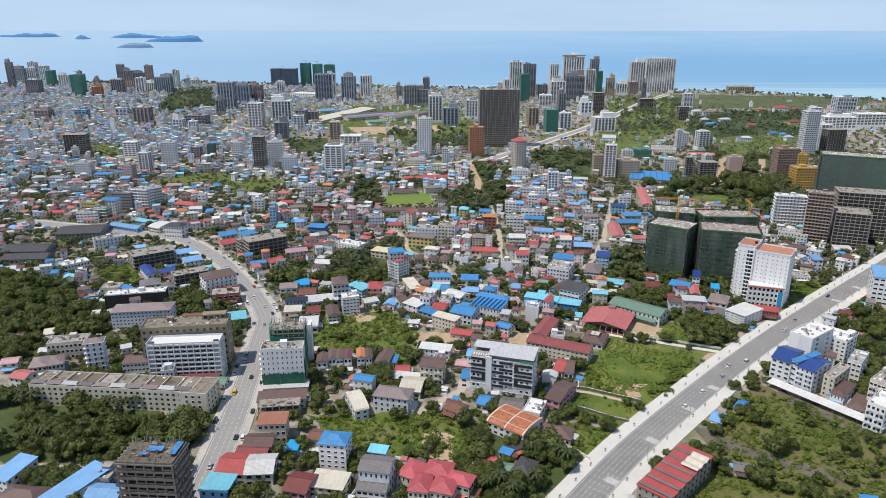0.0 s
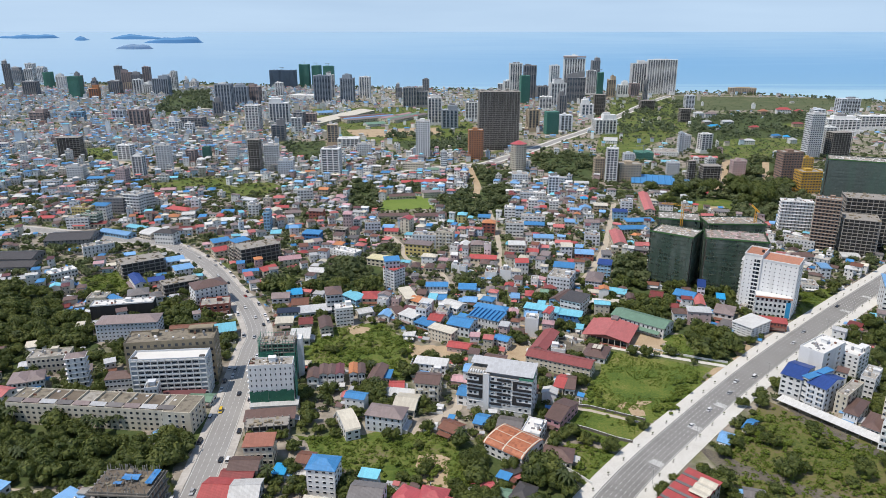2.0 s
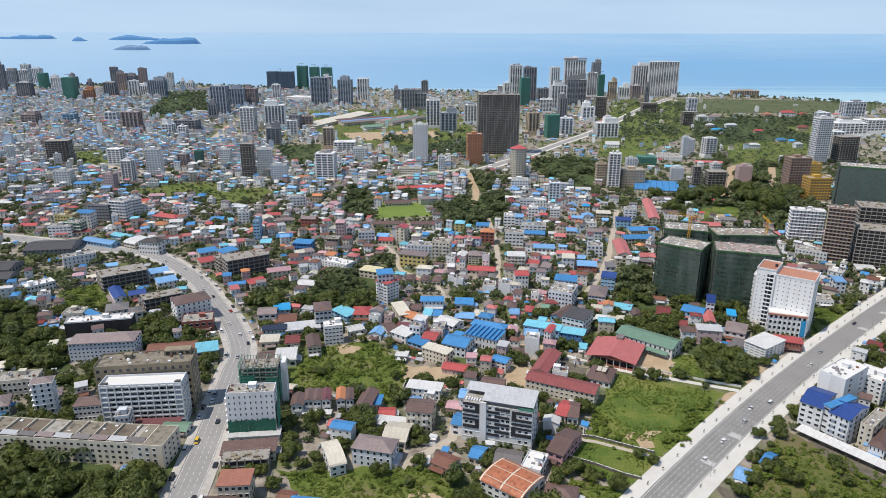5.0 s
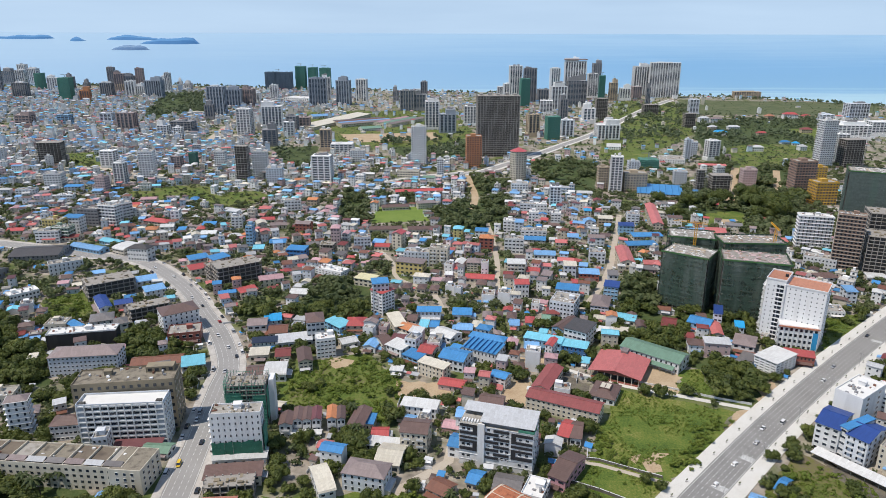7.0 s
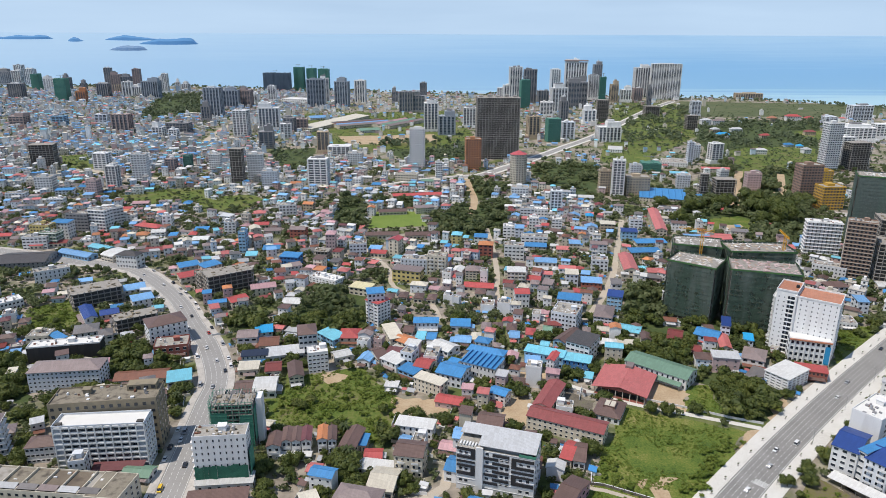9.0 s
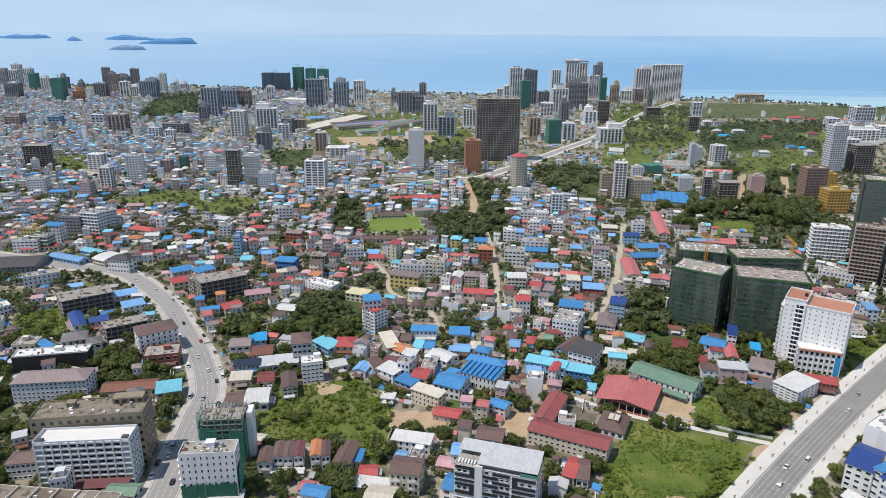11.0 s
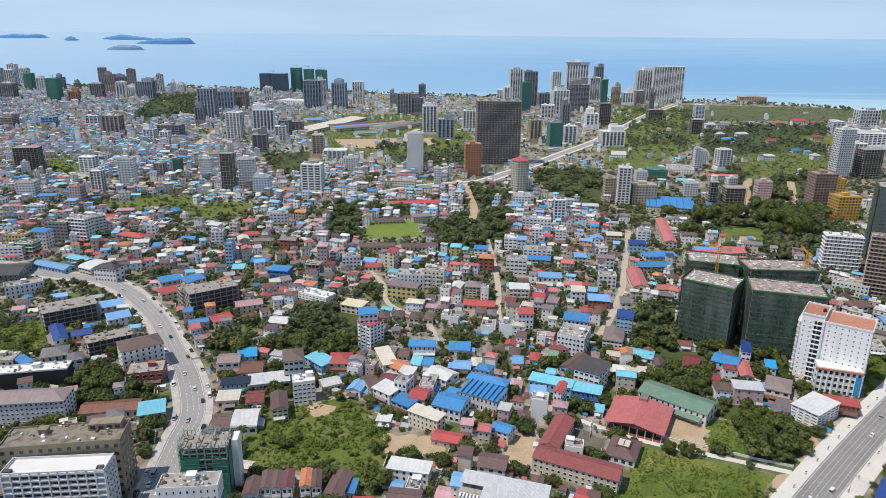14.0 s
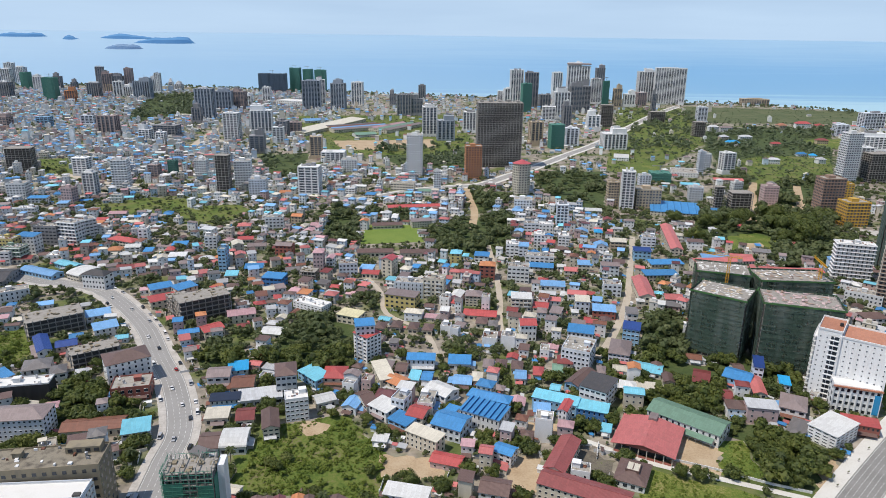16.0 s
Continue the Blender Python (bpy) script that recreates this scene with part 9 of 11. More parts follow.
tower(289.3, 1065.4, 0.0, 18.4, 13.8, 18.4, wall='bluewhite', floors=6)
tower(326.2, 1114.8, -6.0, 32.7, 26.2, 14.8, wall='netgreen', floors=4)
tower(328.8, 1410.8, 4.0, 47.9, 28.0, 38.0, wall='greywhite', floors=12)
tower(402.3, 1163.8, 6.0, 10.4, 8.3, 36.2, wall='bluewhite', floors=11)
tower(424.9, 1209.0, -5.0, 20.9, 16.5, 25.4, wall='bluewhite', floors=8)
tower(449.0, 1179.4, 8.0, 23.1, 18.9, 32.9, wall='greywhite', floors=10)
tower(553.3, 1592.0, 3.0, 29.8, 23.0, 30.6, wall='tanframe', floors=9)
tower(648.1, 1838.0, -1.0, 26.6, 20.1, 38.1, wall='bluewhite', floors=12)
tower(341.4, 935.2, 7.0, 14.8, 12.0, 31.5, wall='frame', floors=10)
tower(366.5, 934.4, -2.0, 30.4, 23.3, 25.5, wall='frame', floors=8)
tower(405.3, 1035.1, 10.0, 16.7, 14.0, 16.2, wall='greywhite', floors=5)
tower(424.4, 981.7, -3.0, 22.2, 17.2, 23.0, wall='pinkwall', floors=7)
tower(334.1, 990.7, -10.0, 19.4, 16.2, 18.6, wall='bluewhite', floors=6)
tower(470.2, 929.8, 1.0, 32.7, 24.8, 44.5, wall='brick', floors=13)
tower(473.8, 883.2, 2.0, 33.2, 25.4, 27.4, wall='ochre', floors=8)
tower(532.0, 999.5, -6.0, 18.3, 14.6, 23.3, wall='ochre', floors=7)
tower(599.3, 1118.4, 5.0, 28.0, 22.0, 73.4, wall='ledgewhite', floors=22)
tower(646.8, 1128.4, 8.0, 41.2, 28.0, 43.3, wall='frame', floors=13)
tower(655.2, 1171.7, -6.0, 21.7, 17.4, 45.1, wall='white', floors=14)
tower(816.8, 1419.0, -9.0, 66.7, 28.0, 34.8, wall='white', floors=11)
tower(907.9, 1457.9, -5.0, 70.3, 28.0, 30.1, wall='white', floors=9)
tower(1005.4, 1733.9, 4.0, 54.4, 28.0, 39.7, wall='bluewhite', floors=12)
tower(876.6, 1627.5, -3.0, 31.7, 24.6, 24.9, wall='bluewhite', floors=8)
tower(225.6, 2200.1, 2.0, 38.7, 28.0, 103.5, wall='glasswhite', floors=31)
tower(265.9, 2166.3, -3.0, 39.4, 28.0, 98.7, wall='greydark', floors=30)
tower(235.8, 2035.2, 10.0, 31.1, 26.1, 77.6, wall='netgreen', floors=24)
tower(395.0, 2509.5, 5.0, 35.1, 27.8, 82.0, wall='glasswhite', floors=25)
tower(309.4, 1896.9, 5.0, 44.2, 28.0, 75.2, wall='greywhite', floors=23)
tower(414.8, 2242.0, -4.0, 66.2, 28.0, 125.4, wall='crown', floors=38)
tower(383.8, 2040.3, 0.0, 56.4, 28.0, 80.8, wall='greydark', floors=24)
tower(540.5, 2513.0, 3.0, 32.0, 24.7, 108.6, wall='greydark', floors=33)
tower(482.5, 2299.5, -2.0, 33.1, 25.4, 75.3, wall='white', floors=23)
tower(491.9, 2202.4, -5.0, 20.5, 16.2, 77.3, wall='netgreen', floors=23)
tower(528.3, 2205.5, 4.0, 25.9, 20.3, 64.0, wall='tan', floors=19)
tower(654.1, 2366.0, 0.0, 52.3, 28.0, 102.2, wall='greywhite', floors=31)
tower(713.9, 2308.0, -10.0, 94.2, 28.0, 110.1, wall='greywhite', floors=33)
tower(740.6, 2308.8, -5.0, 45.2, 28.0, 61.5, wall='white', floors=19)
tower(292.2, 1712.5, 7.0, 20.5, 16.6, 59.2, wall='greydark', floors=18)
tower(299.1, 2115.8, 2.0, 33.8, 25.9, 40.5, wall='greydark', floors=12)
tower(387.1, 1729.2, -2.0, 31.4, 24.1, 50.4, wall='frame', floors=15)
tower(343.3, 1664.3, -1.0, 29.2, 22.1, 43.5, wall='glasswhite', floors=13)
tower(220.5, 1407.4, 9.0, 30.5, 25.2, 45.6, wall='netgreen', floors=14)
tower(186.5, 1441.9, 10.0, 25.8, 21.6, 44.5, wall='tan', floors=13)
tower(269.3, 1831.2, -8.0, 31.2, 25.6, 35.2, wall='greywhite', floors=11)
tower(254.9, 1443.2, 5.0, 27.3, 21.6, 33.5, wall='bluewhite', floors=10)
tower(565.2, 2209.9, -6.0, 33.8, 27.1, 47.3, wall='greywhite', floors=14)
tower(611.0, 2247.1, 6.0, 32.7, 26.2, 39.5, wall='redgrey', floors=12)
tower(587.4, 2037.3, 1.0, 13.2, 10.0, 62.4, wall='greydark', floors=19)
tower(537.5, 1839.0, 1.0, 42.8, 28.0, 25.4, wall='frame', floors=8)
tower(218.3, 2351.8, -8.0, 70.0, 28.0, 30.6, wall='greywhite', floors=9)
tower(201.7, 2195.5, 6.0, 25.2, 20.2, 50.4, wall='white', floors=15)
tower(-579.5, 2545.0, 6.0, 97.9, 28.0, 65.9, wall='netblue', floors=20)
tower(-511.4, 2596.9, -4.0, 41.1, 28.0, 82.9, wall='netgreen', floors=25)
tower(-467.6, 2598.5, -9.0, 37.0, 28.0, 79.0, wall='netgreen', floors=24)
tower(-415.5, 2551.2, -2.0, 41.1, 28.0, 79.5, wall='netgreen', floors=24)
tower(-348.1, 2019.1, 7.0, 48.1, 28.0, 76.9, wall='glassgrey', floors=23)
tower(-350.5, 2177.9, 8.0, 24.5, 20.0, 76.4, wall='greywhite', floors=23)
tower(-280.1, 2051.7, -6.0, 41.0, 28.0, 78.2, wall='glassgrey', floors=24)
tower(-239.7, 2149.9, -5.0, 33.2, 26.3, 65.6, wall='glasswhite', floors=20)
tower(-136.7, 2147.2, -9.0, 17.5, 14.5, 44.5, wall='greydark', floors=13)
tower(-89.0, 1912.8, -7.0, 39.1, 28.0, 52.7, wall='greydark', floors=16)
tower(-58.0, 1911.3, 1.0, 30.7, 23.3, 52.8, wall='greydark', floors=16)
tower(-58.2, 2337.3, -8.0, 21.1, 17.2, 46.6, wall='greydark', floors=14)
tower(-18.2, 1543.6, 2.0, 29.1, 22.3, 66.3, wall='stripe', floors=20)
tower(14.5, 1496.0, 4.0, 34.4, 26.9, 48.4, wall='glassgrey', floors=15)
tower(67.6, 1610.1, -9.0, 29.3, 24.3, 43.4, wall='greywhite', floors=13)
tower(-554.8, 1774.6, -4.0, 44.3, 28.0, 71.7, wall='glassgrey', floors=22)
tower(-574.2, 1982.5, 5.0, 43.1, 28.0, 56.0, wall='glassgrey', floors=17)
tower(-541.9, 2013.1, -8.0, 36.2, 28.0, 53.8, wall='redgrey', floors=16)
tower(-546.9, 1691.4, 3.0, 21.2, 16.4, 45.5, wall='greydark', floors=14)
tower(-546.5, 2089.8, 5.0, 32.3, 25.5, 36.8, wall='white', floors=11)
tower(-508.4, 2172.1, 1.0, 24.6, 18.6, 46.6, wall='white', floors=14)
tower(-542.3, 1403.1, -7.0, 24.9, 20.2, 35.7, wall='greywhite', floors=11)
tower(-507.9, 1386.7, -4.0, 18.1, 14.1, 23.7, wall='white', floors=7)
tower(-659.4, 1505.3, 1.0, 39.4, 28.0, 38.1, wall='redgrey', floors=12)
tower(-528.0, 1467.9, -7.0, 50.1, 28.0, 26.0, wall='greydark', floors=8)
tower(-923.4, 1587.0, -3.0, 39.6, 28.0, 30.4, wall='redgrey', floors=9)
tower(-1076.1, 2157.0, 9.0, 31.9, 26.4, 41.2, wall='terracottawall', floors=12)
tower(-906.1, 2254.7, 1.0, 54.9, 28.0, 63.5, wall='glassgrey', floors=19)
tower(-940.5, 2455.8, -3.0, 21.5, 16.6, 65.6, wall='white', floors=20)
tower(-953.2, 2456.1, 10.0, 21.7, 18.2, 56.2, wall='greywhite', floors=17)
tower(-1184.9, 2567.2, 0.0, 27.4, 20.6, 78.1, wall='greydark', floors=24)
tower(-1105.3, 2455.0, 7.0, 35.5, 28.0, 69.1, wall='redgrey', floors=21)
tower(-1034.2, 2454.5, 3.0, 27.3, 21.2, 80.3, wall='redgrey', floors=24)
tower(-1071.9, 2456.2, 4.0, 38.7, 28.0, 61.7, wall='greydark', floors=19)
tower(-1004.8, 2308.5, 9.0, 30.8, 25.5, 47.6, wall='white', floors=14)
tower(-969.3, 2311.0, -2.0, 40.8, 28.0, 38.8, wall='greywhite', floors=12)
tower(-1331.6, 2562.2, -3.0, 28.6, 22.1, 54.6, wall='greydark', floors=17)
tower(-1328.9, 2446.5, 2.0, 39.3, 28.0, 55.8, wall='greywhite', floors=17)
tower(-1131.0, 2155.9, -3.0, 42.8, 28.0, 68.8, wall='netgreen', floors=21)
tower(-1440.2, 2560.6, -5.0, 35.9, 28.0, 58.4, wall='netgreen', floors=18)
tower(-1656.0, 2826.1, -3.0, 36.1, 27.9, 75.0, wall='greywhite', floors=23)
tower(-1503.6, 2558.1, 4.0, 36.2, 28.0, 68.0, wall='white', floors=21)
tower(-1711.6, 2823.7, -4.0, 51.9, 28.0, 60.1, wall='greydark', floors=18)
tower(-1509.7, 2435.4, 2.0, 23.5, 18.0, 101.6, wall='greydark', floors=31)
tower(-1616.7, 2827.8, -7.0, 43.9, 28.0, 60.2, wall='greywhite', floors=18)
tower(-1319.3, 2240.2, -3.0, 48.3, 28.0, 46.1, wall='greydark', floors=14)
tower(-1275.8, 2562.3, -3.0, 22.5, 17.4, 35.2, wall='greydark', floors=11)
tower(-1080.7, 2307.0, -1.0, 41.1, 28.0, 42.2, wall='greydark', floors=13)
tower(-1102.9, 2454.0, 3.0, 33.1, 25.7, 28.1, wall='tan', floors=9)
tower(-942.9, 2572.1, -1.0, 14.7, 11.1, 39.4, wall='glasswhite', floors=12)
tower(-899.5, 2530.6, -8.0, 28.6, 23.4, 32.9, wall='greywhite', floors=10)
tower(979.8, 2296.8, -8.0, 85.1, 28.0, 21.1, wall='longpink', floors=6)
tower(-756.0, 1618.5, 5.0, 30.9, 24.4, 24.9, wall='bluewhite', floors=8)
tower(-850.5, 1615.9, -1.0, 32.2, 24.4, 21.1, wall='skyblue', floors=6)
tower(-312.5, 1510.4, -8.0, 25.5, 20.9, 31.5, wall='greydark', floors=10)
tower(-291.8, 1535.4, 5.0, 23.4, 18.5, 26.2, wall='redgrey', floors=8)
tower(-302.4, 1429.3, 8.0, 21.0, 17.2, 29.9, wall='greywhite', floors=9)
block(-239.5, 1649.7, 69.1, 268.5, 37.6, 7.2, wall='cream', roof='shed', rm='creamroof', name='factory_hall', label='long factory hall with a cream metal roof', floors=2)
for k, (rm, word) in enumerate((("brownpale", "brownish grey"), ("bluepale", "pale blue"), ("rust", "rust-red"), ("greyroof", "grey"))):
    block(-179.0 - (k - 1.5) * 9.6, 1630.2 + (k - 1.5) * 13.7, 35.0, 138.0 - k * 6, 15.6, 7.2, wall='cream', roof='gable', rm=rm, name='factory_hall', label='long factory hall with a %s metal roof' % word, floors=2)
for k, (rm, word) in enumerate((("brownpale", "faded brown"), ("green", "green"), ("pinkpale", "faded pink"))):
    block(-96.7 - (k - 1) * 16.4, 1643.0 + (k - 1) * 9.7, 59.5, 140.0 - k * 9, 18.0, 7.2, wall='cream', roof='gable', rm=rm, name='factory_hall', label='factory hall with a %s metal roof' % word, floors=2)
block(-150.9, 1528.4, 24.8, 43.9, 30.0, 5.6, wall='greywhite', roof='gable', rm='green', name='factory_hall', label='factory hall with a green metal roof', floors=2)
block(-292.3, 1750.4, 25.7, 56.0, 40.0, 5.6, wall='greywhite', roof='gable', rm='bluepale', name='factory_hall', label='factory hall with a pale blue metal roof', floors=2)
block(316.1, 1297.4, -13.5, 24.4, 40.0, 5.6, wall='white', roof='gable', rm='white', name='factory_hall', label='hall with a bright white metal roof', floors=2)
block(-415.1, 2128.1, -19.3, 98.5, 50.0, 14.0, wall='white', floors=3, bw=14, bd=5, name='mall_building', label='broad white shopping building with a flat roof')
block(287.7, 928.5, -15.3, 55.7, 45.0, 5.6, wall='cream', roof='shed', rm='blue', style='ribs', name='factory_hall', label='broad hall with a striped bright blue roof', floors=2)
block(378.6, 1164.0, -13.9, 38.6, 40.0, 6.4, wall='greywhite', roof='flat', name='hall', label='low grey hall with a flat roof', floors=2)
skyscraper_frame(97.9, 1206.2, 2.0, 70.7, 30.0, 100.4)



# ---- filling houses ----
def street_angle(x, y):
    if x < -110 and y < 760:
        return 22
    if x > 190 and y < 700:
        return -40
    if x < -300:
        return 12
    return -14 if y < 1000 else -6


def density(x, y):
    kind = zone_at(x, y)
    if kind in ("woods", "field", "pitch", "dry"):
        return 0.012 if kind == "woods" and y > 430 else 0.004 if kind == "dry" else 0.0
    if kind == "mud":
        return 0.0
    if kind in ("scrub", "bare"):
        return 0.06 if y > 600 else 0.0
    if y > coast_y(x) - 60 or "pitch" in (zone_at(x, y + 18), zone_at(x, y + 34)):
        return 0.0
    right = x / max(y, 1)
    # gardens and groves break the rows of houses
    grove = noise.noise((x * 0.017, y * 0.017, 3.0))
    if grove < -0.22 and not (y > 1000 and right < -0.1):
        return 0.10
    if -420 < x < -225 and 585 < y < 675:
        return 0.16
    if y < 420:
        return 0.5 if -60 < x < 95 else 0.12
    if y < 760:
        return (0.66 if -60 < x < 140 and y < 700 else 0.74) if x < 190 else 0.5
    if right > 0.22:
        return 0.58 if y < 880 and right < 0.45 else 0.055
    if y > 1180 and right > -0.13:
        return 0.20
    if y > 1180 and right > -0.26:
        return 0.45
    if y > 1400:
        return 0.5
    return 0.82


FLAT, MODELS = "flat", ("flat", "gable", "gable", "hip", "hip", "shed", "flat2")
ROOF_PICK = ("brown", "brown", "brown", "brownpale", "brownpale", "brownpale", "rust", "maroon", "red", "redlight", "redlight", "darkred", "blue", "bluepale", "cyan", "brown", "white", "white", "greywhiteroof", "greywhiteroof", "greyroof", "rust", "creamroof", "creamroof", "pinkpale", "orange")
ROOF_FAR = ("greywhiteroof", "greywhiteroof", "white", "white", "bluepale", "bluepale", "greyroof", "brownpale", "brownpale", "brown", "blue", "redlight", "pinkpale", "creamroof", "rust", "cyan")
WALL_PICK = ("white", "white", "white", "cream", "grey", "blue", "pink", "white", "white", "cream")


def house_faces(sh, x, y, rot, w, d, h, floors, roof, wall_slot, roof_slot, glass_slot, flat_slot, windows):
    """Adds one small house to a joined mesh."""
    c, s_ = math.cos(radians(rot)), math.sin(radians(rot))

    def at(px, py, pz):
        return (x + c * px - s_ * py, y + s_ * px + c * py, pz)

    tmp = Shape()
    tmp.box(-w / 2, w / 2, -d / 2, d / 2, 0, h, wall_slot, False)
    if roof == "flat":
        tmp.box(-w / 2 - 0.3, w / 2 + 0.3, -d / 2 - 0.3, d / 2 + 0.3, h, h + 0.3, flat_slot, False)
        if floors > 1:
            tmp.box(-w * 0.3, w * 0.1, -d * 0.1, d * 0.3, h + 0.3, h + 2.6, wall_slot, False)
    else:
        r = roof_shape(roof, w, d, h)
        n = len(tmp.v)
        tmp.v.extend(r.v)
        tmp.f.extend(tuple(k + n for k in q) for q in r.f)
        tmp.m.extend(roof_slot if m == 0 else wall_slot for m in r.m)
    fh = h / floors
    if windows:
        for k in range(floors):
            z0, z1 = k * fh + 1.0, k * fh + fh * 0.70
            n = max(1, int(w / 3.2))
            for i in range(n):
                px = -w / 2 + (i + 0.5) * w / n
                q = 0.35 + 0.4 * ((i * 7 + k * 3 + int(x)) % 5) / 4
                tmp.poly(((px - q, -d / 2 - 0.06, z0), (px + q, -d / 2 - 0.06, z0), (px + q, -d / 2 - 0.06, z1), (px - q, -d / 2 - 0.06, z1)), glass_slot)
            n = max(1, int(d / 4))
            for i in range(n):
                py = -d / 2 + (i + 0.5) * d / n
                for xx in (-w / 2 - 0.06, w / 2 + 0.06):
                    tmp.poly(((xx, py - 0.45, z0), (xx, py + 0.45, z0), (xx, py + 0.45, z1), (xx, py - 0.45, z1)), glass_slot)
            if k and roof in ("flat", "flat2"):
                tmp.box(-w / 2 - 0.2, w / 2 + 0.2, -d / 2 - 0.8, -d / 2, k * fh - 0.1, k * fh + 0.1, flat_slot)
    n = len(sh.v)
    sh.v.extend(at(*p) for p in tmp.v)
    sh.f.extend(tuple(k + n for k in q) for q in tmp.f)
    sh.m.extend(tmp.m)


def fill_town():
    rnd = random.Random(5)
    walls_, roofs_ = ("white", "cream", "grey", "blue", "pink"), sorted(set(ROOF_PICK))
    mats = ["town_wall_" + k for k in walls_] + ["town_" + k for k in roofs_] + ["glass", "town_flat"]
    slot = {m: i for i, m in enumerate(mats)}
    rows = {"mid_town_houses": Shape(), "far_town_houses": Shape()}
    spots = []
    for gx in range(-153, 147):
        for gy in range(22, 236):
            x, y = gx * 10.8, gy * 10.8
            a = radians(street_angle(x, y))
            # rows of plots follow the street grid of the district
            x, y = x + rnd.uniform(-2.6, 2.6), y + math.tan(a) * ((x + 8) % 62 - 31) * 0.5 + rnd.uniform(-2.2, 2.2)
            if abs(x) > 0.72 * y + 40 or y < 240:
                continue
            if rnd.random() > density(x, y):
                continue
            if y > 900 and rnd.random() < 0.3:
                continue
            w, d = (rnd.uniform(4.6, 9.0), rnd.uniform(5.5, 9.5)) if rnd.random() < 0.9 else (rnd.uniform(10, 16), rnd.uniform(7, 10))
            if taken(x, y, min(w, d) * 0.5 + 0.2):
                continue
            spots.append((y + abs(x) * 0.3, x, y, w, d))
    spots.sort()
    built = 0
    for _, x, y, w, d in spots:
        rot = street_angle(x, y) + rnd.uniform(-6, 6) + rnd.choice((0, 0, 0, 90))
        kind = rnd.choice(MODELS if y < 1000 or x > -0.1 * y else MODELS + ("flat", "flat"))
        floors = rnd.choices((1, 2, 3, 4, 5, 7), (54, 30, 10, 4, 1, 1) if x < -50 and y < 950 else (38, 32, 17, 9, 3, 1))[0]
        if y > 900 and kind == "flat":
            floors = min(9, floors + (rnd.randint(3, 5) if rnd.random() < 0.10 and x < -0.1 * y else rnd.randint(0, 1)))
        if kind in ("gable", "hip", "shed"):
            floors = min(floors, 3)
        if y < 330 or (-420 < x < -225 and 585 < y < 675):
            floors, kind = min(floors, 2), "gable" if kind == "flat" else kind
        if min(w, d) < 7.5:
            floors = min(floors, 4)
        if floors > 4:
            kind = rnd.choice(("flat", "flat", "flat2"))
        h = floors * 3.2 + 0.4
        roof, wall = rnd.choice(ROOF_FAR if y > 850 else ROOF_PICK), rnd.choice(WALL_PICK + ("blue", "grey") if y > 850 else WALL_PICK)
        if kind == "flat" and roof in ("blue", "bluepale", "cyan") and rnd.random() < 0.5:
            kind = "shed"
        if built < 215:
            built += 1
            claim(x, y, rot, w, d, 0.5)
            words = {"flat": "flat concrete roof", "gable": "gabled metal roof", "hip": "hipped roof", "shed": "sloping metal roof", "flat2": "low-pitched metal roof"}[kind]
            tint = {"brownpale": "faded brown", "redlight": "faded red", "darkred": "dark red", "bluepale": "pale blue", "cyan": "turquoise", "greywhiteroof": "pale grey", "greyroof": "grey", "rust": "rust-brown", "creamroof": "cream", "pinkpale": "faded pink"}.get(roof, roof)
            base = anchor("house", x, y, rot, "%s %s house with a %s" % ({"white": "white", "cream": "cream", "grey": "grey", "blue": "pale blue", "pink": "pinkish"}[wall], ("single-storey", "two-storey", "three-storey", "four-storey", "five-storey", "", "seven-storey")[floors - 1], words if kind == "flat" else tint + " " + words), "house", "houses of the town")
            b = Shape()
            b.box(-w / 2, w / 2, -d / 2, d / 2, 0, h)
            wm = "wall_" + {"white": "white", "cream": "cream", "grey": "greywhite", "blue": "bluewhite", "pink": "pinkwall"}[wall]
            part("wall", b, wm, base)
            if kind == "flat":
                flat_roof(base, w, d, h, wm, "roof_flat", built, floors > 1)
            else:
                part("roof", roof_shape(kind, w, d, h), ["roof_" + roof, wm], base)
            if y < 560 and floors < 3:
                annexes(base, w, d, h, built)
            n = 2 if w < 10 else 3
            me = shared_window(1.0, 1.1)
            for k in range(min(floors, 3)):
                for i in range(n):
                    o = new("window", me)
                    o.parent = base
                    o.location = (-w / 2 + (i + 0.5) * w / n, -d / 2 - 0.02, k * 3.2 + 1.0)
        else:
            claim(x, y, rot, w, d, 0.2) if y < 700 else None
            house_faces(rows["mid_town_houses" if y < 950 else "far_town_houses"], x, y, rot, w, d, h, floors, kind, slot["town_wall_" + wall], slot["town_" + roof], slot["glass"], slot["town_flat"], y < 1250)
    for name, sh in rows.items():
        tagged(new(name, sh.mesh(name, mats)), "crowded low houses with blue, red, brown and concrete roofs", "houses", "", "stuff")
    return len(spots)


fill_town()


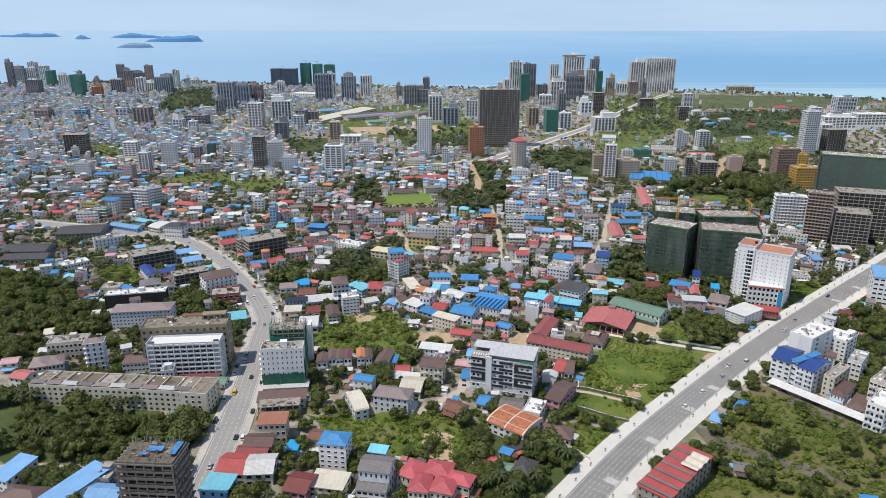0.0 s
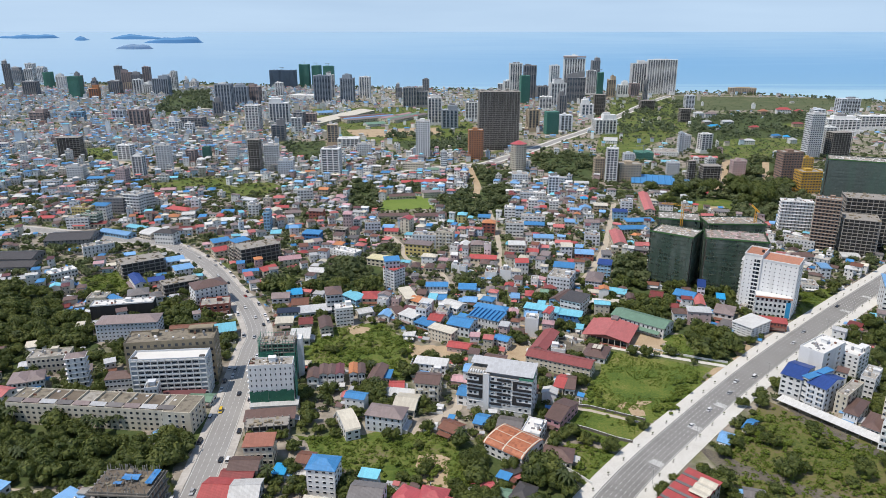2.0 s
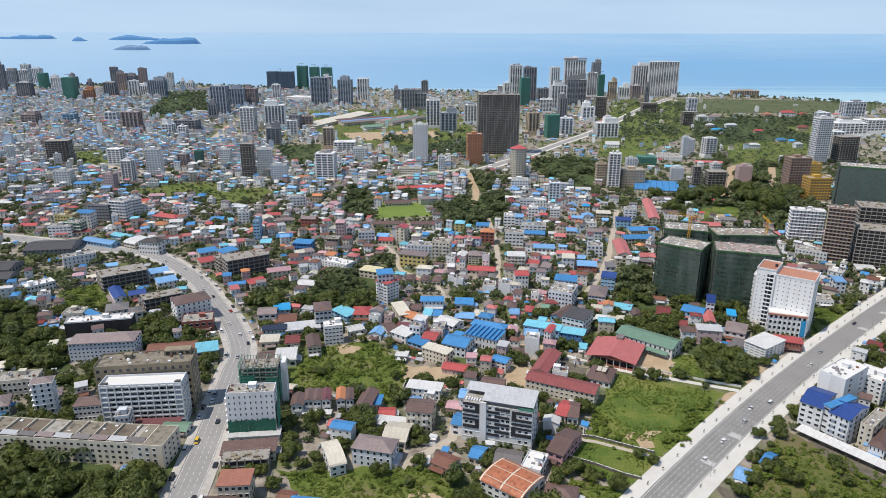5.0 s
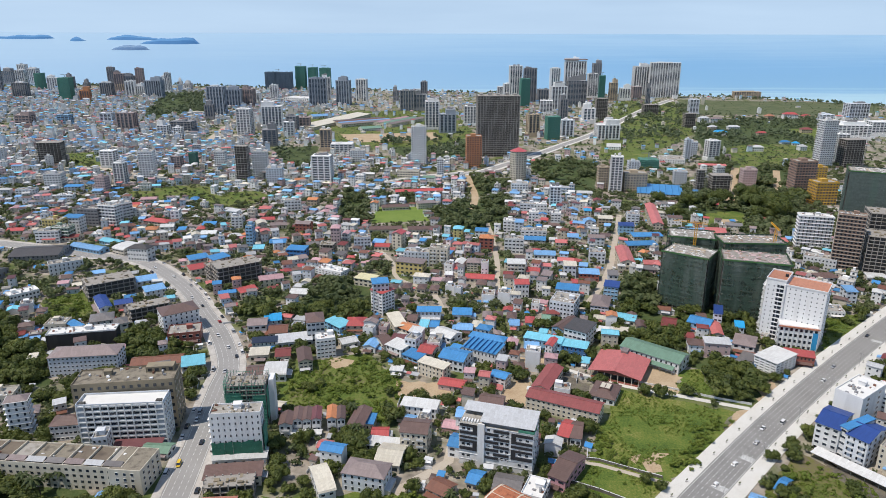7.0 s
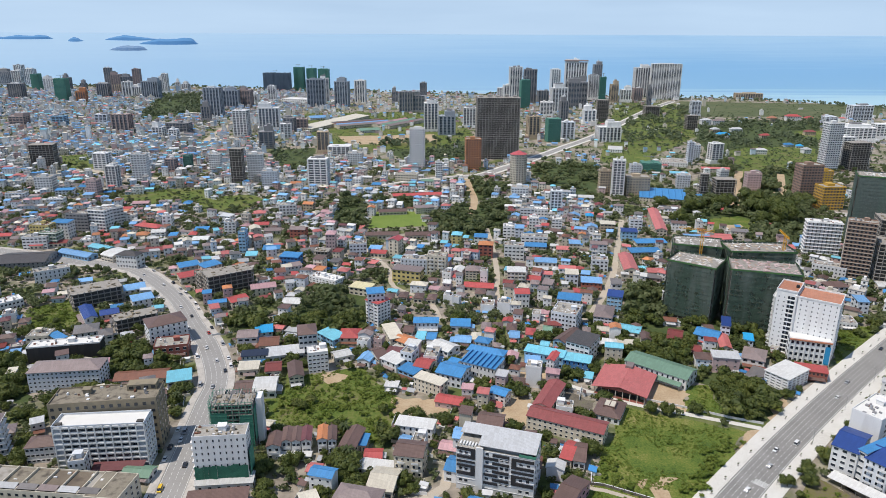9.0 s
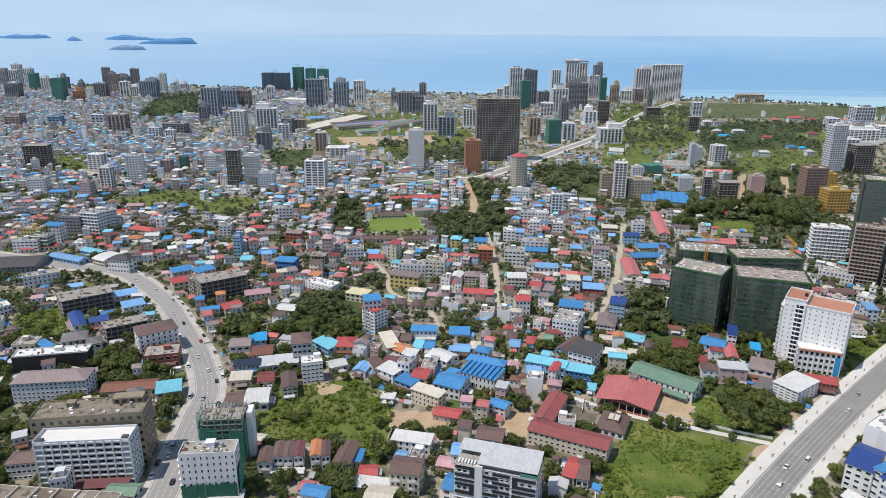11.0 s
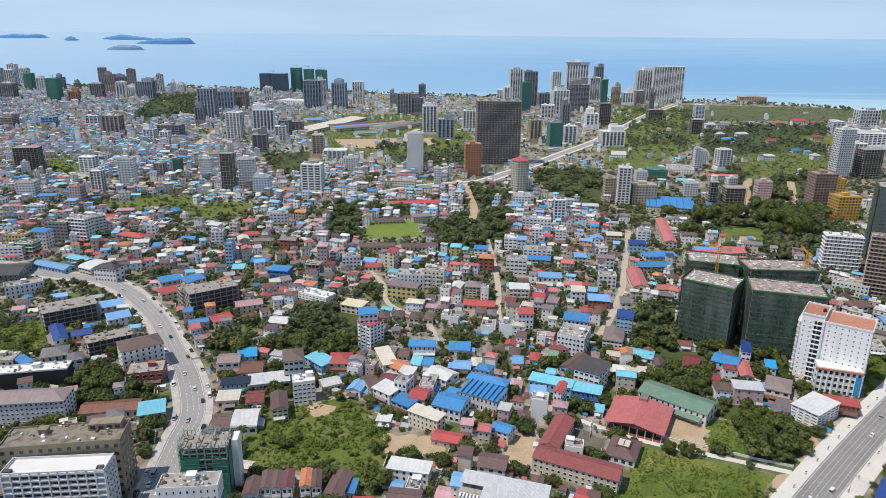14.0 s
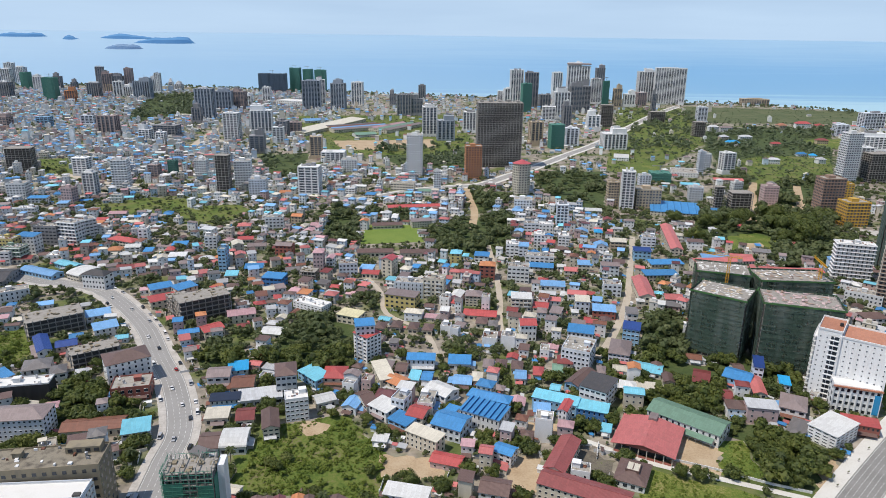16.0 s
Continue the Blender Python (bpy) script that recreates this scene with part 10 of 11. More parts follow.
def clutter():
    """Lean-tos, awnings, water tanks and yard walls between the houses."""
    rnd = random.Random(77)
    mats = ["town_wall_white", "town_wall_grey", "town_wall_cream", "town_blue", "town_brown", "town_redlight", "town_greywhiteroof", "town_white"]
    sh, wl_ = Shape(), Shape()
    n = 0
    for _ in range(9000):
        y = 250 + 900 * rnd.random() ** 1.2
        x = rnd.uniform(-0.7, 0.7) * y
        if density(x, y) < 0.4 or taken(x, y, 0.6):
            continue
        a = radians(street_angle(x, y) + rnd.choice((0, 90)) + rnd.uniform(-6, 6))
        c, s = math.cos(a), math.sin(a)
        w, d, h = rnd.uniform(1.0, 4.5), rnd.uniform(1.0, 3.5), rnd.uniform(1.2, 3.2)
        if rnd.random() < 0.3:
            w, d, h = rnd.uniform(6, 14), 0.2, rnd.uniform(1.2, 2.0)
            t = Shape()
            t.box(-w / 2, w / 2, -d / 2, d / 2, 0, h, rnd.choice((0, 1, 2)), False)
            dst = wl_
        else:
            t = Shape()
            t.box(-w / 2, w / 2, -d / 2, d / 2, 0, h, rnd.choice((0, 1, 2)), False)
            t.solid(((-w / 2 - 0.3, -d / 2 - 0.4, h), (w / 2 + 0.3, -d / 2 - 0.4, h), (w / 2 + 0.3, d / 2 + 0.3, h + 0.5), (-w / 2 - 0.3, d / 2 + 0.3, h + 0.5)), 0.1, rnd.randint(3, 7))
            dst = sh
        i = len(dst.v)
        dst.v.extend((x + c * px - s * py, y + s * px + c * py, pz) for px, py, pz in t.v)
        dst.f.extend(tuple(k + i for k in q) for q in t.f)
        dst.m.extend(t.m)
        n += 1
    tagged(new("yard_sheds", sh.mesh("yard_sheds", mats)), "small lean-to sheds and awnings in the yards", "sheds", "", "stuff")
    tagged(new("yard_walls", wl_.mesh("yard_walls", mats)), "low rendered yard walls between the plots", "walls", "", "stuff")


clutter()


# ---- trees ----
def solid_of(rings):
    """Triangles of a rough ball: two poles and a zigzag of points between them."""
    n = rings
    up = [(0.89 * math.cos(6.2832 * k / n), 0.89 * math.sin(6.2832 * k / n), 0.45) for k in range(n)]
    lo = [(0.89 * math.cos(6.2832 * (k + 0.5) / n), 0.89 * math.sin(6.2832 * (k + 0.5) / n), -0.45) for k in range(n)]
    out = []
    for k in range(n):
        j = (k + 1) % n
        out += [((0, 0, 1), up[k], up[j]), (up[k], lo[k], up[j]), (lo[k], lo[j], up[j]), ((0, 0, -1), lo[j], lo[k])]
    return np.array(out)


ICO, OCTA = solid_of(5), solid_of(3)[[0, 1, 2, 4, 5, 6, 8, 9, 10]]


def crown_cloud(seed, lumps, leaves_n, size, body=0):
    """Leaf clumps of a crown as a numpy array of triangles: overlapping lumps, uneven outline, gaps."""
    r = np.random.RandomState(seed)
    centres = r.normal(size=(lumps, 3))
    centres *= (r.uniform(0.15, 1.0, lumps) ** 0.5 / np.linalg.norm(centres, axis=1))[:, None]
    centres = centres * (0.52, 0.52, 0.26) + (0, 0, 0.62)
    radii = r.uniform(0.22, 0.36, lumps)
    which = r.randint(0, lumps, leaves_n)
    n = r.normal(size=(leaves_n, 3))
    n[:, 2] = np.abs(n[:, 2]) * 0.9 - 0.2
    n /= np.linalg.norm(n, axis=1)[:, None]
    p = centres[which] + n * (radii[which] * r.uniform(0.75, 1.1, leaves_n))[:, None]
    t = np.cross(n, r.normal(size=(leaves_n, 3)))
    t /= np.linalg.norm(t, axis=1)[:, None]
    b = np.cross(n, t)
    tilt = n * r.uniform(-0.35, 0.35, leaves_n)[:, None]
    s = (size * r.uniform(0.6, 1.5, leaves_n))[:, None]
    leaf = np.stack([p - t * s - b * s * 0.6, p + t * s - b * s * 0.6 + tilt * s, p + b * s - tilt * s], 1)
    if not body:
        return leaf
    # the dense inside of each lump
    inner = (ICO if body == 2 else OCTA)[None] * (radii * 0.84)[:, None, None, None] * r.uniform(0.85, 1.1, (lumps, 1, 1, 3)) + centres[:, None, None]
    return np.concatenate([leaf, inner.reshape(-1, 3, 3)])


def cloud_mesh(name, quads, mats):
    me = bpy.data.meshes.new(name)
    v = quads.reshape(-1, 3)
    k = len(quads)
    me.from_pydata(v.tolist(), [], (np.arange(k * 3).reshape(k, 3)).tolist())
    for m in mats:
        me.materials.append(MATS[m])
    me.update()
    return me


def trunk_shape(h):
    s = Shape()
    s.tube(0, 0, 0, h * 0.5, 0.28, 0.16, 7)
    for a in range(4):
        an = a * 1.6
        x, y = math.cos(an) * h * 0.2, math.sin(an) * h * 0.2
        z0, z1 = h * 0.36, h * 0.68
        s.solid(((0.1, 0, z0), (x + 0.08, y, z1), (x - 0.08, y, z1), (-0.1, 0, z0)), 0.12)
    return s


TREE_CROWNS = []
for k in range(5):
    q = crown_cloud(k, 16, 1800, 0.040, 1)
    TREE_CROWNS.append(cloud_mesh("crown", q * (8.5, 8.5, 8.0), ["leaf"]))
TRUNK = trunk_shape(8.0).mesh("trunk", ["bark"])


def tree(x, y, size, k, spin):
    """A broad tree: trunk with limbs and a ragged crown."""
    base = anchor("tree", x, y, spin, "broad leafy green tree with a ragged crown" if size > 0.8 else "small bushy green tree", "tree", "trees of the town")
    base.scale = (size, size, size * (0.85 + 0.06 * k))
    t = new("trunk", TRUNK)
    t.parent = base
    c = new("crown", TREE_CROWNS[k])
    c.parent = base


def palm_meshes():
    s = Shape()
    for k in range(6):
        s.tube(0.12 * k * k * 0.12, 0, k * 1.3, (k + 1) * 1.3 + 0.05, 0.22 - k * 0.015, 0.2 - k * 0.015, 6)
    f = Shape()
    top = (0.36, 0, 7.9)
    for a in range(13):
        an = a * 0.4833 + (a % 3) * 0.1
        lift = 0.9 if a % 2 else 0.25
        prev = top
        pw = 0.12
        for j in range(1, 6):
            u = j / 5
            r = 3.4 * u
            z = top[2] + lift * math.sin(u * 2.2) * 1.6 - 1.9 * u * u
            cur = (top[0] + math.cos(an) * r, math.sin(an) * r, z)
            cw = 0.55 * math.sin(math.pi * min(1, u * 0.9 + 0.1)) + 0.06
            nx, ny = -math.sin(an), math.cos(an)
            f.poly(((prev[0] - nx * pw, prev[1] - ny * pw, prev[2] - pw * 0.5), (cur[0] - nx * cw, cur[1] - ny * cw, cur[2] - cw * 0.5), cur, prev))
            f.poly((prev, cur, (cur[0] + nx * cw, cur[1] + ny * cw, cur[2] - cw * 0.5), (prev[0] + nx * pw, prev[1] + ny * pw, prev[2] - pw * 0.5)))
            prev, pw = cur, cw
    return s.mesh("trunk", ["bark"]), f.mesh("fronds", ["palm"])


PALM_TRUNK, PALM_FRONDS = palm_meshes()


def palm_tree(x, y, size, spin):
    base = anchor("palm_tree", x, y, spin, "coconut palm with drooping fronds", "palm tree", "palm trees")
    base.scale = (size, size, size)
    for nm, me in (("trunk", PALM_TRUNK), ("fronds", PALM_FRONDS)):
        o = new(nm, me)
        o.parent = base


def joined_trees(name, spots, clouds, label, mat):
    """Woods joined into one mesh."""
    r = np.random.RandomState(11)
    out = []
    for x, y, size, stretch in spots:
        q = clouds[r.randint(len(clouds))]
        a = r.uniform(0, 6.28)
        c, s = math.cos(a), math.sin(a)
        m = np.array(((c, -s, 0), (s, c, 0), (0, 0, stretch))) * size
        out.append(q @ m.T + (x, y, 0))
    me = cloud_mesh(name, np.concatenate(out), [mat])
    tagged(new(name, me), label, "trees", "", "stuff")


def plant():
    rnd = random.Random(21)
    near, woods, mid, far, low = [], [], [], [], []
    for kind, pts in ZONES:
        xs, ys = [p[0] for p in pts], [p[1] for p in pts]
        area = (max(xs) - min(xs)) * (max(ys) - min(ys))
        dist = sum(ys) / len(ys)
        step = {"woods": 66 if dist < 700 else 105, "scrub": 42 if dist < 560 else 70, "field": 220, "bare": 900, "pitch": 1e9, "dry": 300, "mud": 1e9}[kind]
        if dist > 1200:
            step *= 1.6
        for _ in range(int(area / step)):
            x, y = rnd.uniform(min(xs), max(xs)), rnd.uniform(min(ys), max(ys))
            if not inside(pts, x, y) or taken(x, y, 1.0) or zone_at(x, y) != kind:
                continue
            # clearings in the woods
            if kind == "woods" and y < 700 and noise.noise((x * 0.03, y * 0.03, 5)) < -0.08 and rnd.random() < 0.85:
                continue
            if kind == "woods" and y > (720 if x > 200 else 900) and noise.noise((x * 0.013, y * 0.010, 7)) < (0.04 if y > 960 else -0.12) and rnd.random() < 0.9:
                continue
            size = rnd.uniform(7.0, 15.0) if kind == "woods" and x > 200 and y > 720 else rnd.uniform(5.5, 12.0) if kind == "woods" and y < 900 else rnd.uniform(8, 15) if kind == "woods" else rnd.choice((1.4, 1.6, 2.0, 2.4, 2.6, 3, 3, 3.4, 3.8, 4.2, 5.5))
            if kind == "field":
                size = rnd.choice((1.2, 1.5, 2, 2.5))
            if kind in ("field", "scrub") and y < 560 and size < 4.5:
                low.append((x, y, size, rnd.uniform(0.6, 0.95)))
                continue
            (woods if y < 540 else mid if y < 1150 else far).append((x, y, size, rnd.uniform(0.7, 1.05)))
            if kind == "woods" and y < 470 and rnd.random() < 0.3 and size > 6:
                woods.pop()
                near.append((x, y, size / 8.5))
    # bushes along the edges of the large field
    for row in (HEDGE_A, HEDGE_B):
        for (x0, y0), (x1, y1) in zip(row, row[1:]):
            for _ in range(int(math.hypot(x1 - x0, y1 - y0) / 0.8)):
                u = rnd.random()
                low.append((x0 + (x1 - x0) * u + rnd.gauss(0, 2.2), y0 + (y1 - y0) * u + rnd.gauss(0, 2.2), rnd.uniform(1.4, 3.6), rnd.uniform(0.6, 0.95)))
    for _ in range(24000):
        y = 245 + 2150 * rnd.random() ** 1.4
        x = rnd.uniform(-0.72, 0.72) * y
        if y > coast_y(x) - 25 or taken(x, y, 0.6):
            continue
        green = 1.0 if x / y > 0.2 else (0.75 if y < 1000 else 0.5)
        if y < 420:
            green *= 0.55
        if x / y < -0.2 and y > 1000:
            green = 0.75
        if noise.noise((x * 0.017, y * 0.017, 3.0)) < -0.2 and y < 1300:
            green = 1.0
        elif y < 900 and noise.noise((x * 0.03, y * 0.03, 9.0)) > 0.05:
            green *= 0.6
        if rnd.random() > green or zone_at(x, y) in ("field", "scrub", "bare", "pitch", "dry", "mud"):
            continue
        size = rnd.uniform(2.5, 8.0)
        if y < 430 and rnd.random() < 0.35 and len(near) < 240 and size > 4:
            near.append((x, y, size / 8.5))
        else:
            (woods if y < 540 else mid if y < 1150 else far).append((x, y, size, rnd.uniform(0.75, 1.1)))
    # the strip of trees behind the beach
    for _ in range(900):
        x = rnd.uniform(-1700, 1600)
        far.append((x, coast_y(x) - 55 - rnd.random() ** 2 * 70, rnd.uniform(6, 13), rnd.uniform(0.7, 1.1)))
    rnd.shuffle(near)
    for x, y, size in SOLITARY:
        tree(x, y, size / 8.5, rnd.randrange(5), rnd.uniform(0, 360))
    for x, y, size in PALMS:
        palm_tree(x, y, size, rnd.uniform(0, 360))
    for i, (x, y, s) in enumerate(near[:225]):
        if i % 9 == 4:
            palm_tree(x, y, rnd.uniform(0.8, 1.2), rnd.uniform(0, 360))
        else:
            tree(x, y, s, rnd.randrange(5), rnd.uniform(0, 360))
    woods.extend((x, y, s * 8.5, 0.9) for x, y, s in near[225:])
    mids = [crown_cloud(40 + k, 13, 480, 0.062, 1) for k in range(5)]
    lows = [crown_cloud(60 + k, 6, 60, 0.125, 1) for k in range(5)]
    dots = [crown_cloud(70 + k, 3, 6, 0.22, 1) for k in range(5)]
    joined_trees("near_woods", woods, mids, "dense green tropical trees and bushes", "leaf")
    joined_trees("mid_woods", mid, lows, "green trees among the houses of the town", "leaf_far_haze")
    shrubs = []
    for _ in range(11000):
        y = 330 + 640 * rnd.random()
        x = rnd.uniform(-0.7, 0.7) * y
        if not zone_at(x, y) and not taken(x, y, 0.4):
            shrubs.append((x, y, rnd.uniform(1.6, 4.4), rnd.uniform(0.75, 1.1)))
    joined_trees("garden_bushes", shrubs, [crown_cloud(100 + k, 4, 46, 0.21) for k in range(5)], "bushes and small trees in the gardens", "leaf_far_haze")
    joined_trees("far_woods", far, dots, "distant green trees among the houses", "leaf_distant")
    weeds = []
    joined_trees("low_bushes", low, [crown_cloud(110 + k, 6, 90, 0.10, 1) for k in range(5)], "bright green bushes in the open plots", "weed")
    for kind, pts in ZONES:
        xs, ys = [p[0] for p in pts], [p[1] for p in pts]
        if kind not in ("field", "scrub") or min(ys) > 560:
            continue
        for _ in range(int((max(xs) - min(xs)) * (max(ys) - min(ys)) / (4 if kind == "scrub" else 2.2))):
            x, y = rnd.uniform(min(xs), max(xs)), rnd.uniform(min(ys), max(ys))
            if inside(pts, x, y) and not taken(x, y) and noise.noise((x * 0.05, y * 0.05, 1)) > (-0.2 if kind == "scrub" else -0.12):
                weeds.append((x, y, rnd.uniform(0.7, 2.0) * (1.2 if kind == "scrub" else 0.75), rnd.uniform(0.45, 0.9)))
    tufts = [crown_cloud(80 + k, 5, 30, 0.17) - (0, 0, 0.25) for k in range(5)]
    joined_trees("weeds", weeds, tufts, "tall weeds and low bushes in the open plots", "weed")


plant()


# ---- vehicles and street furniture ----
def car(x, y, rot, colour, van=False):
    base = anchor("van" if van else "car", x, y, rot, "%s %s driving on the road" % (colour, "minivan" if van else "car"), "van" if van else "car", "vehicles", 0.16)
    l, w, h = (4.9, 1.85, 1.9) if van else (4.5, 1.8, 1.45)
    b = Shape()
    prof = [(-l / 2, 0.35), (l / 2, 0.35), (l / 2, 0.72), (l / 2 - 0.9, 0.88), (-l / 2 + 0.3, 0.9), (-l / 2, 0.8)]
    b.poly([(px, -w / 2, pz) for px, pz in prof]), b.poly([(px, w / 2, pz) for px, pz in reversed(prof)])
    for (ax, az), (bx, bz) in zip(prof, prof[1:] + prof[:1]):
        b.poly(((ax, -w / 2, az), (ax, w / 2, az), (bx, w / 2, bz), (bx, -w / 2, bz)))
    part("body", b, "car_" + colour, base)
    c = Shape()
    x0, x1, x2, x3 = (-l / 2 + 0.1, -l / 2 + 0.3, l / 2 - 1.3, l / 2 - 0.7) if van else (-l / 2 + 0.5, -l / 2 + 1.1, l / 2 - 2.0, l / 2 - 1.2)
    lo, hi = [(x0, 0.88), (x3, 0.88)], [(x1, h - 0.06), (x2, h - 0.06)]
    for sy in (-1, 1):
        c.poly([(x0, sy * w * 0.47, 0.88), (x3, sy * w * 0.47, 0.88), (x2, sy * w * 0.4, h - 0.06), (x1, sy * w * 0.4, h - 0.06)][::sy])
    c.poly(((x3, -w * 0.47, 0.88), (x3, w * 0.47, 0.88), (x2, w * 0.4, h - 0.06), (x2, -w * 0.4, h - 0.06)))
    c.poly(((x0, w * 0.47, 0.88), (x0, -w * 0.47, 0.88), (x1, -w * 0.4, h - 0.06), (x1, w * 0.4, h - 0.06)))
    part("cabin_glass", c, "pane", base, "dark tinted car glass")
    r = Shape()
    r.box(x1 - 0.05, x2 + 0.05, -w * 0.41, w * 0.41, h - 0.06, h)
    part("roof", r, "car_" + colour, base)
    for sx in (-1, 1):
        for sy in (-1, 1):
            t = Shape()
            i = len(t.v)
            ring = [(sx * l * 0.31 + 0.32 * math.cos(a * 0.7854), 0.32 + 0.32 * math.sin(a * 0.7854)) for a in range(8)]
            t.poly([(px, sy * (w / 2 + 0.02), pz) for px, pz in ring])
            for (ax, az), (bx, bz) in zip(ring, ring[1:] + ring[:1]):
                t.poly(((ax, sy * (w / 2 + 0.02), az), (bx, sy * (w / 2 + 0.02), bz), (bx, sy * (w / 2 - 0.2), bz), (ax, sy * (w / 2 - 0.2), az)))
            part("wheel", t, "tyre", base)
    return base


def along(rows, dist, off):
    run = 0.0
    for (p, n, d), (q, _, _) in zip(rows, rows[1:]):
        step = (q - p).length
        if run + step >= dist:
            v = p + d * (dist - run) + n * off
            return v.x, v.y, math.degrees(math.atan2(d.y, d.x))
        run += step
    p, n, d = rows[-1]
    return p.x + n.x * off, p.y + n.y * off, math.degrees(math.atan2(d.y, d.x))


for k, (dist, off, col, van) in enumerate(((118, 1.2, "white", False), (140, 1.1, "white", False), (166, 1.5, "silver", False), (182, -1.5, "white", False), (196, 3.6, "white", True), (262, 1.4, "white", False),
                                           (285, -1.3, "silver", False), (352, -3.5, "black", False), (440, -1.2, "white", False))):
    x, y, a = along(blvd_rows, dist, off)
    car(x, y, a if off > 0 else a + 180, col, van)
for k, (dist, off, col, van) in enumerate(((40, -1.7, "silver", False), (64, 5.2, "black", False), (110, -4.9, "yellow", True), (128, 1.8, "black", False), (150, -5.4, "white", False), (158, -5.4, "silver", True), (176, 5.3, "white", False),
                                           (205, -1.6, "silver", False), (224, 5.2, "black", False), (240, 1.8, "white", False), (262, -1.6, "white", False), (285, 4.9, "red", False), (300, -5.2, "white", True), (322, 1.7, "black", False),
                                           (344, -1.8, "white", False), (372, 5.0, "silver", False), (402, 1.7, "white", False), (436, -1.7, "white", False), (470, 1.8, "white", True))):
    x, y, a = along(curve_rows, dist, off)
    car(x, y, a if off > 0 else a + 180, col, van)


rnd_park = random.Random(4)
for k in range(34):
    x, y, a = along(curve_rows, 36 + k * 13.5 + rnd_park.uniform(-4, 4), rnd_park.choice((-9.0, 9.0)))
    parked = car(x, y, a + rnd_park.choice((0, 180)), rnd_park.choice(("white", "silver", "black", "white")), rnd_park.random() < 0.3)
    parked.location.z = 0.34
    parked["label"] = parked["label"].replace("driving on the road", "parked on the pavement")


def lamp_post():
    base = anchor("street_lamp", 0, 0, 0, "grey double-armed street lamp on the pavement", "street lamp", "street lamps", 0.34)
    s = Shape()
    s.tube(0, 0, 0, 9, 0.10, 0.06, 6)
    part("pole", s, "steel", base)
    s = Shape()
    s.box(-1.6, 1.6, -0.05, 0.05, 8.9, 9.0)
    arm = part("arm", s, "steel", base)
    for sx in (-1, 1):
        s = Shape()
        s.box(sx * 1.6 - 0.35, sx * 1.6 + 0.35, -0.14, 0.14, 8.82, 8.95)
        part("lamp_head", s, "trim", arm, "pale lamp head")
    return base


def sapling():
    base = anchor("street_tree", 0, 0, 0, "young street tree in a square planter on the pavement", "street tree", "street trees", 0.34)
    s = Shape()
    s.box(-0.45, 0.45, -0.45, 0.45, 0, 0.2)
    part("planter", s, "wall_concrete", base)
    s = Shape()
    s.tube(0, 0, 0.2, 1.3, 0.05, 0.04, 5)
    part("trunk", s, "bark", base)
    part("crown", cloud_mesh("crown", crown_cloud(90, 4, 90, 0.13) * (0.8, 0.8, 0.9) + (0, 0, 0.7), ["leaf"]), "leaf", base)
    return base


post, young = lamp_post(), sapling()
first = True
for k in range(10):
    for sgn in (1,):
        x, y, a = along(blvd_rows, 10 + k * 48, sgn * 9.2)
        m = pose(x, y, 0.34, 0, 0, a + 90)
        if first:
            post.matrix_basis, first = m, False
        else:
            copy_thing(post, m)
first = True
for k in range(30):
    for sgn, off in ((-1, 9.6), (1, 9.0)):
        x, y, a = along(blvd_rows, 6 + k * 15, sgn * off)
        m = pose(x, y, 0.34, 0, 0, a)
        if first:
            young.matrix_basis, first = m, False
        else:
            copy_thing(young, m)


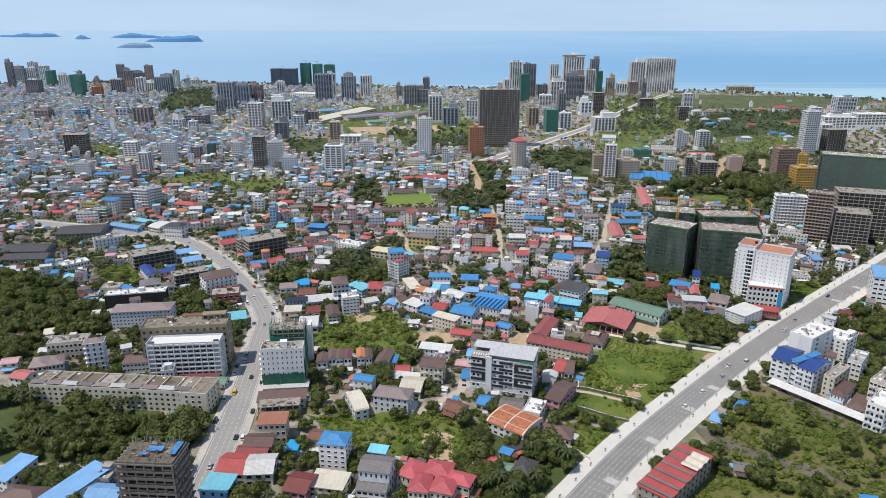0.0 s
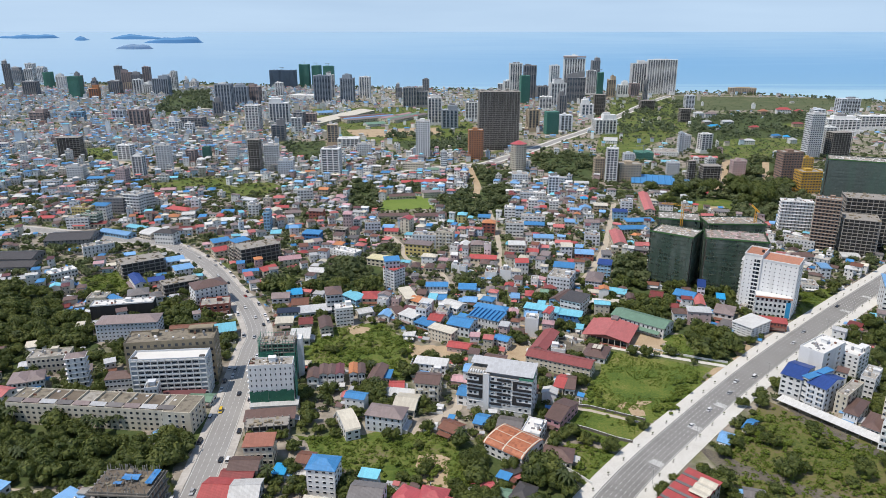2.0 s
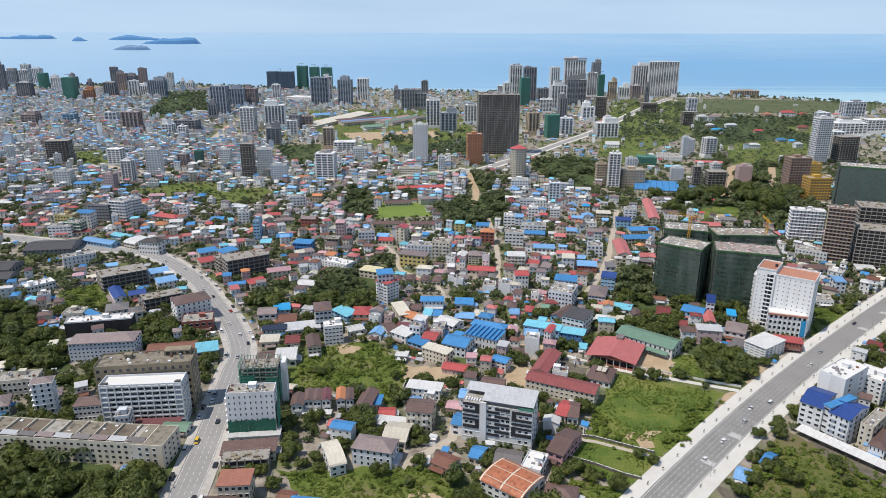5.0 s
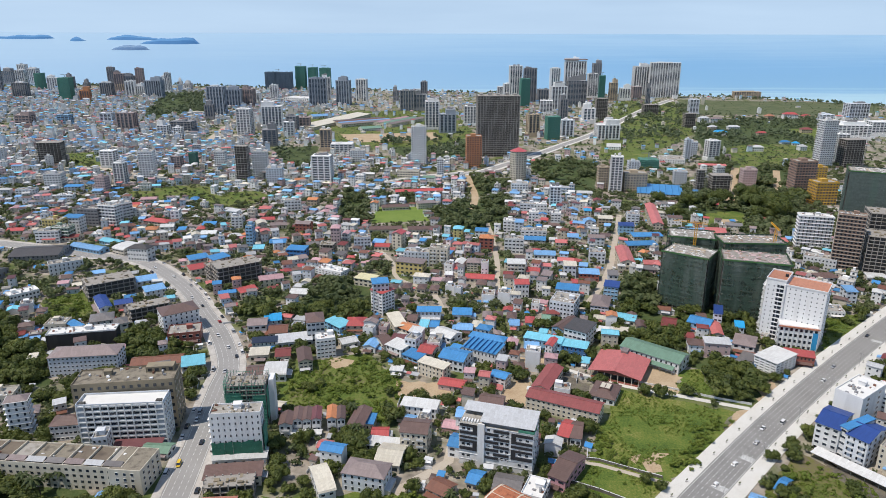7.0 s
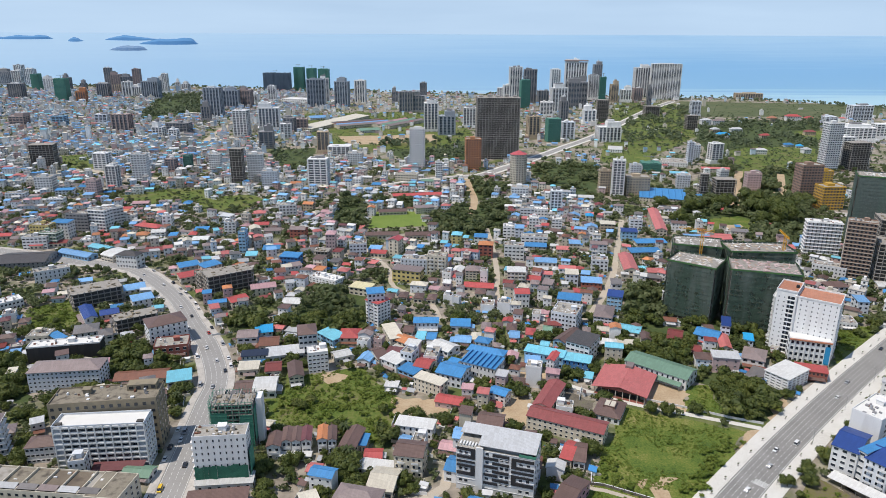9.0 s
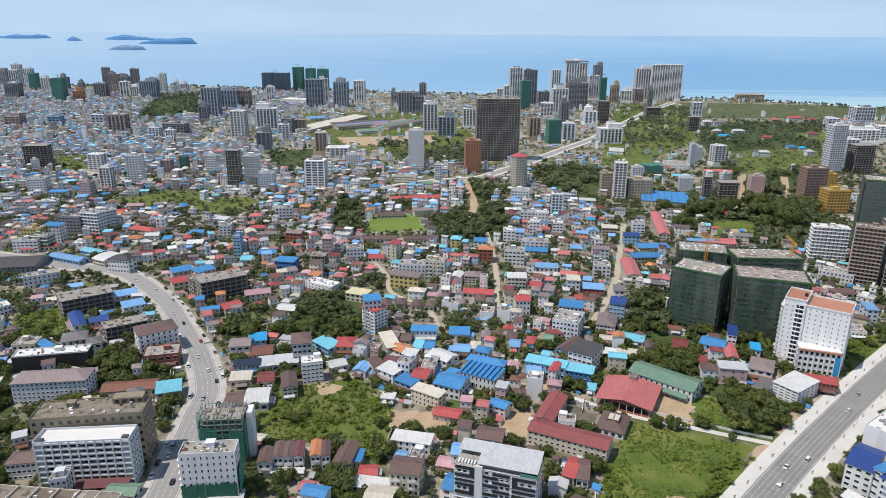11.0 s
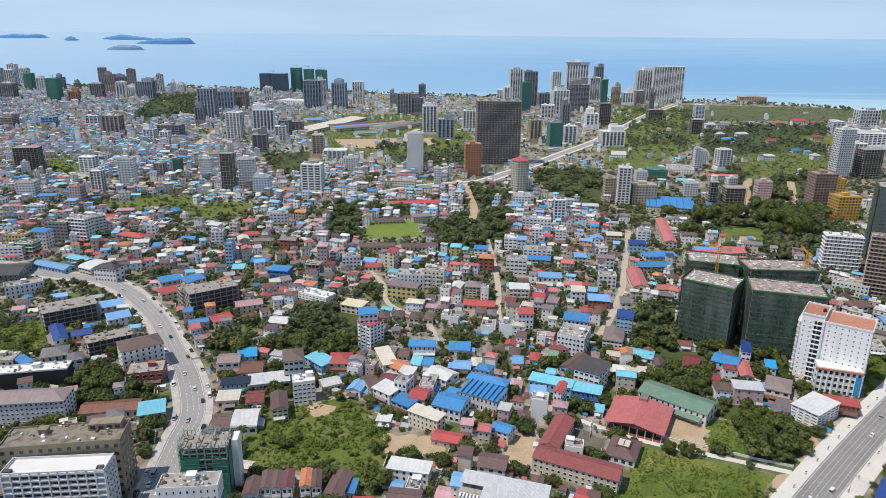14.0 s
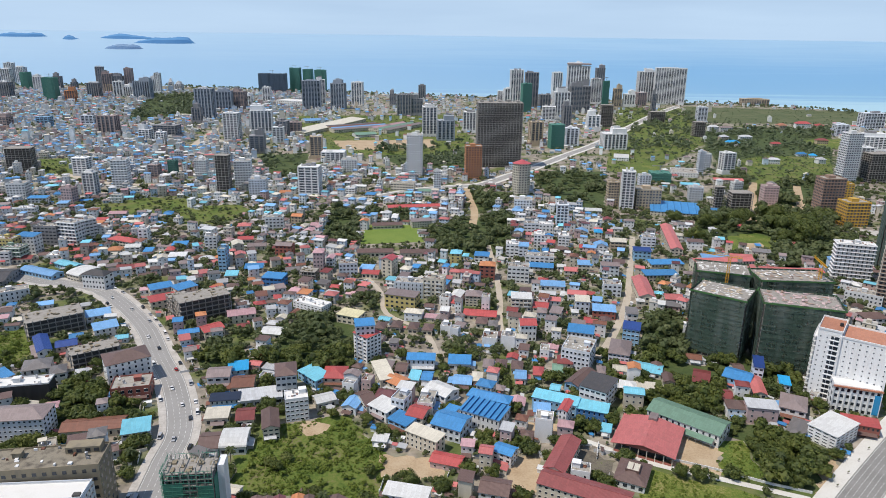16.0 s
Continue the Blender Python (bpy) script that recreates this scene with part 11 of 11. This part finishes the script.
def crane(x, y, h, reach, turn):
    base = anchor("tower_crane", x, y, turn, "yellow lattice tower crane beside a netted building", "crane")
    s = Shape()
    for sx in (-0.8, 0.8):
        for sy in (-0.8, 0.8):
            s.box(sx - 0.15, sx + 0.15, sy - 0.15, sy + 0.15, 0, h)
    for k in range(int(h / 2)):
        z = k * 2
        s.box(-0.8, 0.8, -0.9, -0.7, z, z + 0.2), s.box(-0.9, -0.7, -0.8, 0.8, z + 1, z + 1.2)
        s.solid(((-0.8, -0.85, z), (0.8, -0.85, z + 1.8), (0.8, -0.85, z + 2.0), (-0.8, -0.85, z + 0.2)), 0.1)
    part("mast", s, "crane", base)
    j = Shape()
    j.box(-8, reach, -0.5, -0.3, h, h + 0.25), j.box(-8, reach, 0.3, 0.5, h, h + 0.25), j.box(-8, reach, -0.1, 0.1, h + 1.2, h + 1.4)
    for k in range(int((reach + 8) / 2)):
        j.box(-8 + k * 2, -7.85 + k * 2, -0.4, 0.4, h, h + 1.3)
    part("jib", j, "crane", base)
    c = Shape()
    c.box(-8, -5, -0.8, 0.8, h - 1.8, h)
    part("counterweight", c, "wall_concrete", base)


crane(CRANE_A[0], CRANE_A[1], 56, 16, 80)
crane(CRANE_B[0], CRANE_B[1], 58, 18, 150)


# ---- islands far out at sea ----
def island(x0, x1, y, base_z, height, ridge, seed, mat="island"):
    """A wooded island: a closed ridge whose skyline follows the given shares of its height."""
    rnd = random.Random(seed)
    s = Shape()
    n, m = 64, len(ridge) - 1
    bottom = base_z - 4
    rings = []
    for i in range(n + 1):
        u = i / n
        k = min(int(u * m), m - 1)
        v = u * m - k
        v = v * v * (3 - 2 * v)
        t = height * (ridge[k] * (1 - v) + ridge[k + 1] * v) * rnd.uniform(0.97, 1.03)
        half = 3 + 24 * max(0.0, math.sin(math.pi * u)) ** 0.6
        x = x0 + (x1 - x0) * u
        rings.append([(x, y - half, bottom), (x, y - half * 0.8, base_z + t * 0.55), (x, y, base_z + t), (x, y + half, bottom)])
    for p, q in zip(rings, rings[1:]):
        for j in range(4):
            s.poly((p[j], q[j], q[(j + 1) % 4], p[(j + 1) % 4]))
    s.poly(rings[0]), s.poly(rings[-1][::-1])
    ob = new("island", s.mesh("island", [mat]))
    tagged(ob, "wooded island far out at sea, haze blue in its colour", "island", "distant islands")


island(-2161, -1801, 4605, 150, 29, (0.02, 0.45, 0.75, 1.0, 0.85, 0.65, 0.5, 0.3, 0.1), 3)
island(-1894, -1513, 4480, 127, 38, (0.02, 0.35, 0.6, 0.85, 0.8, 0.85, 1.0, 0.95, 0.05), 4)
island(-1985, -1754, 4285, 95, 27, (0.02, 0.45, 0.75, 0.95, 1.0, 0.9, 0.95, 0.75, 0.1), 5, "island_near_haze")
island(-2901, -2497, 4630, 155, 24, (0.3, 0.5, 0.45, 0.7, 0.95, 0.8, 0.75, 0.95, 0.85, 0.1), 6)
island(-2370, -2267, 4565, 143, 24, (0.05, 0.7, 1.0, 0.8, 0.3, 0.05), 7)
